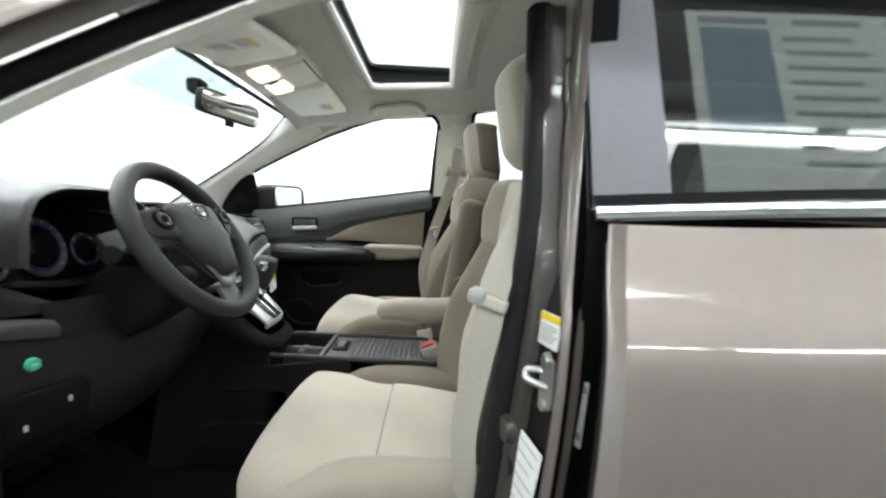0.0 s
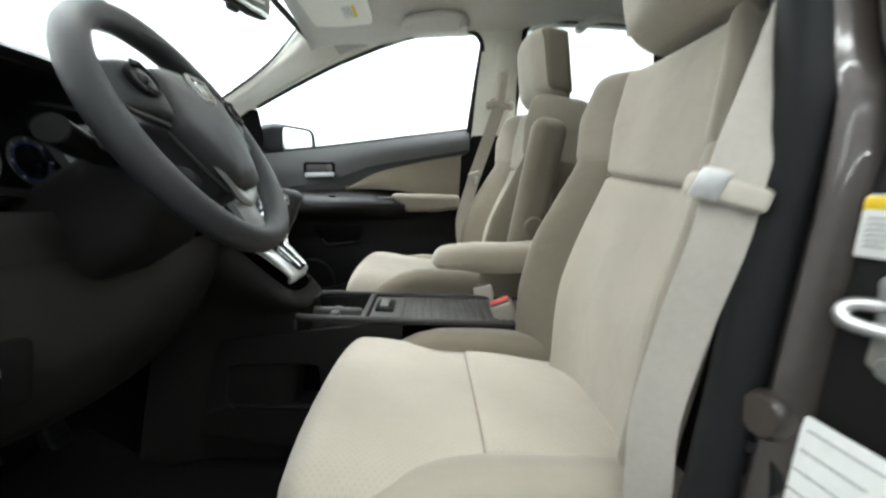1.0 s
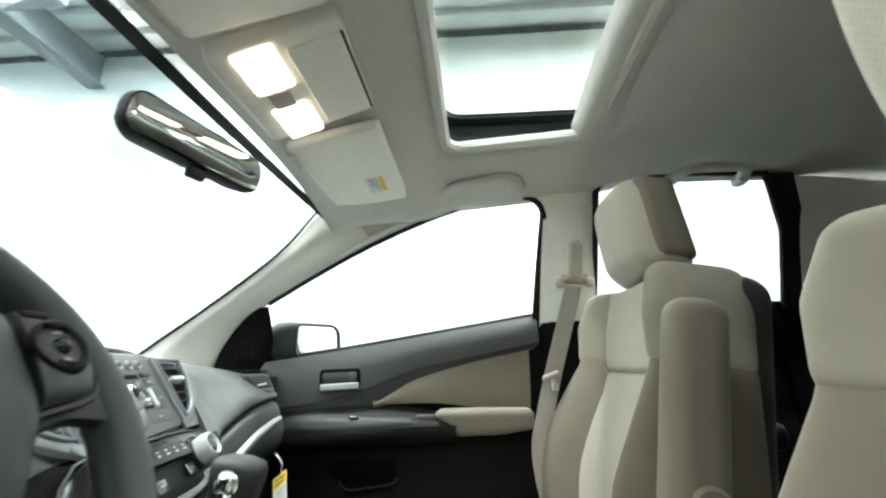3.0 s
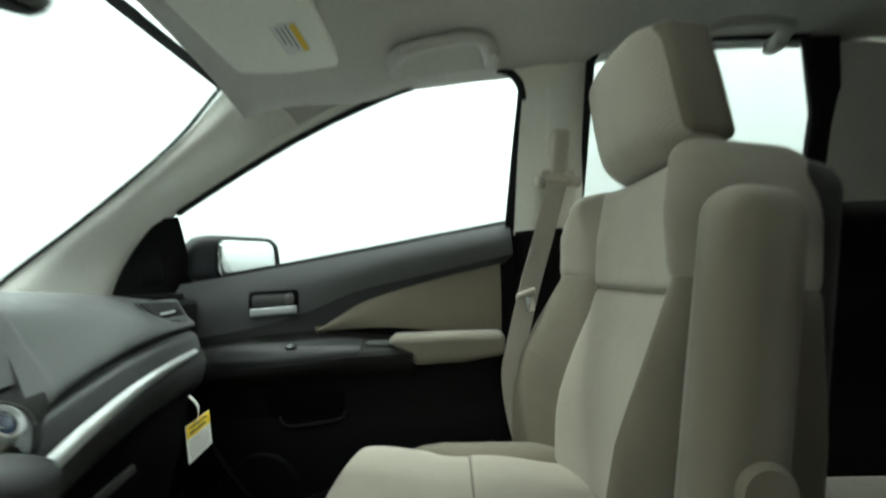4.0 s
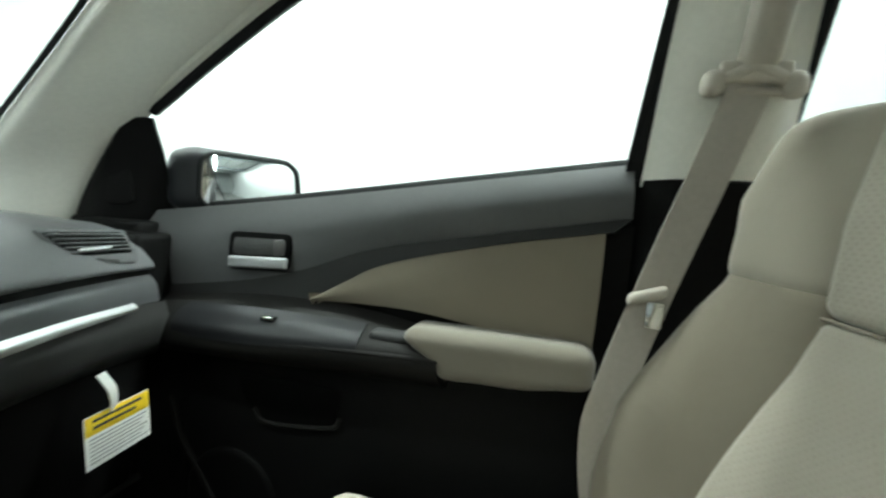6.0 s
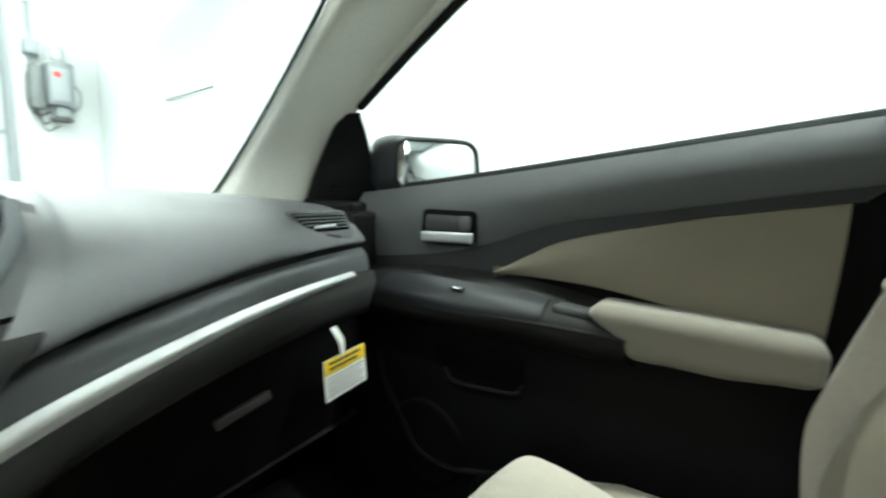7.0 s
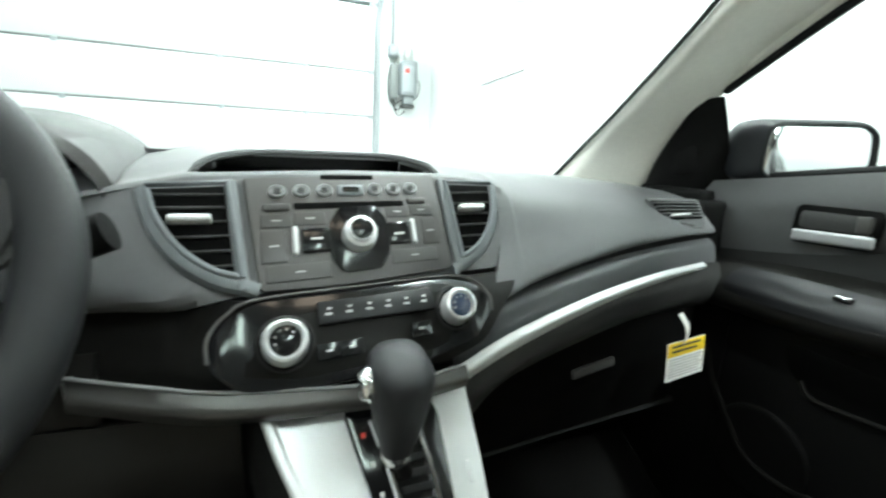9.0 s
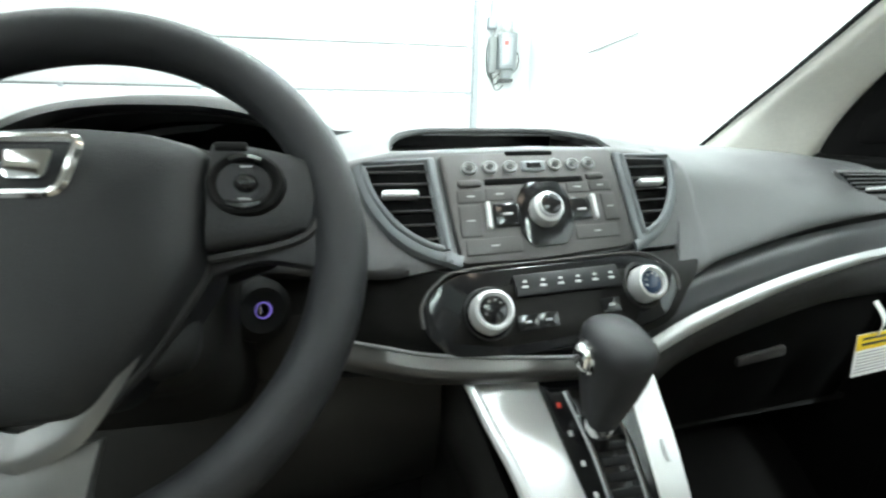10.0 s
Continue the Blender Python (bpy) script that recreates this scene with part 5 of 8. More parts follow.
part("silver_strip", skin([
    [(0.094, 0.557, 0.934), (0.19, 0.586, 0.958), (0.35, 0.628, 0.980), (0.50, 0.664, 0.990), (0.628, 0.693, 0.992)],
    [(0.094, 0.549, 0.926), (0.19, 0.578, 0.950), (0.35, 0.620, 0.972), (0.50, 0.656, 0.983), (0.630, 0.686, 0.986)],
    [(0.094, 0.553, 0.912), (0.19, 0.581, 0.936), (0.35, 0.623, 0.962), (0.50, 0.659, 0.975), (0.628, 0.690, 0.980)]], 40, 8, 0.006), "silver", db, "bright silver strip")
part("glovebox_brow", skin([
    [(0.110, 0.570, 0.915), (0.19, 0.602, 0.941), (0.35, 0.644, 0.964), (0.50, 0.681, 0.976), (0.64, 0.710, 0.981), (0.715, 0.725, 0.978)],
    [(0.112, 0.562, 0.885), (0.19, 0.592, 0.915), (0.35, 0.632, 0.940), (0.50, 0.668, 0.950), (0.64, 0.698, 0.950), (0.715, 0.715, 0.945)],
    [(0.116, 0.575, 0.840), (0.19, 0.602, 0.880), (0.35, 0.640, 0.905), (0.50, 0.676, 0.915), (0.64, 0.706, 0.915), (0.715, 0.72, 0.910)],
    [(0.125, 0.62, 0.80), (0.19, 0.64, 0.855), (0.35, 0.674, 0.880), (0.50, 0.706, 0.890), (0.64, 0.730, 0.890), (0.715, 0.742, 0.885)]], 44, 20, 0.008), "dash_mid", db, "dark rolled lower dash")
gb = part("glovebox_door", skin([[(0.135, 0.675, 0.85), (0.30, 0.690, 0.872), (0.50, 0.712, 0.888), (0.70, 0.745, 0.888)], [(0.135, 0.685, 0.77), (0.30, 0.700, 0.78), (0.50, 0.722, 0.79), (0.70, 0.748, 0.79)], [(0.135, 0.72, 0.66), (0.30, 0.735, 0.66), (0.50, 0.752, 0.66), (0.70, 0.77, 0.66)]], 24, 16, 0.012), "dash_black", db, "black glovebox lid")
part("latch", pad((-0.045, -0.009, 0.0), (0.045, 0.009, 0.010), 0.005, 2, 2, lambda p, q=frame_of((0.425, 0.708, 0.808), (1, 0.12, 0.16), (0, -1, 0.1)): np.array([q(a, b, c) for a, b, c in p])), "panel_grey", gb, "grey latch handle")
part("under_dash", skin([[(0.135, 0.72, 0.66), (0.42, 0.75, 0.66), (0.72, 0.77, 0.66)], [(0.135, 0.90, 0.62), (0.42, 0.92, 0.62), (0.72, 0.93, 0.62)], [(0.135, 1.08, 0.64), (0.42, 1.08, 0.64), (0.72, 1.08, 0.64)]], 8, 8, 0.01), "black", db)

# display cavity and the pad round it
def top_of(x, y):
    """Height of the dash top over the centre."""
    z = np.interp(y, [0.64, 0.70, 0.76, 0.84, 0.92, 1.03, 1.39], [1.130, 1.139, 1.146, 1.1515, 1.150, 1.136, 1.083])
    return z - 0.012 * smooth01((-0.165 - x) / 0.09) - 0.012 * smooth01((x - 0.115) / 0.09)


def turn_of(x, z=1.1):
    """The centre face is turned a little towards the driver, its lower part less."""
    low = smooth01((1.026 - z) / 0.02)
    return (0.17 * max(x, -0.13) + 0.008) * (1 - low) + low * np.interp(x, [-0.36, -0.20, -0.08, 0.10, 0.20], [0.004, -0.002, -0.014, 0.010, 0.022])


def front_of(x):
    """Place of the dash's upper front edge: y and height."""
    b = np.interp(x, [-0.27, -0.25, -0.16, 0.0, 0.12, 0.16, 0.21], [1.108, 1.112, 1.130, 1.134, 1.132, 1.128, 1.120])
    return 0.617 + 0.75 * (b - 1.068) + 0.002 + turn_of(x), b


xs_top = np.concatenate([np.linspace(-0.27, -0.165, 8), -0.02 - 0.142 * np.cos(np.linspace(0.0, math.pi, 40)), np.linspace(0.128, 0.205, 8)])
rows_top, rows_lip = [], []
for x in xs_top:
    y0, z0 = front_of(x)
    u = (x + 0.02) / 0.142
    open_ = 0.175 * math.sqrt(max(1 - abs(u) ** 3.2, 0.0))
    y1 = y0 + 0.010 + open_
    rows_lip.append([(x, y0, z0 - 0.003), (x, y0 + 0.004, z0 + 0.001), (x, y0 + 0.010, min(z0 + 0.002, top_of(x, y0 + 0.010)))])
    col = []
    for k, y in enumerate([y1] + list(y1 + (1.385 - y1) * np.linspace(0.012, 1.0, 22) ** 1.3)):
        blend = smooth01((y - y0 - 0.010) / 0.035)
        low = min(z0 + 0.002, top_of(x, y0 + 0.010))
        col.append((x, y, low * (1 - blend) + top_of(x, y) * blend - (0.003 if k == 0 and open_ > 0 else 0)))
    rows_top.append(col)
part("center_top", slab(np.array(rows_top), 0.006, None, (0.0, 0.3, 1.6)), "dash_grey", db, "grey dash top with brow over the display")
part("center_lip", slab(np.array(rows_lip), 0.004, None, (0.0, 0.3, 1.6)), "dash_grey", db)
part("brow_edge", tube([(x, r[0][1] - 0.001, r[0][2] - 0.003) for x, r in zip(xs_top, rows_top) if abs(x + 0.02) < 0.1421], 0.0022, 6), "black", db, "black edge of the brow")
part("cavity_floor", slab(np.array([[(x, y, z) for y, z in ((0.680, 1.118), (0.75, 1.114), (0.90, 1.114))] for x in (-0.16, -0.05, 0.06, 0.12)]), 0.006), "black", db)
part("cavity_back", slab(np.array([[(x, 0.895, z) for z in (1.10, 1.138)] for x in (-0.16, -0.02, 0.12)]), 0.004), "gloss_black", db, "dark display screen")
part("cavity_side", skin([[(-0.158, 0.690, 1.100), (-0.160, 0.75, 1.10), (-0.160, 0.90, 1.10)], [(-0.158, 0.690, 1.124), (-0.162, 0.75, 1.132), (-0.164, 0.90, 1.140)]], 6, 4, 0.004), "black", db)
part("cavity_side", skin([[(0.120, 0.690, 1.100), (0.121, 0.76, 1.10), (0.122, 0.90, 1.10)], [(0.120, 0.690, 1.122), (0.121, 0.76, 1.130), (0.123, 0.90, 1.133)]], 6, 4, 0.004), "black", db)

# centre face lies in one leaning plane
SL = 0.75


def face(a, b, c=0.0):
    """a: sideways, b: height over the ground, c: proud of the face."""
    n = np.array((0.0, -1.0, SL)) / math.hypot(1, SL)
    y = 0.617 + SL * (b - 1.068) if b > 0.972 else 0.545 + 0.12 * (b - 0.972)
    return np.array((a, y + turn_of(a, b), b)) + n * c


def face_pad(x0, x1, z0, z1, c0, c1, r, seg=2, arc=2, bm=None):
    return pad((x0, z0, c0), (x1, z1, c1), r, seg, arc, lambda p: np.array([face(a, b, c) for a, b, c in p]), bm)


aa = np.concatenate([np.linspace(-0.36, -0.16, 12), np.linspace(-0.15, 0.125, 8), np.linspace(0.135, 0.212, 8)])
top_b = np.interp(aa, [-0.36, -0.25, -0.16, 0.0, 0.12, 0.16, 0.212], [1.085, 1.112, 1.130, 1.134, 1.132, 1.128, 1.118])
low_b = np.interp(aa, [-0.36, -0.10, 0.11, 0.16, 0.212], [0.955, 0.950, 0.950, 0.992, 1.03])
def backing(a, b):
    return face(a, b, -0.002) + np.array((0, 1.6 * max(-0.17 - a, 0, a - 0.20) ** 2, 0))


split_b = np.interp(aa, [-0.36, -0.22, -0.14, -0.05, 0.12, 0.172, 0.212], [1.020, 1.030, 1.026, 1.0235, 1.0235, 1.0235, 1.030])
def rolled(a, lo, b):
    """Below lo the face rolls under, away from the cabin."""
    d = max(lo - b, 0.0)
    return backing(a, b) + np.array((0, 0.75 * d + 22.0 * d * d, 0))


tuck = 0.018 * np.array([smooth01((-0.125 - a) / 0.05) for a in aa])
part("center_backing", slab(np.array([[rolled(a, lo, lo - tk + (hi - lo + tk) * s) for s in np.linspace(0, 1, 16)] for a, lo, hi, tk in zip(aa, split_b + 0.004, top_b, tuck)]), 0.02), "dash_grey", db, "grey centre face")
part("lower_backing", slab(np.array([[backing(a, lo + (max(hi, lo + 0.002) - lo) * s) + np.array((0, 0.030 * smooth01((-0.125 - a) / 0.05) - 0.001, 0)) for s in np.linspace(0, 1, 8)] for a, lo, hi in zip(aa, low_b, split_b) if a < 0.195]), 0.02), "dash_brown", db, "dark lower centre face")
rad = part("radio_panel", plate(rounded([(-0.112, 1.127), (0.108, 1.131), (0.113, 1.034), (0.10, 1.030), (-0.02, 1.026), (-0.098, 1.028)], 0.006), face, 0.005, 0.002), "panel_grey", db, "grey radio panel")
for a, z, w in ((-0.079, 1.1125, 0.0085), (-0.055, 1.113, 0.0085), (-0.031, 1.113, 0.0085), (0.026, 1.114, 0.0085), (0.049, 1.114, 0.0085), (0.071, 1.1145, 0.0085)):
    ring_ = part("preset_button", lathe([(0.0, 0.0085), (0.004, 0.0085), (0.0045, 0.0065), (0.0075, 0.0080), (0.0088, 0.0070), (0.0090, 0.004)], lambda u, v, w, a=a, z=z: face(a + u, z + v * 0.68, w), 16), "lever_silver", rad, "oval silver button")
    part("mark", plate(rect(-0.0034, 0.0034, -0.0022, 0.0022, 0.0012), lambda u, v, c, a=a, z=z: face(a + u, z + v, c + 0.0086), 0.0004, 0.0001), "ink", ring_)
part("display_window", face_pad(-0.017, 0.013, 1.108, 1.1185, 0.003, 0.008, 0.004), "vent_grey", rad, "small grey clock window")
part("display_dark", face_pad(-0.011, 0.007, 1.1105, 1.116, 0.007, 0.0086, 0.002), "gloss_black", rad)
part("top_slot", face_pad(-0.034, 0.026, 1.1245, 1.1295, 0.003, 0.0058, 0.002), "mouth_black", rad, "dark card slot lid")
part("disc_slot", face_pad(-0.064, 0.060, 1.0955, 1.1025, 0.002, 0.0058, 0.0018), "mouth_black", rad, "dark disc slot")
part("eject_button", face_pad(-0.094, -0.067, 1.0945, 1.1015, 0.003, 0.008, 0.003), "button_grey", rad)
part("power_button", face_pad(0.064, 0.088, 1.098, 1.1045, 0.003, 0.008, 0.003), "button_grey", rad)
for (x0, x1, z0, z1) in ((-0.096, -0.066, 1.080, 1.092), (-0.064, -0.032, 1.081, 1.093), (0.036, 0.064, 1.085, 1.096), (0.066, 0.095, 1.086, 1.097), (-0.096, -0.072, 1.050, 1.078), (0.078, 0.098, 1.056, 1.083), (-0.092, -0.030, 1.034, 1.048), (0.036, 0.092, 1.040, 1.053)):
    bt = part("button", face_pad(x0, x1, z0, z1, 0.002, 0.0061, 0.001), "button_grey", rad)
    cx_, cz_ = (x0 + x1) / 2, (z0 + z1) / 2
    part("print_bar", face_pad(cx_ - 0.0045, cx_ + 0.0045, cz_ - 0.0006, cz_ + 0.0006, 0.0058, 0.0064, 0.0003, 1, 1), "white_ink", bt)
part("knob_plate", plate(rounded([(-0.030, 1.050), (-0.018, 1.036), (0.024, 1.037), (0.036, 1.052), (0.036, 1.082), (0.024, 1.097), (-0.018, 1.096), (-0.030, 1.080)], 0.006), face, 0.0075, 0.001), "gloss_black", rad, "dark plate round the knob")
for x0, x1, xs_ in ((-0.058, -0.028, -0.064), (0.034, 0.062, 0.066)):
    part("seek_button", face_pad(x0, x1, 1.056 + (0.002 if x0 > 0 else 0), 1.078 + (0.002 if x0 > 0 else 0), 0.002, 0.0085, 0.003), "gloss_black", rad, "black seek button")
    part("bright_bar", face_pad(xs_ - 0.0028, xs_ + 0.0028, 1.055 + (0.002 if x0 > 0 else 0), 1.080 + (0.002 if x0 > 0 else 0), 0.002, 0.0105, 0.0026), "silver", rad, "silver upright bar")
    part("seek_mark", face_pad((x0 + x1) / 2 - 0.006, (x0 + x1) / 2 + 0.006, 1.0665, 1.0685, 0.008, 0.0090, 0.0004, 1, 1), "white_ink", rad)
knob = part("volume_knob", lathe([(0.0, 0.026), (0.0125, 0.026), (0.0135, 0.0245), (0.0140, 0.022), (0.0175, 0.020), (0.0190, 0.012), (0.0195, 0.005)], lambda u, v, w: face(0.002 + u, 1.068 + v * 0.8, w), 32), "silver", rad, "silver volume knob")
part("knob_cap", lathe([(0.0, 0.0275), (0.010, 0.0272), (0.0120, 0.0262)], lambda u, v, w: face(0.002 + u, 1.068 + v * 0.8, w), 28), "gloss_black", knob, "black cap")


def arc_pts(points, n=24):
    return [tuple(p) for p in cr(points, n)]


LV = arc_pts([(-0.112, 1.040), (-0.138, 1.049), (-0.162, 1.065), (-0.182, 1.090), (-0.192, 1.117)])
left_out = [(-0.124, 1.120)] + LV
RV = arc_pts([(0.124, 1.039), (0.150, 1.050), (0.170, 1.068), (0.184, 1.092), (0.188, 1.119)])
right_out = [(0.120, 1.121)] + RV


def vent(inner, outer_curve, slats, tab, lab):
    # flat plate, black in place of the shaded depth of the vent
    vt = part("air_vent", plate(inner, face, 0.002, 0.0006), "mouth_black", db, lab)
    rim_pts = [face(a, b, 0.009) for a, b in inner]
    part("vent_rim", tube(rim_pts, 0.0030, 8, True), "vent_grey", vt, "blue-grey vent rim")
    wide = []
    way = 1.0 if outer_curve[0][0] < 0 else -1.0
    band = [tuple(p) for p in cr([(outer_curve[0][0] + way * 0.016, outer_curve[0][1] - 0.006)] + list(outer_curve[::4]) + [outer_curve[-1]], 30)]
    for k, (a, b) in enumerate(band):
        p, q = np.array(band[max(k - 1, 0)]), np.array(band[min(k + 1, len(band) - 1)])
        t = (q - p) / np.linalg.norm(q - p)
        out = np.array((t[1], -t[0])) * -way
        w = 0.0115
        wide.append([face(a, b, 0.0075), face(*(np.array((a, b)) + out * w * 0.35), 0.0085), face(*(np.array((a, b)) + out * w * 0.8), 0.0062), face(*(np.array((a, b)) + out * w), 0.001)])
    part("vent_surround", slab(np.array(wide), 0.004), "vent_grey", vt, "blue-grey curved surround")
    for z in slats:
        xs_in = []
        ring2 = [np.array(p) for p in inner]
        for i in range(len(ring2)):
            p, q = ring2[i - 1], ring2[i]
            if (p[1] - z) * (q[1] - z) < 0:
                xs_in.append(p[0] + (q[0] - p[0]) * (z - p[1]) / (q[1] - p[1]))
        if len(xs_in) >= 2:
            x0, x1 = min(xs_in) + 0.002, max(xs_in) - 0.002
            sl = part("slat", pad((x0, -0.0008, 0.0050), (x1, 0.0008, 0.0080), 0.0006, 2, 1, lambda p, z=z: np.array([face(a, z + b - 0.15 * c, c) for a, b, c in p])), "dash_mid", vt)
    a, b = tab
    part("vane_tab", pad((a - 0.018, b - 0.003, 0.004), (a + 0.018, b + 0.003, 0.016), 0.0028, 2, 2, lambda p: np.array([face(u, v, w) for u, v, w in p])), "silver", vt, "silver vane slider")


vent(left_out, LV, (1.052, 1.064, 1.076, 1.088, 1.100, 1.111), (-0.155, 1.088), "black louvred air vent with grey surround")
vent(right_out, RV, (1.050, 1.062, 1.074, 1.086, 1.098, 1.110), (0.150, 1.090), "black louvred air vent with grey surround")
part("vent_bridge", pad((-0.005, 1.030, 0.0), (0.006, 1.124, 0.0085), 0.003, 3, 2, lambda p: np.array([face(-0.1125 - 0.12 * (b - 1.036) + a, b, c) for a, b, c in p])), "vent_grey", db)
part("vent_bridge", pad((-0.006, 1.032, 0.0), (0.005, 1.126, 0.0085), 0.003, 3, 2, lambda p: np.array([face(0.1185 - 0.03 * (b - 1.036) + a, b, c) for a, b, c in p])), "vent_grey", db)

# climate panel
hv = part("climate_panel", plate(rounded([(-0.141, 0.978), (-0.141, 0.997), (-0.126, 1.013), (-0.100, 1.0225), (0.0, 1.0225), (0.100, 1.0225), (0.130, 1.017), (0.144, 1.005), (0.143, 0.990), (0.118, 0.968), (0.060, 0.953), (-0.060, 0.949), (-0.118, 0.955)], 0.011), face, 0.004, 0.002), "gloss_black", db, "black climate panel")
part("panel_line", tube([face(a, b, 0.004) for a, b in cr([(-0.141, 0.980), (-0.141, 0.997), (-0.126, 1.014), (-0.100, 1.0235), (0.0, 1.0240), (0.100, 1.0235), (0.130, 1.018), (0.144, 1.005), (0.143, 0.991)], 40)], 0.0016, 6), "panel_grey", hv)
for a, z, r in ((-0.078, 0.990, 0.0200), (0.098, 0.997, 0.0185)):
    part("dial_well", lathe([(r * 1.30, 0.0045), (r * 1.22, 0.0062), (r * 1.12, 0.004)], lambda u, v, w, a=a, z=z: face(a + u, z + v * 0.8, w), 32), "black", hv)
    dial = part("temperature_dial", lathe([(0.0, 0.020), (r * 0.66, 0.020), (r * 0.72, 0.0215), (r * 0.80, 0.0245), (r * 0.92, 0.0235), (r, 0.018), (r * 1.02, 0.004)], lambda u, v, w, a=a, z=z: face(a + u, z + v * 0.8, w), 36), "silver", hv, "silver ringed dial")
    part("dial_face", lathe([(0.0, 0.0222), (r * 0.55, 0.0218), (r * 0.68, 0.0205)], lambda u, v, w, a=a, z=z: face(a + u, z + v * 0.8, w), 28), "gloss_black" if a < 0 else mk("blue_black_dial_face", (0.012, 0.025, 0.06), 0.25), dial, "dark dial face")
    for k in range(5):
        ang = radians(200 - 40 * k)
        part("dial_mark", face_pad(a + 0.45 * r * math.cos(ang) - 0.001, a + 0.45 * r * math.cos(ang) + 0.001, z + 0.38 * r * math.sin(ang) - 0.0008, z + 0.38 * r * math.sin(ang) + 0.0008, 0.021, 0.0228, 0.0003, 1, 1), "white_ink", dial)
row = part("button_bar", face_pad(-0.048, 0.074, 1.000, 1.0165, 0.002, 0.0048, 0.001), "switch_black", hv, "row of climate buttons")
for k in range(6):
    a = -0.038 + 0.0200 * k
    part("symbol", face_pad(a - 0.0034, a + 0.0034, 1.0075 - 0.0009, 1.0075 + 0.0009, 0.0046, 0.0052, 0.0004, 1, 1), "white_ink", row)
    part("symbol", face_pad(a - 0.0010, a + 0.0032, 1.0105, 1.0120, 0.0046, 0.0052, 0.0004, 1, 1), "white_ink", row)
for a, z in ((-0.040, 0.980), (-0.018, 0.980), (0.055, 0.985)):
    bt = part("small_button", face_pad(a - 0.011, a + 0.011, z - 0.006, z + 0.006, 0.002, 0.0042, 0.0005), "gloss_black", hv)
    part("symbol", face_pad(a - 0.0034, a + 0.0034, z - 0.0009, z + 0.0009, 0.0046, 0.0056, 0.0004, 1, 1), "white_ink", bt)

# trim strip and lower dash on the driver's side
part("driver_strip", skin([
    [(-0.245, 0.56, 0.974), (-0.18, 0.544, 0.964), (-0.12, 0.533, 0.956), (0.02, 0.525, 0.948), (0.1, 0.538, 0.949)],
    [(-0.243, 0.55, 0.962), (-0.18, 0.533, 0.951), (-0.12, 0.521, 0.943), (0.02, 0.516, 0.937), (0.1, 0.529, 0.938)],
    [(-0.245, 0.554, 0.947), (-0.18, 0.538, 0.936), (-0.12, 0.528, 0.929), (0.02, 0.524, 0.924), (0.1, 0.536, 0.924)]], 40, 10, 0.008), "silver_dark", db, "dark brushed trim strip")
part("strip_edge", tube(cr([(-0.245, 0.5585, 0.9755), (-0.18, 0.5425, 0.9655), (-0.12, 0.5315, 0.9575), (0.02, 0.5235, 0.9495), (0.09, 0.534, 0.9505)], 30), 0.0016, 6), "lever_silver", db, "bright upper edge of the strip")
part("strip_tip", pad((-0.247, 0.557, 0.953), (-0.241, 0.570, 0.972), 0.0025, 1, 2), "lever_silver", db, "bright end of the strip")
part("door_side_strip", skin([
    [(-0.70, 0.660, 0.985), (-0.62, 0.628, 0.972), (-0.552, 0.604, 0.958)],
    [(-0.70, 0.645, 0.972), (-0.62, 0.614, 0.958), (-0.552, 0.590, 0.944)],
    [(-0.70, 0.650, 0.955), (-0.62, 0.618, 0.941), (-0.552, 0.594, 0.928)]], 20, 8, 0.008), "silver_dark", db, "dark brushed trim strip")
part("column_surround", skin([
    [(-0.56, 0.615, 0.985), (-0.45, 0.600, 0.980), (-0.35, 0.590, 0.980), (-0.23, 0.580, 0.985)],
    [(-0.56, 0.604, 0.955), (-0.45, 0.585, 0.950), (-0.35, 0.574, 0.950), (-0.23, 0.570, 0.955)],
    [(-0.56, 0.606, 0.920), (-0.45, 0.588, 0.915), (-0.35, 0.576, 0.915), (-0.23, 0.568, 0.920)]], 20, 8, 0.008), "knee_brown", db, "dark panel round the steering column")
part("driver_pad", skin([
    [(-0.72, 1.10, 1.075), (-0.58, 1.24, 1.085), (-0.40, 1.34, 1.085), (-0.21, 1.38, 1.085)],
    [(-0.72, 0.93, 1.085), (-0.58, 0.98, 1.105), (-0.40, 1.00, 1.128), (-0.21, 1.02, 1.126)],
    [(-0.72, 0.80, 1.075), (-0.60, 0.80, 1.105), (-0.40, 0.80, 1.145), (-0.20, 0.82, 1.138)]], 24, 16, 0.008), "dash_grey", db)
part("driver_face", skin([
    [(-0.72, 0.795, 1.085), (-0.65, 0.745, 1.080), (-0.60, 0.72, 1.05), (-0.56, 0.71, 1.02)],
    [(-0.72, 0.70, 1.04), (-0.66, 0.660, 1.035), (-0.60, 0.645, 1.01), (-0.54, 0.64, 0.99)],
    [(-0.72, 0.69, 0.985), (-0.66, 0.640, 0.978), (-0.58, 0.615, 0.972), (-0.50, 0.605, 0.965)]], 12, 12, 0.008), "dash_brown", db)
lvn = part("corner_vent", plate(rounded([(-0.045, -0.022), (0.045, -0.026), (0.038, 0.026), (-0.045, 0.030)], 0.01), frame_of((-0.655, 0.655, 1.022), (1, -0.38, -0.12), (-0.25, -1, 0.45)), 0.006, 0.002), "black", db, "black corner air vent")
for k in range(4):
    q = frame_of((-0.655, 0.655, 1.022), (1, -0.38, -0.12), (-0.25, -1, 0.45))
    part("slat", pad((-0.040, -0.016 + 0.011 * k, 0.004), (0.036, -0.013 + 0.011 * k, 0.014), 0.001, 1, 1, lambda p: np.array([q(a, b, c) for a, b, c in p])), "dash_brown", lvn)
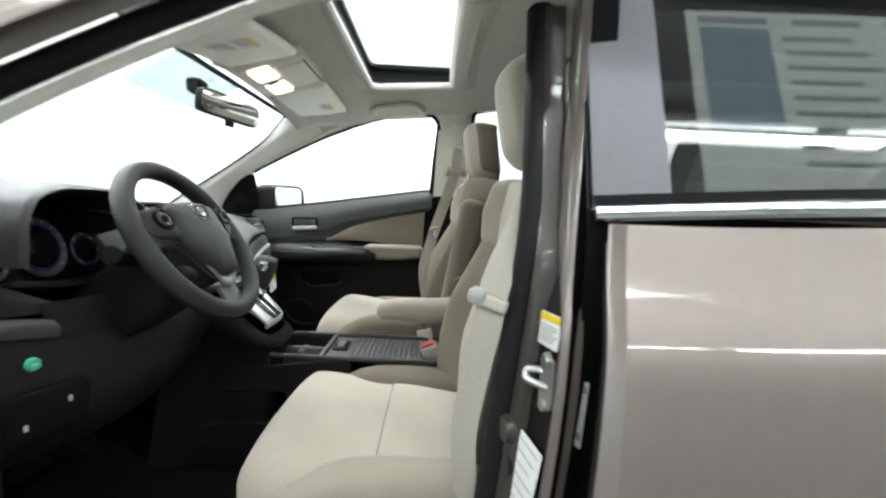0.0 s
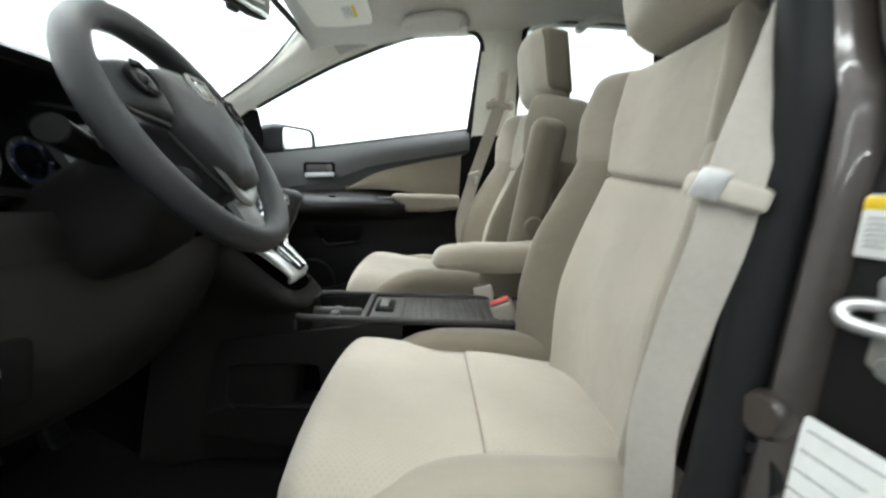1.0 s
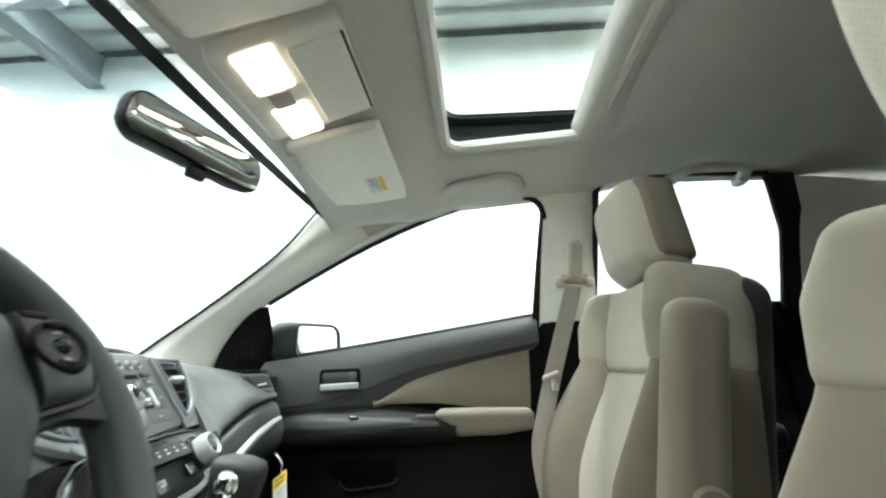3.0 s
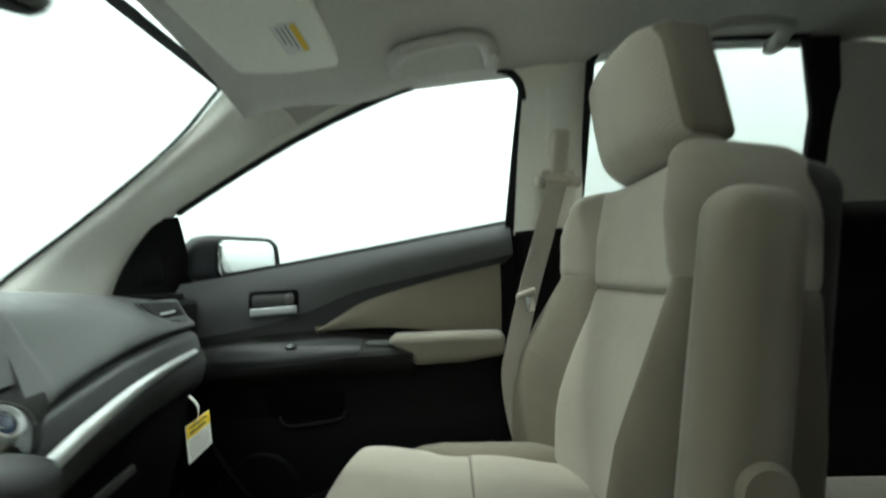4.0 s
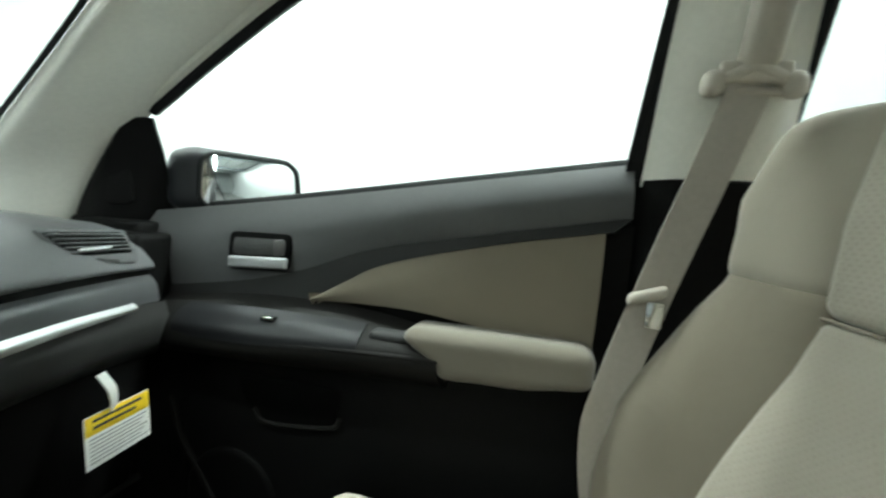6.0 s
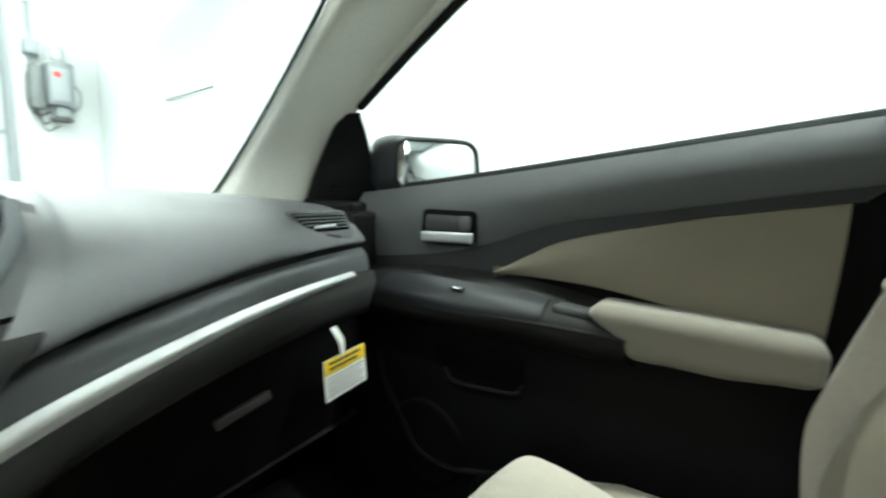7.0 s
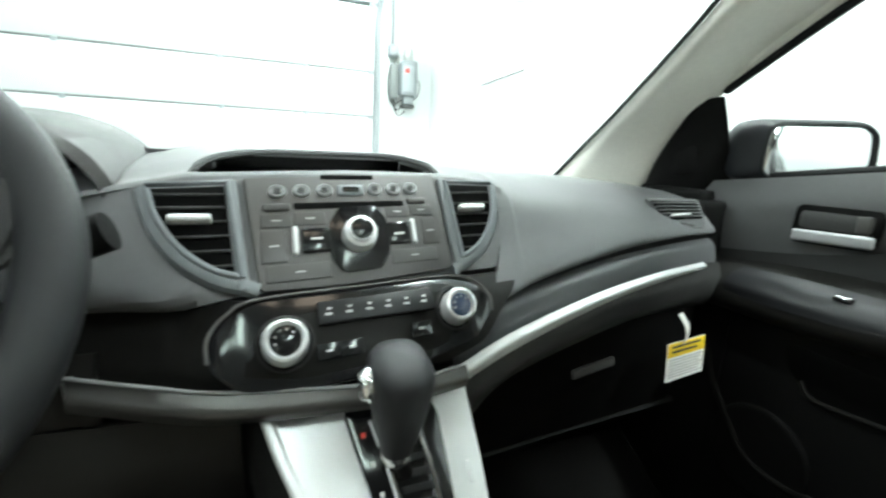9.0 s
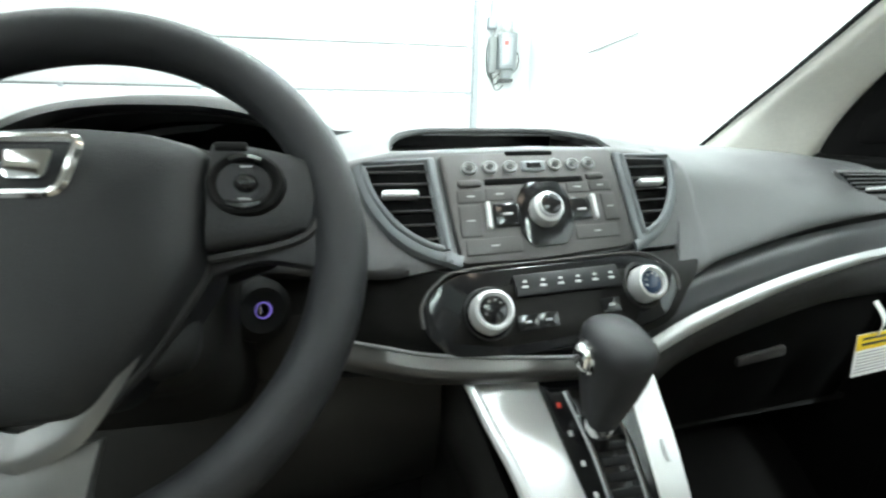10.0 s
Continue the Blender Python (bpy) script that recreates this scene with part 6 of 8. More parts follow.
part("knee_panel", skin([
    [(-0.71, 0.66, 0.955), (-0.55, 0.610, 0.940), (-0.35, 0.575, 0.925), (-0.12, 0.558, 0.922)],
    [(-0.71, 0.635, 0.90), (-0.55, 0.588, 0.88), (-0.35, 0.555, 0.87), (-0.12, 0.560, 0.87)],
    [(-0.71, 0.64, 0.83), (-0.55, 0.590, 0.80), (-0.35, 0.56, 0.79), (-0.12, 0.585, 0.80)],
    [(-0.71, 0.68, 0.76), (-0.55, 0.635, 0.72), (-0.35, 0.61, 0.71), (-0.12, 0.63, 0.73)],
    [(-0.71, 0.78, 0.73), (-0.55, 0.74, 0.69), (-0.35, 0.72, 0.68), (-0.12, 0.72, 0.70)]], 30, 26, 0.01), "knee_brown", db, "dark brown lower dash panel")
eb = part("eco_button", lathe([(0.0, 0.007), (0.008, 0.007), (0.010, 0.005), (0.011, 0.0)], frame_of((-0.605, 0.592, 0.900), (1, -0.3, 0), (-0.3, -1, 0.15)), 24), "green", db, "green round button")
part("eco_mark", plate(rect(-0.004, 0.004, -0.0014, 0.0014), lambda a, b, c, q=frame_of((-0.605, 0.592, 0.900), (1, -0.3, 0), (-0.3, -1, 0.15)): q(a, b, c + 0.0074), 0.0005, 0.0001), "white_ink", eb)
q = frame_of((-0.585, 0.585, 0.825), (1, -0.28, 0.0), (-0.28, -1, 0.05))
sp = part("switch_bank", plate(rounded([(-0.075, -0.045), (0.055, -0.038), (0.062, 0.030), (-0.070, 0.030)], 0.012), q, 0.010, 0.003), "dash_black", db, "small switch bank")
for a, b in ((-0.040, -0.018), (0.025, 0.004)):
    part("switch_mark", plate(rect(a - 0.003, a + 0.003, b - 0.005, b + 0.005, 0.002), lambda u, v, c: q(u, v, c + 0.0105), 0.001, 0.0004), "white_ink", sp)

# instrument cluster
ic = thing("instrument_cluster", (-0.38, 0.74, 1.06), "hooded instrument cluster with blue ringed dials", "gauge cluster")


def arch(s, y, grow=0.0):
    """s from 0 (left foot) to 1 (right foot) of the hood."""
    a = math.pi * (1 - s)
    return (-0.388 + (0.167 + grow) * math.copysign(abs(math.cos(a)) ** 0.75, math.cos(a)), y - 0.035 * abs(math.cos(a)) ** 2, 1.042 + (0.134 + grow * 0.7) * abs(math.sin(a)) ** 0.62)


part("hood", slab(np.array([[arch(s, y, g) for y, g in ((0.86, -0.030), (0.76, -0.016), (0.690, -0.006), (0.672, 0.0), (0.680, 0.010), (0.74, 0.016), (0.86, 0.018))] for s in np.linspace(0, 1, 40)]), 0.003), "dash_mid", ic, "dark grey curved hood")
part("hood_liner", slab(np.array([[arch(s, y, g) for y, g in ((0.86, -0.034), (0.76, -0.021), (0.700, -0.012))] for s in np.linspace(0, 1, 40)]), 0.002), "black", ic, "black inner face of the hood")
part("face_plate", plate([arch(s, 0.0, -0.010)[::2] for s in np.linspace(0, 1, 30)] + [(-0.22, 0.985), (-0.55, 0.985)], lambda a, b, c=0.0: np.array((a, 0.775 + 0.30 * (b - 1.05) - c, b)), 0.003, 0.001), "gloss_black", ic, "dark dial face")
part("lower_lip", skin([[(-0.56, 0.66, 1.02), (-0.47, 0.635, 1.008), (-0.38, 0.63, 1.003), (-0.28, 0.635, 1.008), (-0.20, 0.655, 1.02)], [(-0.56, 0.76, 0.99), (-0.47, 0.76, 0.985), (-0.38, 0.76, 0.985), (-0.28, 0.76, 0.985), (-0.20, 0.76, 0.99)]], 20, 6, 0.01), "dash_brown", ic)
for a, z, r, main in ((-0.385, 1.055, 0.062, True), (-0.495, 1.040, 0.040, False), (-0.275, 1.040, 0.040, False)):
    q = frame_of((a, 0.770 + 0.3 * (z - 1.05), z), (1, 0, 0), (0, -1, 0.30))
    dl = part("dial", lathe([(r * 0.80, 0.001), (r * 0.97, 0.003), (r, 0.002)], q, 40), "panel_grey", ic, "round dial")
    part("dial_ring", lathe([(r * 0.72, 0.002), (r * 0.74, 0.0026), (r * 0.76, 0.002)], q, 40), "glow_blue", dl, "blue lit ring")
    for k in range(13 if main else 7):
        ang = radians(225 - k * 270 / (12 if main else 6))
        c_, s_ = math.cos(ang), math.sin(ang)
        part("tick", plate([(r * 0.82 * c_ - 0.001 * s_, r * 0.82 * s_ + 0.001 * c_), (r * 0.93 * c_ - 0.001 * s_, r * 0.93 * s_ + 0.001 * c_), (r * 0.93 * c_ + 0.001 * s_, r * 0.93 * s_ - 0.001 * c_), (r * 0.82 * c_ + 0.001 * s_, r * 0.82 * s_ - 0.001 * c_)], lambda u, v, w: q(u, v, w + 0.003), 0.0006, 0.0001), "glow_dial", dl)

# corner vent of the passenger's side
pv = thing("side_vent", (0.62, 0.75, 1.07), "small black louvred vent at the end of the dashboard", "air vent")
q = frame_of((0.614, 0.7455, 1.072), (1, 0.16, -0.20), (-0.05, -1, 0.50))
part("bezel", plate(rounded([(-0.082, 0.019), (0.040, 0.029), (0.053, -0.012), (0.050, -0.026), (-0.034, -0.032)], 0.008), q, 0.0045, 0.002), "dash_grey", pv, "grey flush bezel")
# no hole behind: the shaded mouth is a black plate
part("mouth", plate(rounded([(-0.073, 0.0145), (0.034, 0.0230), (0.0445, -0.0095), (-0.040, -0.0195)], 0.004), lambda a, b, c=0.0: q(a, b, c + 0.0046), 0.0010, 0.0003), "mouth_black", pv, "flat black plate painting the shaded vent mouth")
for k in range(5):
    t = 0.10 + 0.185 * k
    a0, a1 = -0.071 + 0.033 * t, 0.033 + 0.0105 * t
    b0, b1 = 0.0135 - 0.033 * t, 0.022 - 0.0315 * t
    part("slat", pad((a0, -0.0011, 0.0056), (a1, 0.0011, 0.0090), 0.0008, 2, 1, lambda p: np.array([q(a, b + b0 + (b1 - b0) * (a - a0) / (a1 - a0), c) for a, b, c in p])), "dash_grey", pv)
part("slider", pad((-0.033, -0.002, 0.0075), (0.012, 0.002, 0.0115), 0.0016, 2, 2, lambda p: np.array([q(a, b - 0.0075 + 0.15 * (a + 0.010), c) for a, b, c in p])), "silver", pv, "small silver slider")
part("wheel", pad((-0.010, -0.0265, 0.0035), (0.022, -0.0215, 0.0065), 0.0014, 1, 2, lambda p: np.array([q(a, b - 0.06 * (a - 0.006), c) for a, b, c in p])), "ink", pv, "small dark thumb wheel")

# hang tag on the glovebox
tg = thing("hang_tag", (0.585, 0.66, 0.83), "yellow and white paper warning tag hanging from the glovebox", "paper tag")
tq = frame_of((0.532, 0.655, 0.862), (1, 0.12, 0.015), (0.12, -1, 0.1))
tag_at = lambda a, b, c=0.0: tq(a, b if tq(0, 1, 0)[2] > tq(0, 0, 0)[2] else -b, c)
card_ = part("card", plate(rect(0.0, 0.104, -0.070, 0.0, 0.002), tag_at, 0.0010, 0.0002), "paper", tg, "white printed card")
part("heading", plate(rect(0.001, 0.103, -0.026, -0.001), lambda a, b, c: tag_at(a, b, c + 0.0011), 0.0006, 0.0001), "yellow", card_, "yellow heading field")
for k in range(2):
    part("heading_line", plate(rect(0.012, 0.090 - 0.01 * k, -0.010 - 0.009 * k, -0.006 - 0.009 * k), lambda a, b, c: tag_at(a, b, c + 0.0018), 0.0004, 0.0001), "ink", card_)
for k in range(7):
    part("text_line", plate(rect(0.006, 0.098 - 0.006 * (k % 3), -0.0325 - 0.0052 * k, -0.0305 - 0.0052 * k), lambda a, b, c: tag_at(a, b, c + 0.0012), 0.0004, 0.0001), "paper_grey", card_)
part("loop", sweep(cr([(0.560, 0.664, 0.912), (0.566, 0.650, 0.890), (0.574, 0.655, 0.862)], 10), [(-0.009, -0.0006), (0.009, -0.0006), (0.009, 0.0006), (-0.009, 0.0006)]), "paper", tg, "white paper loop")
part("end_cap", pad((0.694, 0.765, 0.900), (0.776, 1.120, 1.088), 0.012, 2, 3), "dash_black", db, "black end of the dashboard")

# ---- steering wheel and column ----
WC = np.array((-0.371, 0.468, 1.084))
WT = radians(34)
wn = np.array((0.0, -math.cos(WT), math.sin(WT)))
wu = np.array((0.0, math.sin(WT), math.cos(WT)))


def wheel(a, b, c=0.0):
    return WC + a * np.array((1.0, 0, 0)) + b * wu + c * wn


sw = thing("steering_wheel", tuple(WC), "black grained three-spoke steering wheel with silver lower trim", "steering wheel")
rim = [wheel(0.164 * math.cos(t), 0.164 * math.sin(t)) for t in np.linspace(0, 2 * math.pi, 97)[:-1]]
prof = [(0.0180 * math.cos(t), 0.0190 * math.sin(t)) for t in np.linspace(0, 2 * math.pi, 17)[:-1]]
part("rim", sweep(rim, prof, True), "leather", sw, "thick black grained rim")


def bulge(p, h=0.0):
    return np.array([wheel(a, b, c + 0.014 * (1 - (a / 0.11) ** 2) * (1 - (b / 0.12) ** 2)) for a, b, c in p])


hub_shape = rounded([(-0.086, 0.062), (-0.05, 0.074), (0.0, 0.078), (0.05, 0.074), (0.088, 0.062), (0.086, -0.012), (0.060, -0.060), (0.034, -0.094), (-0.034, -0.094), (-0.060, -0.060), (-0.086, -0.012)], 0.012)
hubs = []
for s, c in ((0.98, -0.035), (1.0, 0.010), (0.985, 0.022), (0.93, 0.029), (0.75, 0.035), (0.5, 0.039), (0.25, 0.041), (0.01, 0.041)):
    hubs.append([wheel(a * s, b * s, c) for a, b in hub_shape])
hub = part("airbag_cover", net(hubs, False, True), "wheel_pad", sw, "dark grey grained airbag cover")
part("hub_gap", tube([wheel(q[0] * 1.012, q[1] * 1.012, 0.008) for q in hub_shape], 0.0030, 6, True), "black", hub, "black joint round the airbag cover")
em = part("emblem", tube([wheel(a, b + 0.042, 0.040) for a, b in rounded([(-0.024, 0.017), (0.024, 0.017), (0.018, -0.017), (-0.018, -0.017)], 0.008, 5)], 0.0034, 8, True), "chrome", hub, "chrome outline emblem")
part("emblem_fill", plate(rounded([(-0.013, 0.009), (0.013, 0.009), (0.010, -0.009), (-0.010, -0.009)], 0.004, 4), lambda a, b, c=0.0: wheel(a, b + 0.042, c + 0.040), 0.003, 0.001), "chrome", em, "plain chrome centre")
for s in (-1, 1):
    part("spoke_back", plate(rounded([(s * 0.070, 0.068), (s * 0.120, 0.064), (s * 0.162, 0.076), (s * 0.166, 0.020), (s * 0.160, -0.018), (s * 0.118, -0.008), (s * 0.070, -0.022)], 0.012, 5), wheel, 0.010, 0.004), "leather", sw, "black bridge into the rim")
    arm = part("spoke", skin([
        [wheel(s * 0.0885, 0.0640, 0.010), wheel(s * 0.105, 0.0630, 0.011), wheel(s * 0.128, 0.0610, 0.010), wheel(s * 0.146, 0.0590, 0.008)],
        [wheel(s * 0.0885, 0.0620, 0.027), wheel(s * 0.105, 0.0610, 0.027), wheel(s * 0.128, 0.0590, 0.022), wheel(s * 0.1475, 0.0555, 0.014)],
        [wheel(s * 0.0885, 0.0300, 0.030), wheel(s * 0.105, 0.0300, 0.030), wheel(s * 0.130, 0.0300, 0.024), wheel(s * 0.1490, 0.0310, 0.014)],
        [wheel(s * 0.0885, -0.0020, 0.026), wheel(s * 0.105, 0.0010, 0.025), wheel(s * 0.128, 0.0060, 0.019), wheel(s * 0.1440, 0.0120, 0.012)],
        [wheel(s * 0.0885, -0.0045, 0.008), wheel(s * 0.105, -0.0015, 0.008), wheel(s * 0.127, 0.0035, 0.008), wheel(s * 0.1420, 0.0100, 0.007)]], 16, 20, 0.006), "wheel_pad", sw, "dark grey spoke panel")
    part("spoke_edge", tube([wheel(*q) for q in cr([(s * 0.087, -0.008, 0.014), (s * 0.105, -0.005, 0.014), (s * 0.128, 0.000, 0.012), (s * 0.146, 0.009, 0.010), (s * 0.153, 0.030, 0.010), (s * 0.150, 0.052, 0.010)], 20)], 0.0030, 6), "black", arm, "black joint under the spoke panel")
    pad_at = lambda u, v, w, s=s: wheel(s * 0.110 + u, 0.035 + v * 0.92, 0.0285 + w - 0.10 * abs(u) * (u * s > 0))
    part("control_pad", lathe([(0.0, -0.001), (0.0140, -0.001), (0.0160, 0.0010), (0.0175, 0.0030), (0.0205, 0.0040), (0.0225, 0.0030), (0.0232, -0.002)], pad_at, 32), "dash_black", arm, "round black button pad")
    part("pad_dish", lathe([(0.0, 0.0002), (0.0120, 0.0002), (0.0140, 0.0016), (0.0150, 0.0012)], pad_at, 28), "wheel_pad", arm)
    part("thumb_ball", lathe([(0.0, 0.0062), (0.0030, 0.0058), (0.0055, 0.0042), (0.0070, 0.0012), (0.0072, -0.001)], pad_at, 20), "gloss_black", arm, "glossy centre button")
    for v in (0.0175, -0.0178):
        part("arc_button", tube([pad_at(0.0178 * math.sin(t), math.copysign(0.0178 * math.cos(t), v), 0.0040) for t in np.linspace(-0.55, 0.55, 9)], 0.0022, 6), "gloss_black", arm, "curved button")
        part("button_symbol", pad((-0.0035, -0.0009, 0), (0.0035, 0.0009, 0.0010), 0.0004, 1, 1, lambda p: np.array([pad_at(x_, math.copysign(0.0118, v) + y_, 0.0012 + z_) for x_, y_, z_ in p])), "paper_grey", arm)
    part("top_button", pad((-0.010, -0.0032, 0), (0.010, 0.0032, 0.004), 0.003, 1, 2, lambda p: np.array([wheel(s * 0.100 + x_, 0.0605 + y_, z_ + 0.026) for x_, y_, z_ in p])), "dash_black", arm, "small black button")
    part("lower_trim", skin([
        [wheel(s * 0.084, -0.006, 0.014), wheel(s * 0.066, -0.043, 0.018), wheel(s * 0.047, -0.082, 0.017), wheel(s * 0.028, -0.108, 0.012), wheel(s * 0.0, -0.118, 0.010)],
        [wheel(s * 0.082, -0.008, 0.020), wheel(s * 0.063, -0.044, 0.024), wheel(s * 0.043, -0.080, 0.022), wheel(s * 0.024, -0.102, 0.016), wheel(s * 0.0, -0.112, 0.014)],
        [wheel(s * 0.076, -0.012, 0.018), wheel(s * 0.056, -0.050, 0.022), wheel(s * 0.036, -0.078, 0.020), wheel(s * 0.018, -0.092, 0.016), wheel(s * 0.0, -0.098, 0.014)]], 20, 8, 0.005), "wheel_trim", sw, "silver lower spoke trim")
part("lower_spoke", skin([
    [wheel(-0.034, -0.105, 0.004), wheel(0.0, -0.112, 0.008), wheel(0.034, -0.105, 0.004)],
    [wheel(-0.030, -0.135, 0.002), wheel(0.0, -0.135, 0.005), wheel(0.030, -0.135, 0.002)],
    [wheel(-0.034, -0.158, -0.002), wheel(0.0, -0.158, 0.0), wheel(0.034, -0.158, -0.002)]], 10, 10, 0.008), "wheel_trim", sw, "silver lower spoke")
part("hub_back", pad((-0.07, -0.075, -0.05), (0.07, 0.06, 0.0), 0.02, 2, 3, lambda p: np.array([wheel(a, b, c) for a, b, c in p])), "black", sw)

sc = thing("steering_column", (-0.368, 0.55, 1.0), "black steering column cover with stalks and lit key ring", "steering column")
part("shroud", pad((-0.075, -0.085, -0.24), (0.075, 0.055, -0.045), 0.035, 4, 5, lambda p: np.array([wheel(a * (1 + 0.25 * min(0, c + 0.12)), b - 0.02 * (c < -0.1), c) for a, b, c in p])), "dash_brown", sc, "dark column cover")
for s, tip in ((-1, (-0.175, 0.012, -0.045)), (1, (0.175, 0.052, -0.050))):
    stalk = part("stalk", tube([wheel(*p) for p in ((s * 0.05, 0.0, -0.075), (s * 0.10, 0.004 + 0.3 * (tip[1] - 0.012), -0.070), (s * 0.135, 0.010 + 0.7 * (tip[1] - 0.012), -0.058))], 0.011, 10), "dash_black", sc, "black control stalk")
    part("stalk_grip", tube([wheel(*p) for p in ((s * 0.125, 0.008 + 0.6 * (tip[1] - 0.012), -0.062), (s * 0.145, 0.010 + 0.8 * (tip[1] - 0.012), -0.056), tip)], 0.0165, 12, False, 0.9), "dash_black", stalk)
kq = frame_of(wheel(0.088, -0.018, -0.115), (1, 0.2, 0), (0.55, -0.75, 0.25))
kr = part("key_lock", lathe([(0.0, -0.004), (0.005, -0.004), (0.0058, 0.004), (0.020, 0.006), (0.028, 0.0), (0.032, -0.03)], kq, 28), "dash_black", sc, "round key lock cover")
part("key_glow", lathe([(0.0058, 0.0010), (0.0066, 0.0062), (0.0074, 0.0058)], kq, 28), "glow_purple", kr, "violet lit key ring")
part("key_slot", plate(rect(-0.0015, 0.0015, -0.004, 0.004), lambda a, b, c: kq(a, b, c - 0.004), 0.003, 0.0005), "chrome", kr)

# pedals
for name, x0, x1, z0, z1, lab in (("brake_pedal", -0.36, -0.27, 0.53, 0.60, "black ribbed rubber brake pedal"), ("throttle_pedal", -0.19, -0.14, 0.46, 0.62, "black plastic throttle pedal")):
    pe = thing(name, ((x0 + x1) / 2, 0.90, 0.5), lab, "pedal")
    part("pad", pad((x0, 0.86, z0), (x1, 0.885, z1), 0.008, 2, 2, lambda p: np.stack([p[:, 0], p[:, 1] + 0.35 * (p[:, 2] - 0.55), p[:, 2]], 1)), "rubber", pe)
    for k in range(4):
        z = z0 + (z1 - z0) * (k + 0.7) / 4.6
        part("rib", pad((x0 + 0.008, 0.856 + 0.35 * (z - 0.55), z - 0.004), (x1 - 0.008, 0.864 + 0.35 * (z - 0.55), z + 0.004), 0.002, 1, 1), "rubber", pe)
    part("arm", tube(cr([((x0 + x1) / 2, 0.885, (z0 + z1) / 2), ((x0 + x1) / 2, 0.95, z1 + 0.05), ((x0 + x1) / 2, 1.0, 0.80)], 10), 0.010, 8), "steel", pe)
for x0, x1, y0, y1 in ((-0.56, -0.10, 0.18, 0.86), (0.16, 0.70, 0.25, 0.88)):
    fm = thing("floor_mat", ((x0 + x1) / 2, 0.5, 0.40), "black carpet floor mat in the footwell", "floor mat", "floor mats")
    part("mat", pad((x0, y0, 0.401), (x1, y1, 0.412), 0.005, 8, 2, lambda p: np.stack([p[:, 0], p[:, 1], p[:, 2] + 0.10 * smooth01((p[:, 1] - 0.68) / 0.2)], 1)), "carpet", fm)

# ---- shifter and centre console ----
cc = thing("center_console", (0.04, 0.2, 0.40), "black plastic centre console with cup holders and ribbed sliding lid", "console")


def slope(a, b, c=0.0):
    """a: sideways, b: way down the shifter slope from its top, c: proud."""
    d = np.array((0.0, -0.727, -0.686))
    n = np.array((0.0, -0.686, 0.727))
    return np.array((a, 0.553, 0.928)) + d * b + n * c


def slope_skin(rows, thick=0.006, nu=16, nv=14):
    return skin([[slope(*p) for p in r] for r in rows], nu, nv, thick)


cp = part("silver_panel", slope_skin([
    [(-0.102, -0.004, 0.0), (-0.05, -0.004, 0.002), (0.0, -0.004, 0.002), (0.05, -0.004, 0.002), (0.103, -0.004, 0.0)],
    [(-0.085, 0.05, 0.004), (-0.04, 0.05, 0.004), (0.01, 0.05, 0.004), (0.06, 0.05, 0.004), (0.101, 0.05, 0.002)],
    [(-0.066, 0.10, 0.006), (-0.03, 0.10, 0.006), (0.02, 0.10, 0.006), (0.06, 0.10, 0.006), (0.099, 0.10, 0.003)],
    [(-0.052, 0.150, 0.004), (-0.02, 0.152, 0.005), (0.02, 0.152, 0.005), (0.06, 0.152, 0.004), (0.095, 0.148, 0.000)],
    [(-0.045, 0.162, -0.012), (-0.02, 0.164, -0.010), (0.02, 0.164, -0.010), (0.06, 0.164, -0.010), (0.090, 0.160, -0.014)]]), "silver", cc, "silver painted shifter panel")
part("panel_ridge", tube([slope(*p) for p in cr([(-0.102, -0.004, 0.003), (-0.085, 0.05, 0.007), (-0.066, 0.10, 0.009), (-0.052, 0.150, 0.006)], 20)], 0.006, 8), "silver", cp)
gate = part("gate_plate", plate(rounded([(-0.030, 0.018), (0.048, 0.010), (0.064, 0.030), (0.062, 0.150), (0.000, 0.152), (-0.012, 0.10)], 0.010), lambda a, b, c=0.0: slope(a, b, c + 0.0065), 0.003, 0.001), "gloss_black", cc, "gloss black gear plate")
for pts in (((-0.004, 0.032, 0.011), (0.008, 0.085, 0.012), (0.016, 0.146, 0.011)), ((0.038, 0.040, 0.011), (0.046, 0.085, 0.012), (0.050, 0.146, 0.011))):
    part("chrome_rail", tube([slope(*p) for p in cr(pts, 12)], 0.0032, 8), "chrome", gate, "bright side rail")
for k in range(7):
    b = 0.055 + 0.013 * k
    part("boot_rib", pad((0.010, b, 0.007), (0.044, b + 0.008, 0.0115), 0.002, 1, 2, lambda p: np.array([slope(x + 0.10 * (y - 0.05), y, z) for x, y, z in p])), "rubber", gate)
for k, gm in enumerate(("glow_red", "white_ink", "white_ink", "white_ink")):
    part("gear_mark", plate(rect(-0.015 + 0.005 * k, -0.011 + 0.005 * k, 0.042 + 0.026 * k, 0.047 + 0.026 * k), lambda a, b, c: slope(a, b, c + 0.0096), 0.0005, 0.0001), gm, gate)
part("key_plate", plate(rect(0.082, 0.088, 0.084, 0.104, 0.002), lambda a, b, c: slope(a, b, c + 0.006), 0.0015, 0.0005), "silver", cp, "small slot cover")

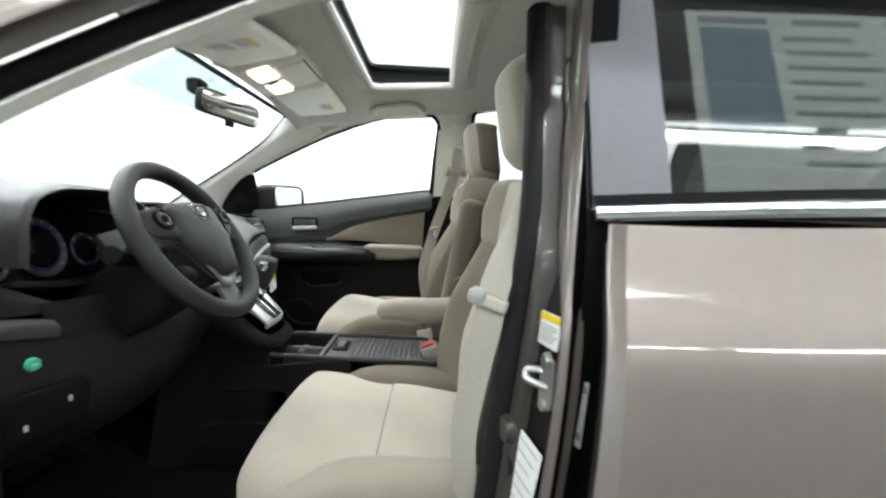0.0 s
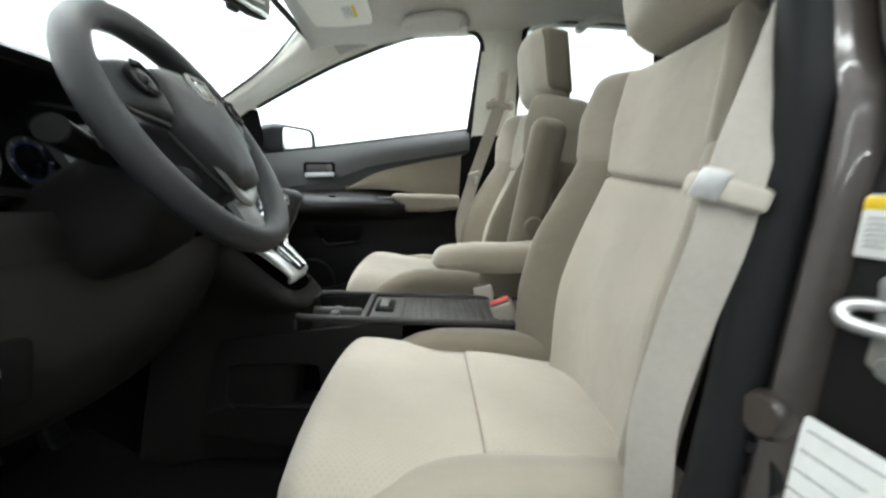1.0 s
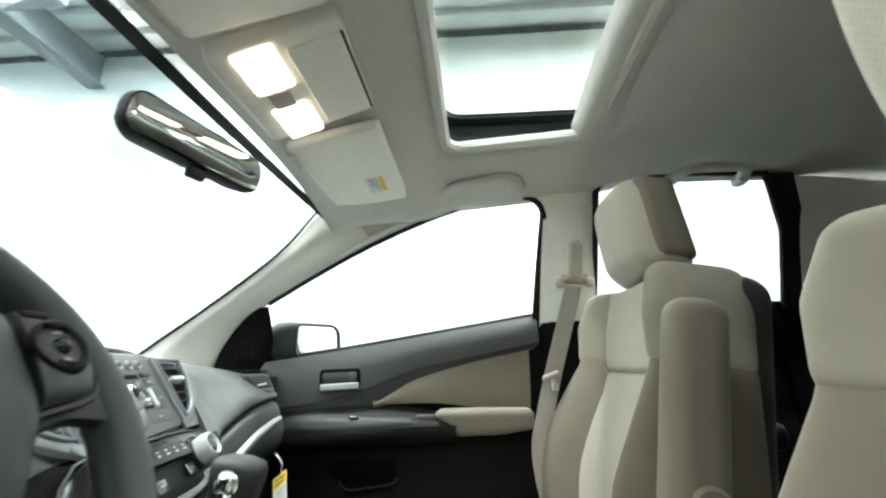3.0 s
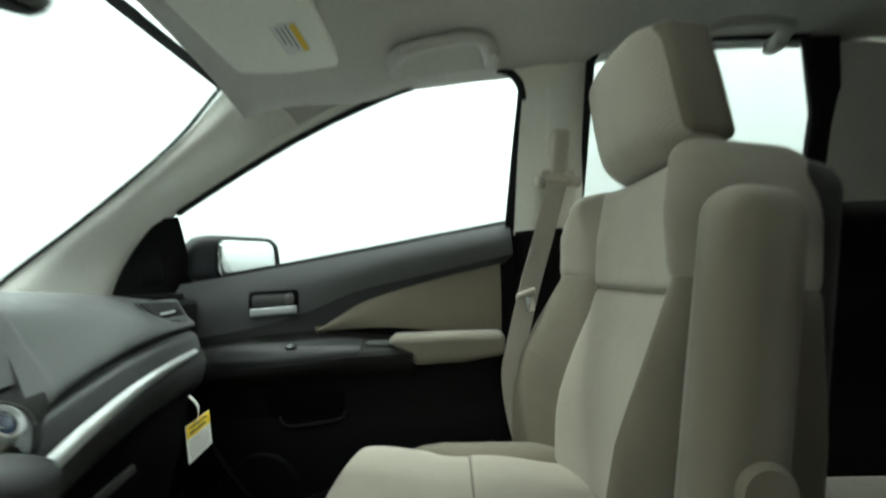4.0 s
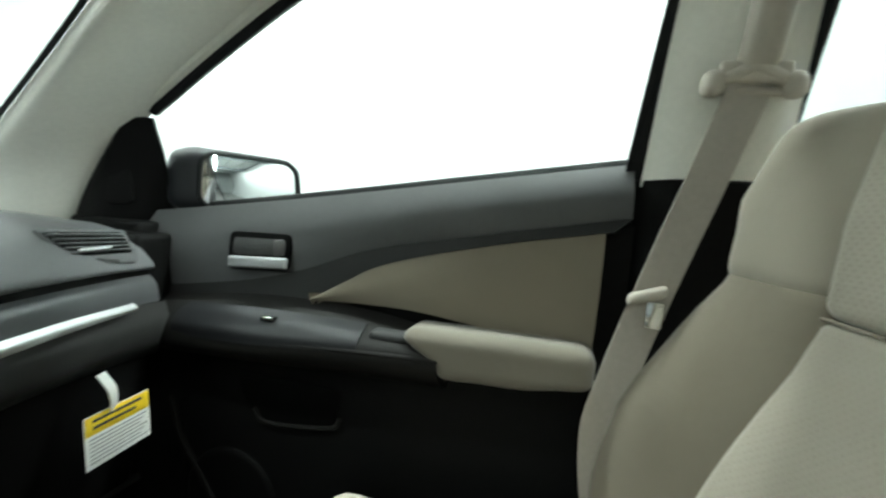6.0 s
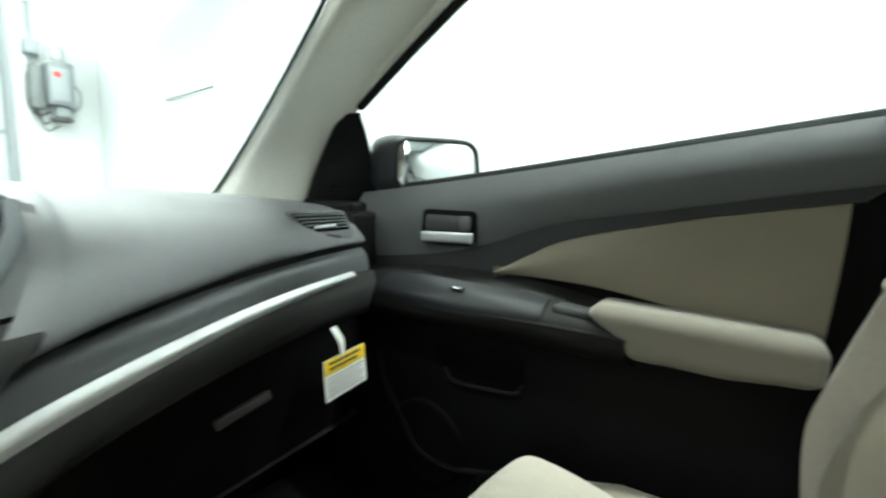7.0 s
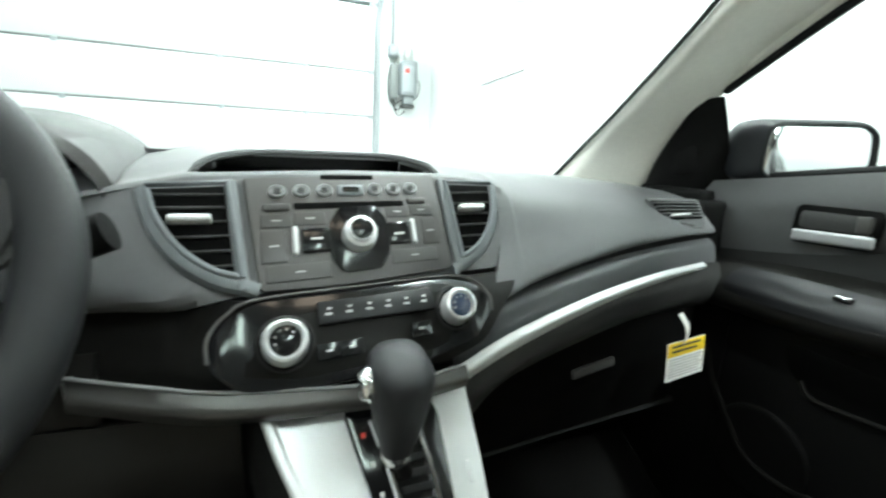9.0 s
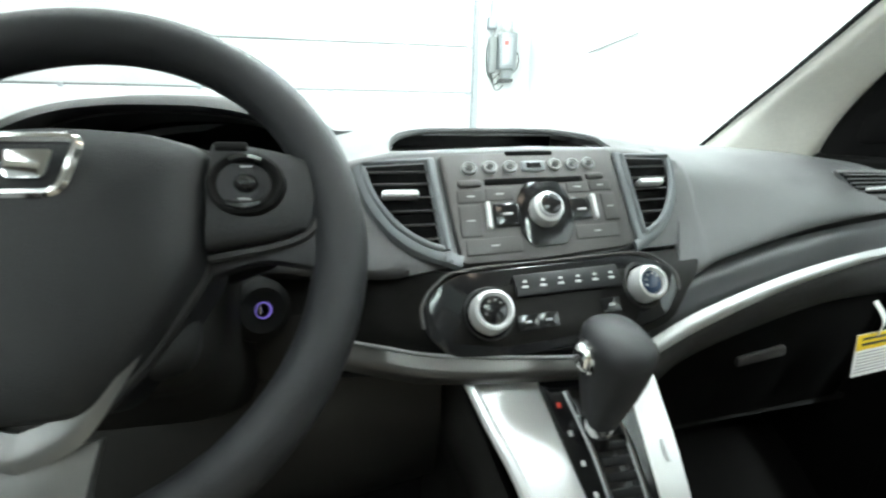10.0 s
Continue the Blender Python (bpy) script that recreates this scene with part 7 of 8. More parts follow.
gs = thing("gear_lever", (0.022, 0.495, 0.87), "black leather gear knob with chrome button and collar", "gear lever")
part("shaft", tube(cr([(0.024, 0.492, 0.866), (0.016, 0.484, 0.890), (0.008, 0.478, 0.915)], 10), 0.008, 10), "rubber", gs)
part("collar", lathe([(0.0, -0.010), (0.0125, -0.010), (0.0145, 0.0), (0.0135, 0.012), (0.0, 0.012)], frame_of((0.008, 0.478, 0.912), (1, 0, 0), (-0.12, -0.12, 1)), 18), "chrome", gs, "chrome collar")
kf = frame_of((0.008, 0.478, 0.915), (1, 0, 0.1), (-0.02, -0.16, 1))
kp = []
for h, rx, ry, ox in ((0.0, 0.016, 0.017, 0), (0.02, 0.0200, 0.022, 0), (0.045, 0.0245, 0.0285, 0), (0.070, 0.0280, 0.033, 0), (0.088, 0.0295, 0.036, 0), (0.100, 0.0290, 0.036, 0), (0.108, 0.0250, 0.031, 0), (0.1125, 0.0150, 0.018, 0), (0.1135, 0.0005, 0.0005, 0)):
    rx, ry, h = rx * 0.86, ry * 0.88, h * 0.86
    kp.append([kf(rx * math.copysign(abs(math.cos(t)) ** 0.75, math.cos(t)), ry * math.copysign(abs(math.sin(t)) ** 0.75, math.sin(t)), h) for t in np.linspace(0, 2 * math.pi, 29)[:-1]])
gk = part("knob", net(kp, False, True), "leather", gs, "black leather knob")
part("release_button", pad((-0.034, -0.011, 0.062), (-0.016, 0.011, 0.084), 0.007, 2, 3, lambda p: np.array([kf(a, b, c) for a, b, c in p])), "chrome", gk, "chrome release button")
part("button_ring", tube([kf(-0.0258, 0.0125 * math.cos(t), 0.073 + 0.0125 * math.sin(t)) for t in np.linspace(0, 2 * math.pi, 25)[:-1]], 0.0022, 6, True), "chrome", gk)

part("tower", skin([
    [(-0.115, 0.585, 0.912), (-0.10, 0.558, 0.908), (-0.066, 0.474, 0.826), (-0.052, 0.437, 0.796), (0.02, 0.427, 0.790), (0.094, 0.434, 0.796), (0.106, 0.474, 0.826), (0.113, 0.562, 0.908), (0.118, 0.60, 0.915)],
    [(-0.125, 0.60, 0.86), (-0.112, 0.555, 0.84), (-0.080, 0.455, 0.775), (-0.058, 0.415, 0.765), (0.02, 0.405, 0.76), (0.098, 0.412, 0.765), (0.114, 0.455, 0.775), (0.120, 0.555, 0.84), (0.125, 0.62, 0.86)],
    [(-0.125, 0.68, 0.72), (-0.100, 0.63, 0.715), (-0.068, 0.545, 0.71), (-0.058, 0.425, 0.715), (0.02, 0.415, 0.72), (0.104, 0.425, 0.72), (0.118, 0.46, 0.72), (0.122, 0.56, 0.72), (0.125, 0.66, 0.72)],
    [(-0.115, 0.74, 0.41), (-0.085, 0.67, 0.41), (-0.062, 0.60, 0.41), (-0.056, 0.46, 0.41), (0.02, 0.45, 0.41), (0.125, 0.46, 0.41), (0.130, 0.50, 0.41), (0.130, 0.60, 0.41), (0.130, 0.72, 0.41)]], 40, 22, 0.008), "dash_brown", cc, "dark sides of the shifter tower")
X0, X1, ZC = -0.075, 0.165, 0.742
# walls of the console with the side bin on the driver's side
mouth = rounded([(0.365, 0.545), (0.560, 0.538), (0.575, 0.56), (0.565, 0.632), (0.375, 0.640)], 0.016, 5)


def to_border(y, z):
    """From the middle of the bin straight out to the border of the console side."""
    dy, dz = y - 0.47, z - 0.59
    k = min((0.17 if dy > 0 else 0.72) / max(abs(dy), 1e-6), (0.146 if dz > 0 else 0.19) / max(abs(dz), 1e-6))
    return (X0, 0.47 + dy * k, 0.59 + dz * k)


part("side_wall", net([[(X0 + 0.020, y, z) for y, z in mouth], [(X0 + 0.003, y, z) for y, z in mouth], [(X0, 0.47 + (y - 0.47) * 1.03, 0.59 + (z - 0.59) * 1.05) for y, z in mouth], [to_border(y, z) for y, z in mouth], [(X0 + 0.012, *to_border(y, z)[1:]) for y, z in mouth]], False, True), "dash_brown", cc, "smooth black console side with a bin opening")
part("side_wall_rear", pad((X0, -0.25, 0.40), (X0 + 0.012, 0.20, ZC - 0.004), 0.003, 2, 2), "dash_brown", cc, "black console side")
part("side_wall", pad((X1 - 0.016, -0.25, 0.40), (X1, 0.62, ZC - 0.004), 0.006, 2, 2), "dash_brown", cc, "black console side")
part("bin_floor", pad((X0 + 0.003, 0.355, 0.525), (X0 + 0.10, 0.585, 0.537), 0.003, 1, 1), "black", cc)
# inner faces of the bin blackened, with its shade in the colour
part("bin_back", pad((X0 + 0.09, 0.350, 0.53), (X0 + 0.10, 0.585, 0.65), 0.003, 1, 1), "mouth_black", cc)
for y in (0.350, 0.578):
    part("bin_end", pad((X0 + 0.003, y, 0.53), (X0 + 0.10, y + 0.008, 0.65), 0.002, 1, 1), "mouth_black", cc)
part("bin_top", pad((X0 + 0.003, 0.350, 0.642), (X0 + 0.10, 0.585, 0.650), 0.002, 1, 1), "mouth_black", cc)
part("bin_lip", tube([(X0 - 0.002, y, 0.541) for y in np.linspace(0.37, 0.55, 6)], 0.003, 8), "dash_black", cc)
part("top_rim", tube([(a, b, ZC) for a, b in rounded([(X0 + 0.008, -0.24), (X1 - 0.008, -0.24), (X1 - 0.008, 0.43), (X0 + 0.008, 0.43)], 0.03, 5)], 0.007, 10, True), "dash_mid", cc, "dark console rim")
# cup holder well
part("well_floor", box((X0 + 0.012, 0.29, 0.645), (X1 - 0.012, 0.43, 0.652)), "black", cc)
part("well_front", box((X0 + 0.012, 0.425, 0.645), (X1 - 0.012, 0.432, 0.735)), "black", cc)
part("well_back", pad((X0 + 0.012, 0.278, 0.645), (X1 - 0.012, 0.292, ZC + 0.004), 0.004, 1, 2), "button_grey", cc)
for a, b in ((-0.03, 0.36), (0.115, 0.36)):
    part("cup_ring", tube([(a + 0.036 * math.cos(t), b + 0.050 * math.sin(t), 0.690) for t in np.linspace(0, 2 * math.pi, 25)[:-1]], 0.005, 6, True), "button_grey", cc)
star = part("cup_divider", pad((0.030, 0.300, 0.66), (0.054, 0.420, 0.736), 0.008, 2, 2), "panel_grey", cc, "grey cup divider")
for s in (-1, 1):
    part("divider_finger", pad((0.042, 0.35, 0.705), (0.042 + s * 0.034, 0.372, 0.732), 0.006, 2, 2) if s > 0 else pad((0.008, 0.35, 0.705), (0.042, 0.372, 0.732), 0.006, 2, 2), "panel_grey", star)
# ribbed sliding lid
lid = part("sliding_lid", pad((X0 + 0.020, -0.22, 0.728), (X1 - 0.020, 0.275, 0.740), 0.004, 4, 2), "panel_grey", cc, "grey ribbed sliding lid")
for k in range(27):
    y = 0.205 - 0.0155 * k
    part("slat", pad((X0 + 0.026, y - 0.0062, 0.738), (X1 - 0.026, y + 0.0062, 0.7435), 0.0022, 1, 2), "panel_grey", lid)
part("lid_latch", pad((X0 + 0.075, 0.222, 0.736), (X1 - 0.085, 0.266, 0.750), 0.006, 2, 3), "gloss_black", lid, "black latch")
part("latch_button", pad((X0 + 0.090, 0.236, 0.748), (X1 - 0.100, 0.256, 0.754), 0.004, 1, 2), "wheel_trim", lid)

# ---- seats ----
TILT_BACK = math.atan(0.15)


def make_seat(cx, y0, z0, inner, lab, raised):
    """inner: +1 when the console lies to the right of the seat. raised: its armrest is folded up."""
    st_ = thing("passenger_seat" if raised else "driver_seat", (cx, 0.05 + y0, 0.42), lab, "car seat", "front seats")

    def cushion(p):
        q = p.copy()
        x, y, z = p[:, 0], p[:, 1], p[:, 2]
        top_ = smooth01((z - 0.58) / 0.12)
        q[:, 2] = z + top_ * (0.018 * smooth01((y - 0.10) / 0.16) - 0.040 * smooth01((y - 0.275) / 0.10) - 0.020 * smooth01((0.05 - y) / 0.2) - 0.035 * (np.abs(x) / 0.28) ** 4)
        q[:, 1] = y + 0.015 * (1 - (x / 0.27) ** 2) * smooth01((y - 0.2) / 0.15)
        return q + np.array((cx, y0, z0 + (0.043 if raised else 0.0)))

    part("cushion_front", pad((-0.248, 0.010, 0.50), (0.248, 0.312, 0.7055), 0.045, 10, 6, cushion), "cloth_seat", st_, "cream dotted cloth front of the cushion")
    part("cushion_rear", pad((-0.178, -0.18, 0.52), (0.178, 0.068, 0.709), 0.007, 10, 4, cushion), "cloth_seat", st_, "cream dotted cloth cushion")
    part("cushion_seam", tube([cushion(np.array([(x, 0.069, 0.7060)]))[0] for x in np.linspace(-0.18, 0.18, 16)], 0.0018, 6), "seam", st_)

    def side(p, s):
        q = p.copy()
        t = (p[:, 1] + 0.19) / 0.44
        swell = np.sin(np.clip(t, 0, 1) * math.pi) ** 0.45
        q[:, 0] = s * (0.160 + p[:, 0] * (0.62 + 0.38 * swell) + 0.035 * smooth01((t - 0.55) / 0.45))
        top_ = smooth01((p[:, 2] - 0.60) / 0.10)
        q[:, 2] = p[:, 2] + top_ * ((0.036 if s == inner else 0.010) * swell - 0.030 * smooth01((t - 0.72) / 0.28) - 0.010)
        return q + np.array((cx, y0, z0 + (0.043 if raised else 0.0)))

    for s in (-1, 1):
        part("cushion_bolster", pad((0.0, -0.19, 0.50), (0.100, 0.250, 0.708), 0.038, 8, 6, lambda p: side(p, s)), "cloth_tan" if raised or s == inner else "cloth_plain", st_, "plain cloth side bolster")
    part("front_panel", pad((-0.255, 0.02, 0.44), (0.255, 0.296, 0.600), 0.04, 6, 4, lambda p: p + np.array((cx, y0, z0))), "cloth_tan", st_, "tan lower front")
    part("side_skirt", pad((-0.262, -0.20, 0.50), (0.262, 0.255, 0.655), 0.03, 6, 4, lambda p: p + np.array((cx, y0, z0))), "cloth_plain", st_, "cream cloth side skirt")
    part("base", pad((-0.25, -0.22, 0.0), (0.25, 0.25, 0.14), 0.02, 3, 3, lambda p: p + np.array((cx, y0, 0.405))), "dash_black", st_, "black plastic seat base")

    ca, sa = math.cos(TILT_BACK), math.sin(TILT_BACK)

    def back(p):
        """(u sideways, v forward, w up along the back)"""
        u, v, w = p[:, 0], p[:, 1], p[:, 2]
        return np.stack([cx + u, y0 - 0.132 - w * sa + v * ca, z0 + 0.70 + w * ca + v * sa], 1)

    shift = 0.026 * inner if raised else 0.0

    def half_width(w):
        return np.interp(w, [-0.05, 0.05, 0.20, 0.37, 0.60], [0.205, 0.200, 0.178, 0.154, 0.150] if raised else [0.140, 0.139, 0.138, 0.143, 0.150])

    def edge_width(w, s):
        """The driver's panel reaches further on the door side."""
        return half_width(w) if raised else np.where(s * inner > 0, half_width(w), np.interp(w, [-0.05, 0.20, 0.60], [0.162, 0.152, 0.150]))

    seam_w = 0.376 if raised else 0.361

    def panel(p):
        q = p.copy()
        f = smooth01((p[:, 1] + 0.03) / 0.03)
        q[:, 0] = p[:, 0] / 0.15 * edge_width(p[:, 2], np.sign(p[:, 0])) + shift
        if not raised:
            q[:, 2] = p[:, 2] + (0.085 * inner * p[:, 0] - 0.006) * smooth01((p[:, 2] - 0.15) / 0.2) * smooth01((0.56 - p[:, 2]) / 0.15)
        q[:, 1] = p[:, 1] + f * (0.030 * np.where((p[:, 0] * inner < 0) & (not raised), 0.25, 1.0) * (p[:, 0] / 0.15) ** 4 * np.interp(p[:, 2], [0, 0.15, 0.36, 0.46, 0.6], [1.2, 1.2, 0.3, 0.6, 0.3]) + 0.018 * np.sin(np.clip(p[:, 2] / 0.34, 0, 1) * math.pi))
        return back(q)

    part("backrest_lower", pad((-0.152, -0.06, -0.04), (0.152, 0.0, seam_w - 0.001), 0.010, 10, 4, panel), "cloth_low", st_, "cream dotted cloth backrest")
    part("backrest_upper", pad((-0.152, -0.06, seam_w + 0.001), (0.152, 0.002, 0.560), 0.014, 10, 4, panel), "cloth_back", st_, "cream dotted cloth backrest top")
    part("backrest_seam", tube([panel(np.array([(u, -0.003, seam_w)]))[0] for u in np.linspace(-0.15, 0.15, 12)], 0.0018, 6), "seam", st_)

    def wing(p, s):
        q = p.copy()
        w = p[:, 2]
        reach = (0.0 if s == inner else 0.042 * np.clip((0.44 - w) / 0.1, 0, 1) if raised else -0.050) + np.interp(w, [-0.05, 0.10, 0.25, 0.38, 0.48, 0.56, 0.60], [0.262, 0.270, 0.270, 0.252, 0.244, 0.212, 0.185])
        start = edge_width(w, s) + s * shift - 0.006
        t = p[:, 0] / 0.118
        q[:, 0] = s * (start + (reach - start) * t)
        if s != inner and not raised:
            q[:, 1] = np.maximum(p[:, 1], -0.045)
            q[:, 0] *= 0.80 + 0.20 * smooth01((q[:, 1] + 0.05) / 0.05)
        f = smooth01((p[:, 1] + 0.07) / 0.07)
        fore = np.interp(w, [-0.05, 0.0, 0.12, 0.22, 0.30, 0.385, 0.47, 0.54, 0.60], [0.06, 0.075, 0.088, 0.080, 0.055, 0.028, 0.040, 0.030, 0.005])
        q[:, 1] = q[:, 1] + f * (fore * (1.0 if s == inner else 1.2 if raised else 0.4) * smooth01(t / 0.75) * (1 - 0.25 * smooth01((t - 0.75) / 0.25)) + 0.010)
        return back(q)

    for s in (-1, 1):
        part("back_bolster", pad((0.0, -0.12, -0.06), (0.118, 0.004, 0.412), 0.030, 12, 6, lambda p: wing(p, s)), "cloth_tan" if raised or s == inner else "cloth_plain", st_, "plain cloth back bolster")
        part("shoulder", pad((0.0, -0.12, 0.378), (0.118, 0.006, 0.568), 0.032, 10, 6, lambda p: wing(p, s)), "cloth_plain", st_, "cream shoulder panel")
    part("back_shell", pad((-0.228, -0.165, -0.05), (0.228, -0.075, 0.558), 0.05, 6, 5, back), "cloth_shell", st_, "dark rear of the backrest")

    def rest(p):
        q = p.copy()
        w = np.clip((p[:, 2] - 0.580) / 0.220, 0, 1)
        q[:, 0] = p[:, 0] * (1.0 - 0.18 * w ** 2 - 0.05 * (1 - w) ** 2)
        q[:, 1] = p[:, 1] + (0.024 if raised else 0.038) + (0.070 if raised else 0.085) * w ** 0.8 - 0.012 * (p[:, 0] / 0.13) ** 2 - 0.03 * smooth01((w - 0.75) / 0.25)
        return back(q)

    hw = 0.138 if raised else 0.146
    hr = part("headrest", pad((-hw, -0.110, 0.568 if raised else 0.580), (hw, 0.0, 0.770 if raised else 0.790), 0.045, 8, 7, rest), "cloth_back", st_, "cream cloth headrest")
    for s in (-1, 1):
        part("headrest_side", pad((hw - 0.036, -0.104, 0.596), (hw + 0.005, -0.026, 0.766 if raised else 0.786), 0.018, 6, 5, lambda p: rest(p * np.array((s, 1, 1)))), "cloth_tan", hr, "tan headrest side")
        part("headrest_post", tube([back(np.array([(s * 0.06, -0.04, w)]))[0] for w in (0.53, 0.62)], 0.006, 8), "chrome", hr)

    # fold-down armrest on the console side
    ax = cx + inner * (0.302 if raised else 0.292)
    if raised:
        arm = part("armrest", pad((-0.036, -0.036, 0.12), (0.036, 0.050, 0.485), 0.032, 10, 6, lambda p: back(p + np.array((ax - cx, 0.0, 0.0)))), "cloth_tan", st_, "tan armrest folded up beside the backrest")
        part("pivot_cap", lathe([(0.0, 0.006), (0.022, 0.006), (0.027, 0.0)], lambda u, v, w: back(np.array([(ax - cx + inner * (0.037 + w), u, 0.215 + v)]))[0], 24), "cloth_tan", arm, "round pivot cap")
    else:
        def bar_(p):
            q = p.copy()
            q[:, 2] = p[:, 2] + 0.018 * smooth01((p[:, 1]) / -0.2) - 0.012 * smooth01((p[:, 1] - 0.03) / 0.1) * (p[:, 2] > 0.87) + 0.014 * smooth01((p[:, 1] - 0.03) / 0.1) * (p[:, 2] < 0.85)
            return q + np.array((ax, 0, 0))

        part("armrest", pad((-0.036, -0.24, 0.842), (0.036, 0.138, 0.912), 0.030, 10, 6, bar_), "cloth_arm", st_, "cream armrest folded down")
    part("recline_cover", pad((-0.262, -0.16, 0.48), (-0.235, 0.03, 0.62), 0.012, 3, 3, lambda p: p * np.array((inner, 1, 1)) + np.array((cx, y0, z0))), "dash_black", st_)
    return st_


make_seat(-0.300, 0.0, 0.0, 1, "cream and tan cloth driver's seat with its armrest down", False)
make_seat(0.425, 0.055, 0.028, -1, "cream and tan cloth passenger seat with its armrest folded up", True)

# rear bench; the shade behind the front seats is put into its cloth
rb = thing("rear_bench", (0.03, -0.9, 0.42), "cream and tan rear bench, its cloth darkened for shade", "car seat")
part("cushion", pad((-0.62, -1.05, 0.52), (0.68, -0.52, 0.70), 0.05, 8, 5), "cloth_rear_shaded", rb)
part("backrest", pad((-0.62, -1.22, 0.62), (0.68, -1.05, 1.22), 0.05, 8, 5, lambda p: np.stack([p[:, 0], p[:, 1] - 0.3 * (p[:, 2] - 0.62), p[:, 2]], 1)), "cloth_rear_shaded", rb)
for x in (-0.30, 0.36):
    part("headrest", pad((x - 0.13, -1.48, 1.20), (x + 0.13, -1.39, 1.38), 0.04, 5, 5), "cloth_rear_shaded", rb)

# ---- rear passenger door (inner side) ----
rp = thing("rear_door", (0.78, -0.45, 0.45), "closed rear passenger door with dark inner trim", "car door")
part("inner_card", slab(np.array([[(0.765 - 0.03 * (z < 0.95), y, z) for z in (0.44, 0.7, 0.93, 1.0, 1.15, 1.262 - 0.03 * (y + 0.2))] for y in np.linspace(-0.22, -0.72, 8)]), 0.02), "dash_black", rp)
part("armrest", pad((0.69, -0.60, 0.90), (0.76, -0.25, 0.97), 0.025, 5, 4), "dash_black", rp)
part("pane", slab(np.array([[(gx(z), y, z) for z in np.linspace(1.22, 1.61, 5)] for y in np.linspace(-0.15, -0.70, 6)]), 0.004), "glass_rear", rp).visible_shadow = False
part("window_channel", tube([(gx(z) - 0.006, y, z) for y, z in ((-0.162, 1.25), (-0.160, 1.58), (-0.185, 1.614), (-0.40, 1.618), (-0.605, 1.614), (-0.665, 1.47), (-0.69, 1.27))], 0.010, 8), "rubber", rp)
part("rear_channel", slab(np.array([[(gx(z) - 0.012, y - d, z) for z, y in ((1.24, -0.690), (1.46, -0.665), (1.61, -0.615))] for d in (0.0, 0.03, 0.06)]), 0.01), "rubber", rp)
part("sill_trim", tube([(0.775, y, 1.262 - 0.03 * (y + 0.2)) for y in np.linspace(-0.22, -0.72, 6)], 0.012, 8), "dash_black", rp)

# ---- belts ----


def ribbon(points, width_dirs, half, thick, n=40):
    c, d = cr(points, n), cr(width_dirs, n)
    P = []
    for p, w in zip(c, d):
        w = w / np.linalg.norm(w)
        P.append([p - w * half, p - w * half * 0.33, p + w * half * 0.33, p + w * half])
    return slab(np.array(P), thick)


pb = thing("seat_belt", (0.73, -0.09, 1.33), "cream passenger seat belt hanging from its pillar anchor", "seat belt", "front seat belts")
part("webbing", ribbon([(0.687, -0.096, 1.338), (0.692, -0.062, 1.22), (0.690, -0.025, 1.10), (0.690, 0.010, 0.97), (0.700, 0.022, 0.90), (0.705, 0.010, 0.80), (0.70, -0.02, 0.70)],
     [(-0.15, 1, 0.1), (-0.15, 1, 0.15), (-0.2, 1, 0.2), (-0.2, 1, 0.2), (-0.3, 1, 0), (-0.4, 1, -0.1), (-0.4, 1, -0.2)], 0.0235, 0.0014), "belt", pb, "cream belt webbing")
part("anchor_slider", pad((0.652, -0.119, 1.350), (0.684, -0.077, 1.446), 0.015, 4, 5, lambda p: np.stack([p[:, 0] - 0.40 * (p[:, 2] - 1.40), p[:, 1], p[:, 2]], 1)), "belt_grip", pb, "beige height slider")
part("slider_track", pad((0.6685, -0.126, 1.365), (0.690, -0.068, 1.535), 0.006, 2, 2, lambda p: np.stack([p[:, 0] - 0.41 * (p[:, 2] - 1.42), p[:, 1], p[:, 2]], 1)), "trim_cream", pb)
part("anchor_ring", tube(cr([(0.687, -0.136, 1.340), (0.684, -0.115, 1.348), (0.682, -0.097, 1.356), (0.684, -0.079, 1.348), (0.687, -0.058, 1.340)], 24), 0.0085, 10), "belt_grip", pb, "beige belt guide")
for y in (-0.138, -0.056):
    part("guide_end", pad((0.674, y - 0.012, 1.322), (0.700, y + 0.012, 1.352), 0.011, 2, 4), "belt_grip", pb, "rounded end of the belt guide")
part("guide_plate", pad((0.6785, -0.134, 1.338), (0.6895, -0.060, 1.362), 0.005, 3, 3), "belt_grip", pb, "beige plate of the belt guide")
part("guide_bar", tube([(0.690, -0.136, 1.330), (0.690, -0.058, 1.330)], 0.005, 8), "belt_grip", pb)
part("tongue_grip", pad((0.676, -0.036, 1.078), (0.694, 0.008, 1.093), 0.006, 3, 3, lambda p: np.stack([p[:, 0], p[:, 1], p[:, 2] - 0.35 * (p[:, 1] + 0.01)], 1)), "belt_grip", pb, "beige buckle tongue")
part("tongue_blade", pad((0.682, -0.034, 1.048), (0.685, -0.014, 1.080), 0.0015, 1, 1), "chrome", pb, "steel tongue blade")
part("stop_button", lathe([(0.0, 0.004), (0.007, 0.003), (0.008, 0.0)], frame_of((0.664, 0.005, 0.70), (0, 1, 0), (-1, 0, 0)), 12), "belt_grip", pb)
part("lower_anchor", pad((0.69, -0.06, 0.66), (0.715, 0.02, 0.74), 0.01, 2, 3), "dash_black", pb)

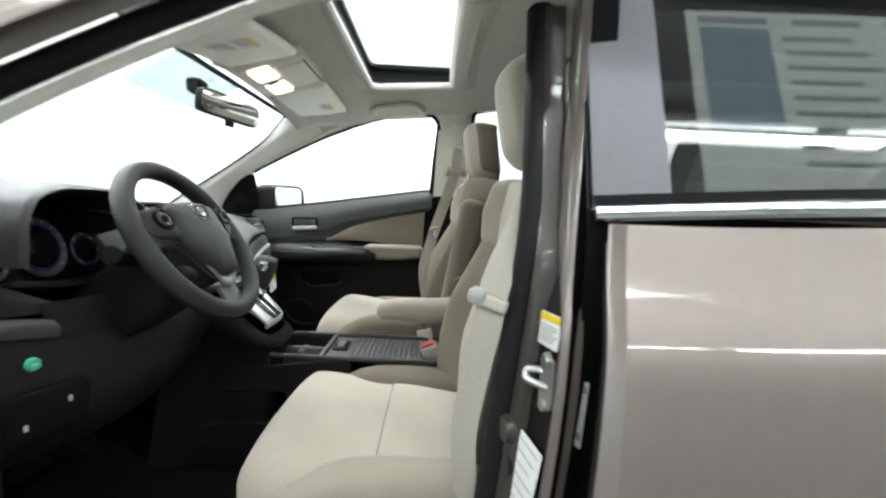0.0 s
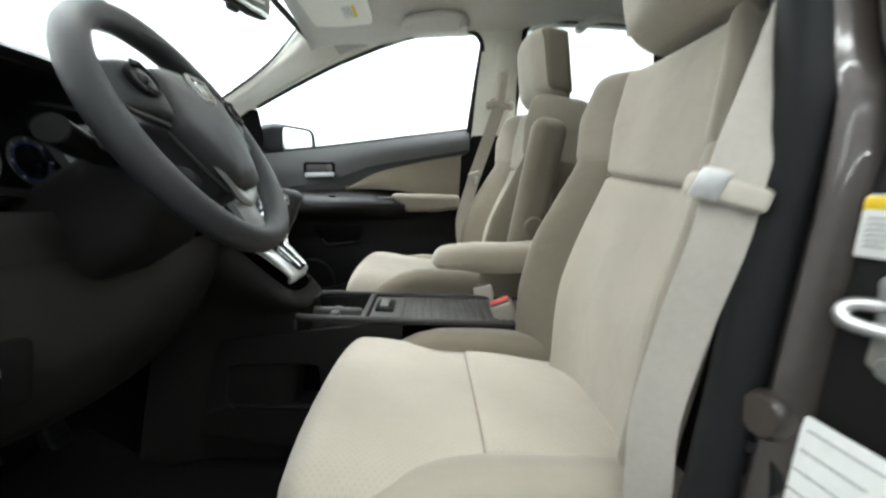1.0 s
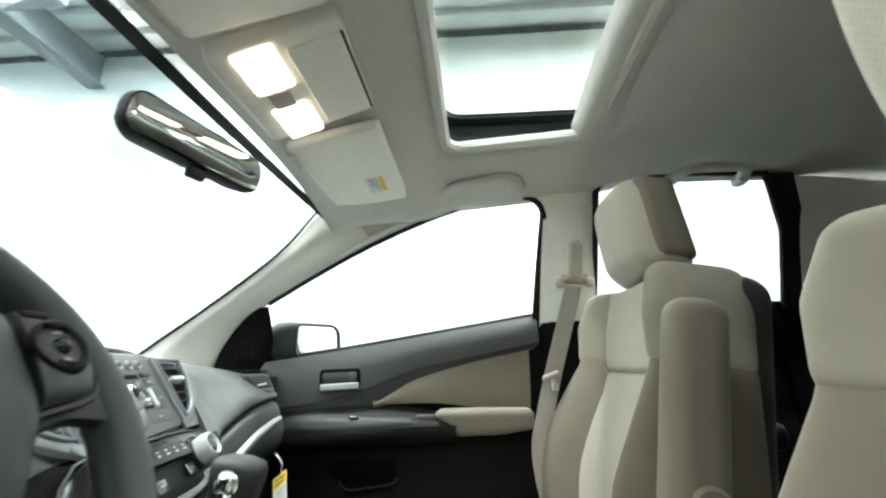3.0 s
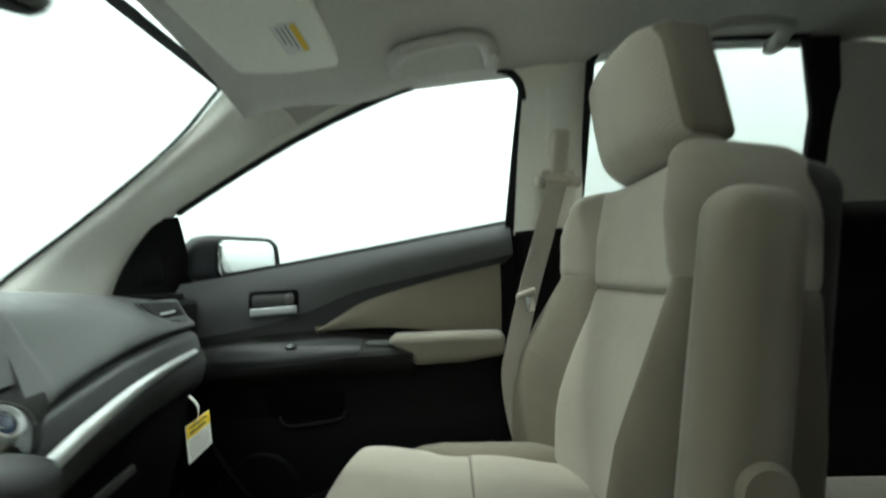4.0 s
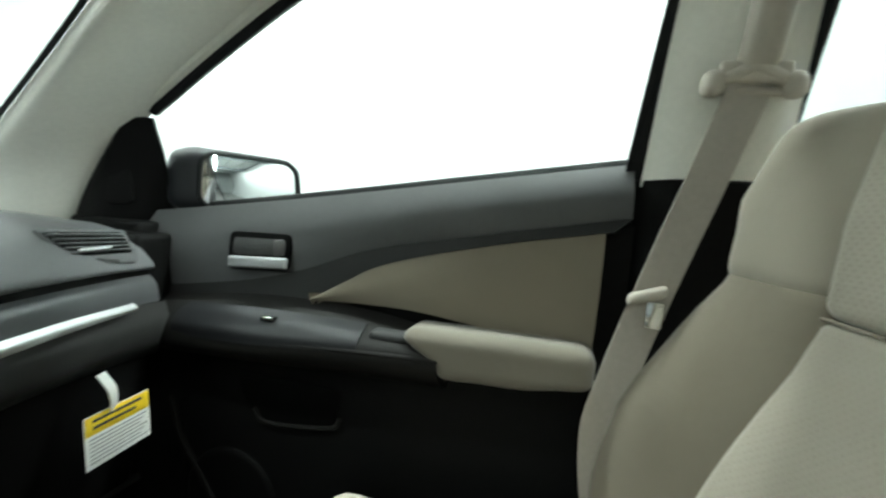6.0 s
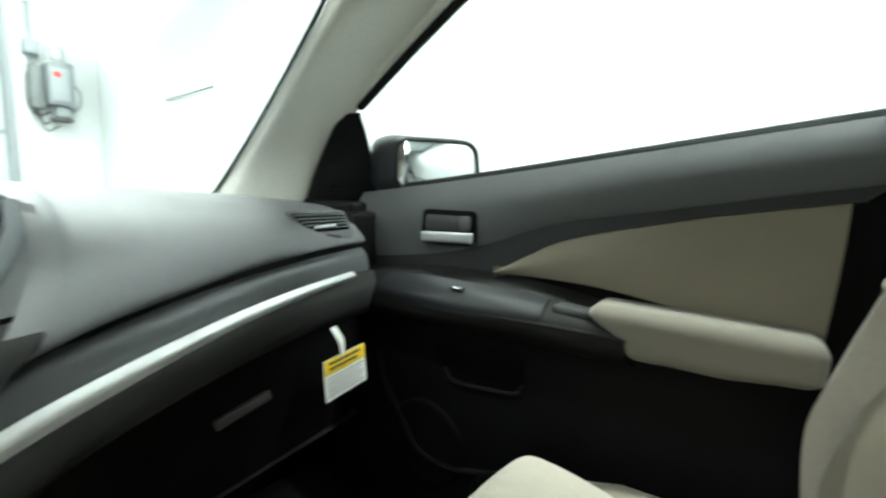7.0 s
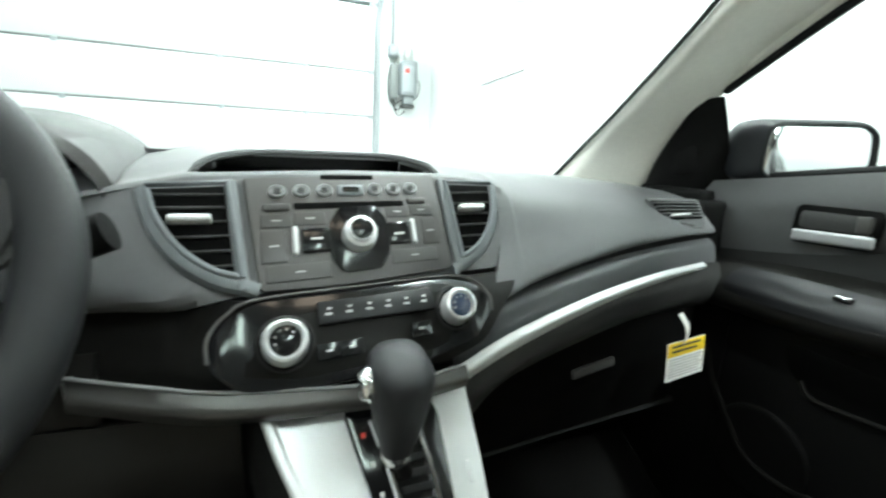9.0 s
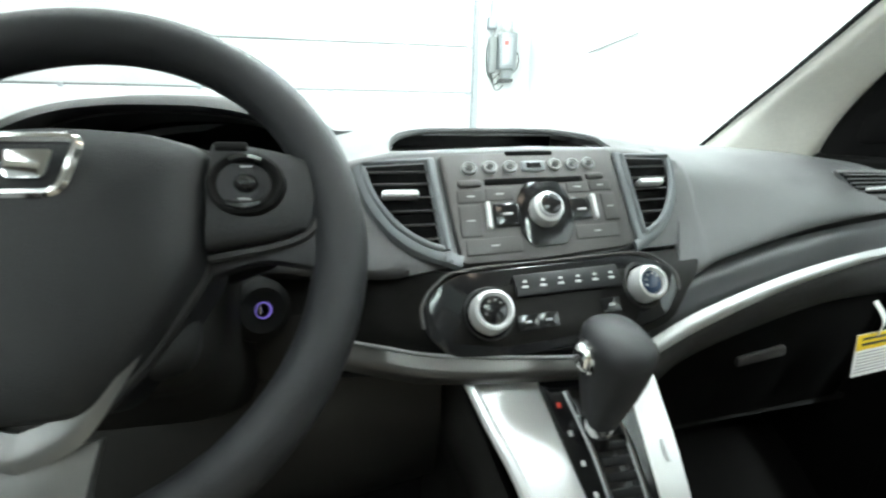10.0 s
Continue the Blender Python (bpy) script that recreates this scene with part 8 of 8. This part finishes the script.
dbt = thing("seat_belt", (-0.60, -0.12, 1.0), "cream driver's seat belt hanging beside the seat", "seat belt", "front seat belts")
part("webbing", ribbon([(-0.530, -0.240, 1.36), (-0.575, -0.165, 1.17), (-0.602, -0.122, 1.07), (-0.602, -0.110, 0.995), (-0.588, -0.098, 0.915), (-0.574, -0.086, 0.81), (-0.568, -0.090, 0.74), (-0.556, -0.10, 0.66)],
     [(-0.3, 0.9, 0.1), (0.05, 0.95, 0.15), (0.25, 0.9, 0.18), (0.35, 0.9, 0.2), (0.40, 0.9, 0.2), (0.45, 0.85, 0.15), (0.45, 0.85, 0.1), (0.4, 0.9, 0.1)], 0.0235, 0.0014), "belt", dbt, "cream belt webbing")
part("tongue_grip", pad((-0.034, -0.007, -0.011), (0.034, 0.007, 0.011), 0.006, 3, 3, lambda p, q=frame_of((-0.606, -0.108, 1.035), (0.30, 0.9, 0.22), (-0.8, 0.45, 0.0)): np.array([q(a, c * 1.0, b) for a, b, c in p])), "belt_grip", dbt, "beige buckle tongue")
part("tongue_blade", pad((0.006, -0.026, -0.0012), (0.030, 0.002, 0.0012), 0.001, 1, 2, lambda p, q=frame_of((-0.612, -0.104, 1.026), (0.30, 0.9, 0.22), (-0.8, 0.45, 0.0)): np.array([q(a + 0.15 * b, b, c) for a, b, c in p])), "steel", dbt, "steel tongue blade")
part("lower_anchor", pad((-0.55, -0.15, 0.60), (-0.51, -0.05, 0.69), 0.012, 2, 3), "dash_black", dbt)



def buckle(at, along_, up, lab):
    bk = thing("belt_buckle", at, lab, "belt buckle", "belt buckles")
    bq = frame_of((at[0] - 0.002, at[1], at[2] + 0.065), along_, up)
    put = lambda p: np.array([bq(a, b, c) for a, b, c in p])
    part("stalk_case", pad((-0.026, -0.013, -0.075), (0.026, 0.013, 0.020), 0.009, 3, 4, put), "belt_grip", bk, "beige buckle case")
    part("release_button", pad((-0.022, -0.010, 0.012), (0.022, 0.006, 0.024), 0.003, 2, 2, put), "red", bk, "red release button")
    part("slot", pad((-0.020, 0.007, 0.016), (0.020, 0.010, 0.022), 0.001, 1, 1, put), "ink", bk)


buckle((-0.026, -0.024, 0.70), (0.2, 0.9, -0.45), (-0.22, 0.45, 0.85), "beige belt buckle with red release button beside the driver's seat")
buckle((0.170, -0.005, 0.690), (0.2, 0.95, -0.1), (0.15, 0.25, 0.9), "beige belt buckle with red release button beside the passenger seat")
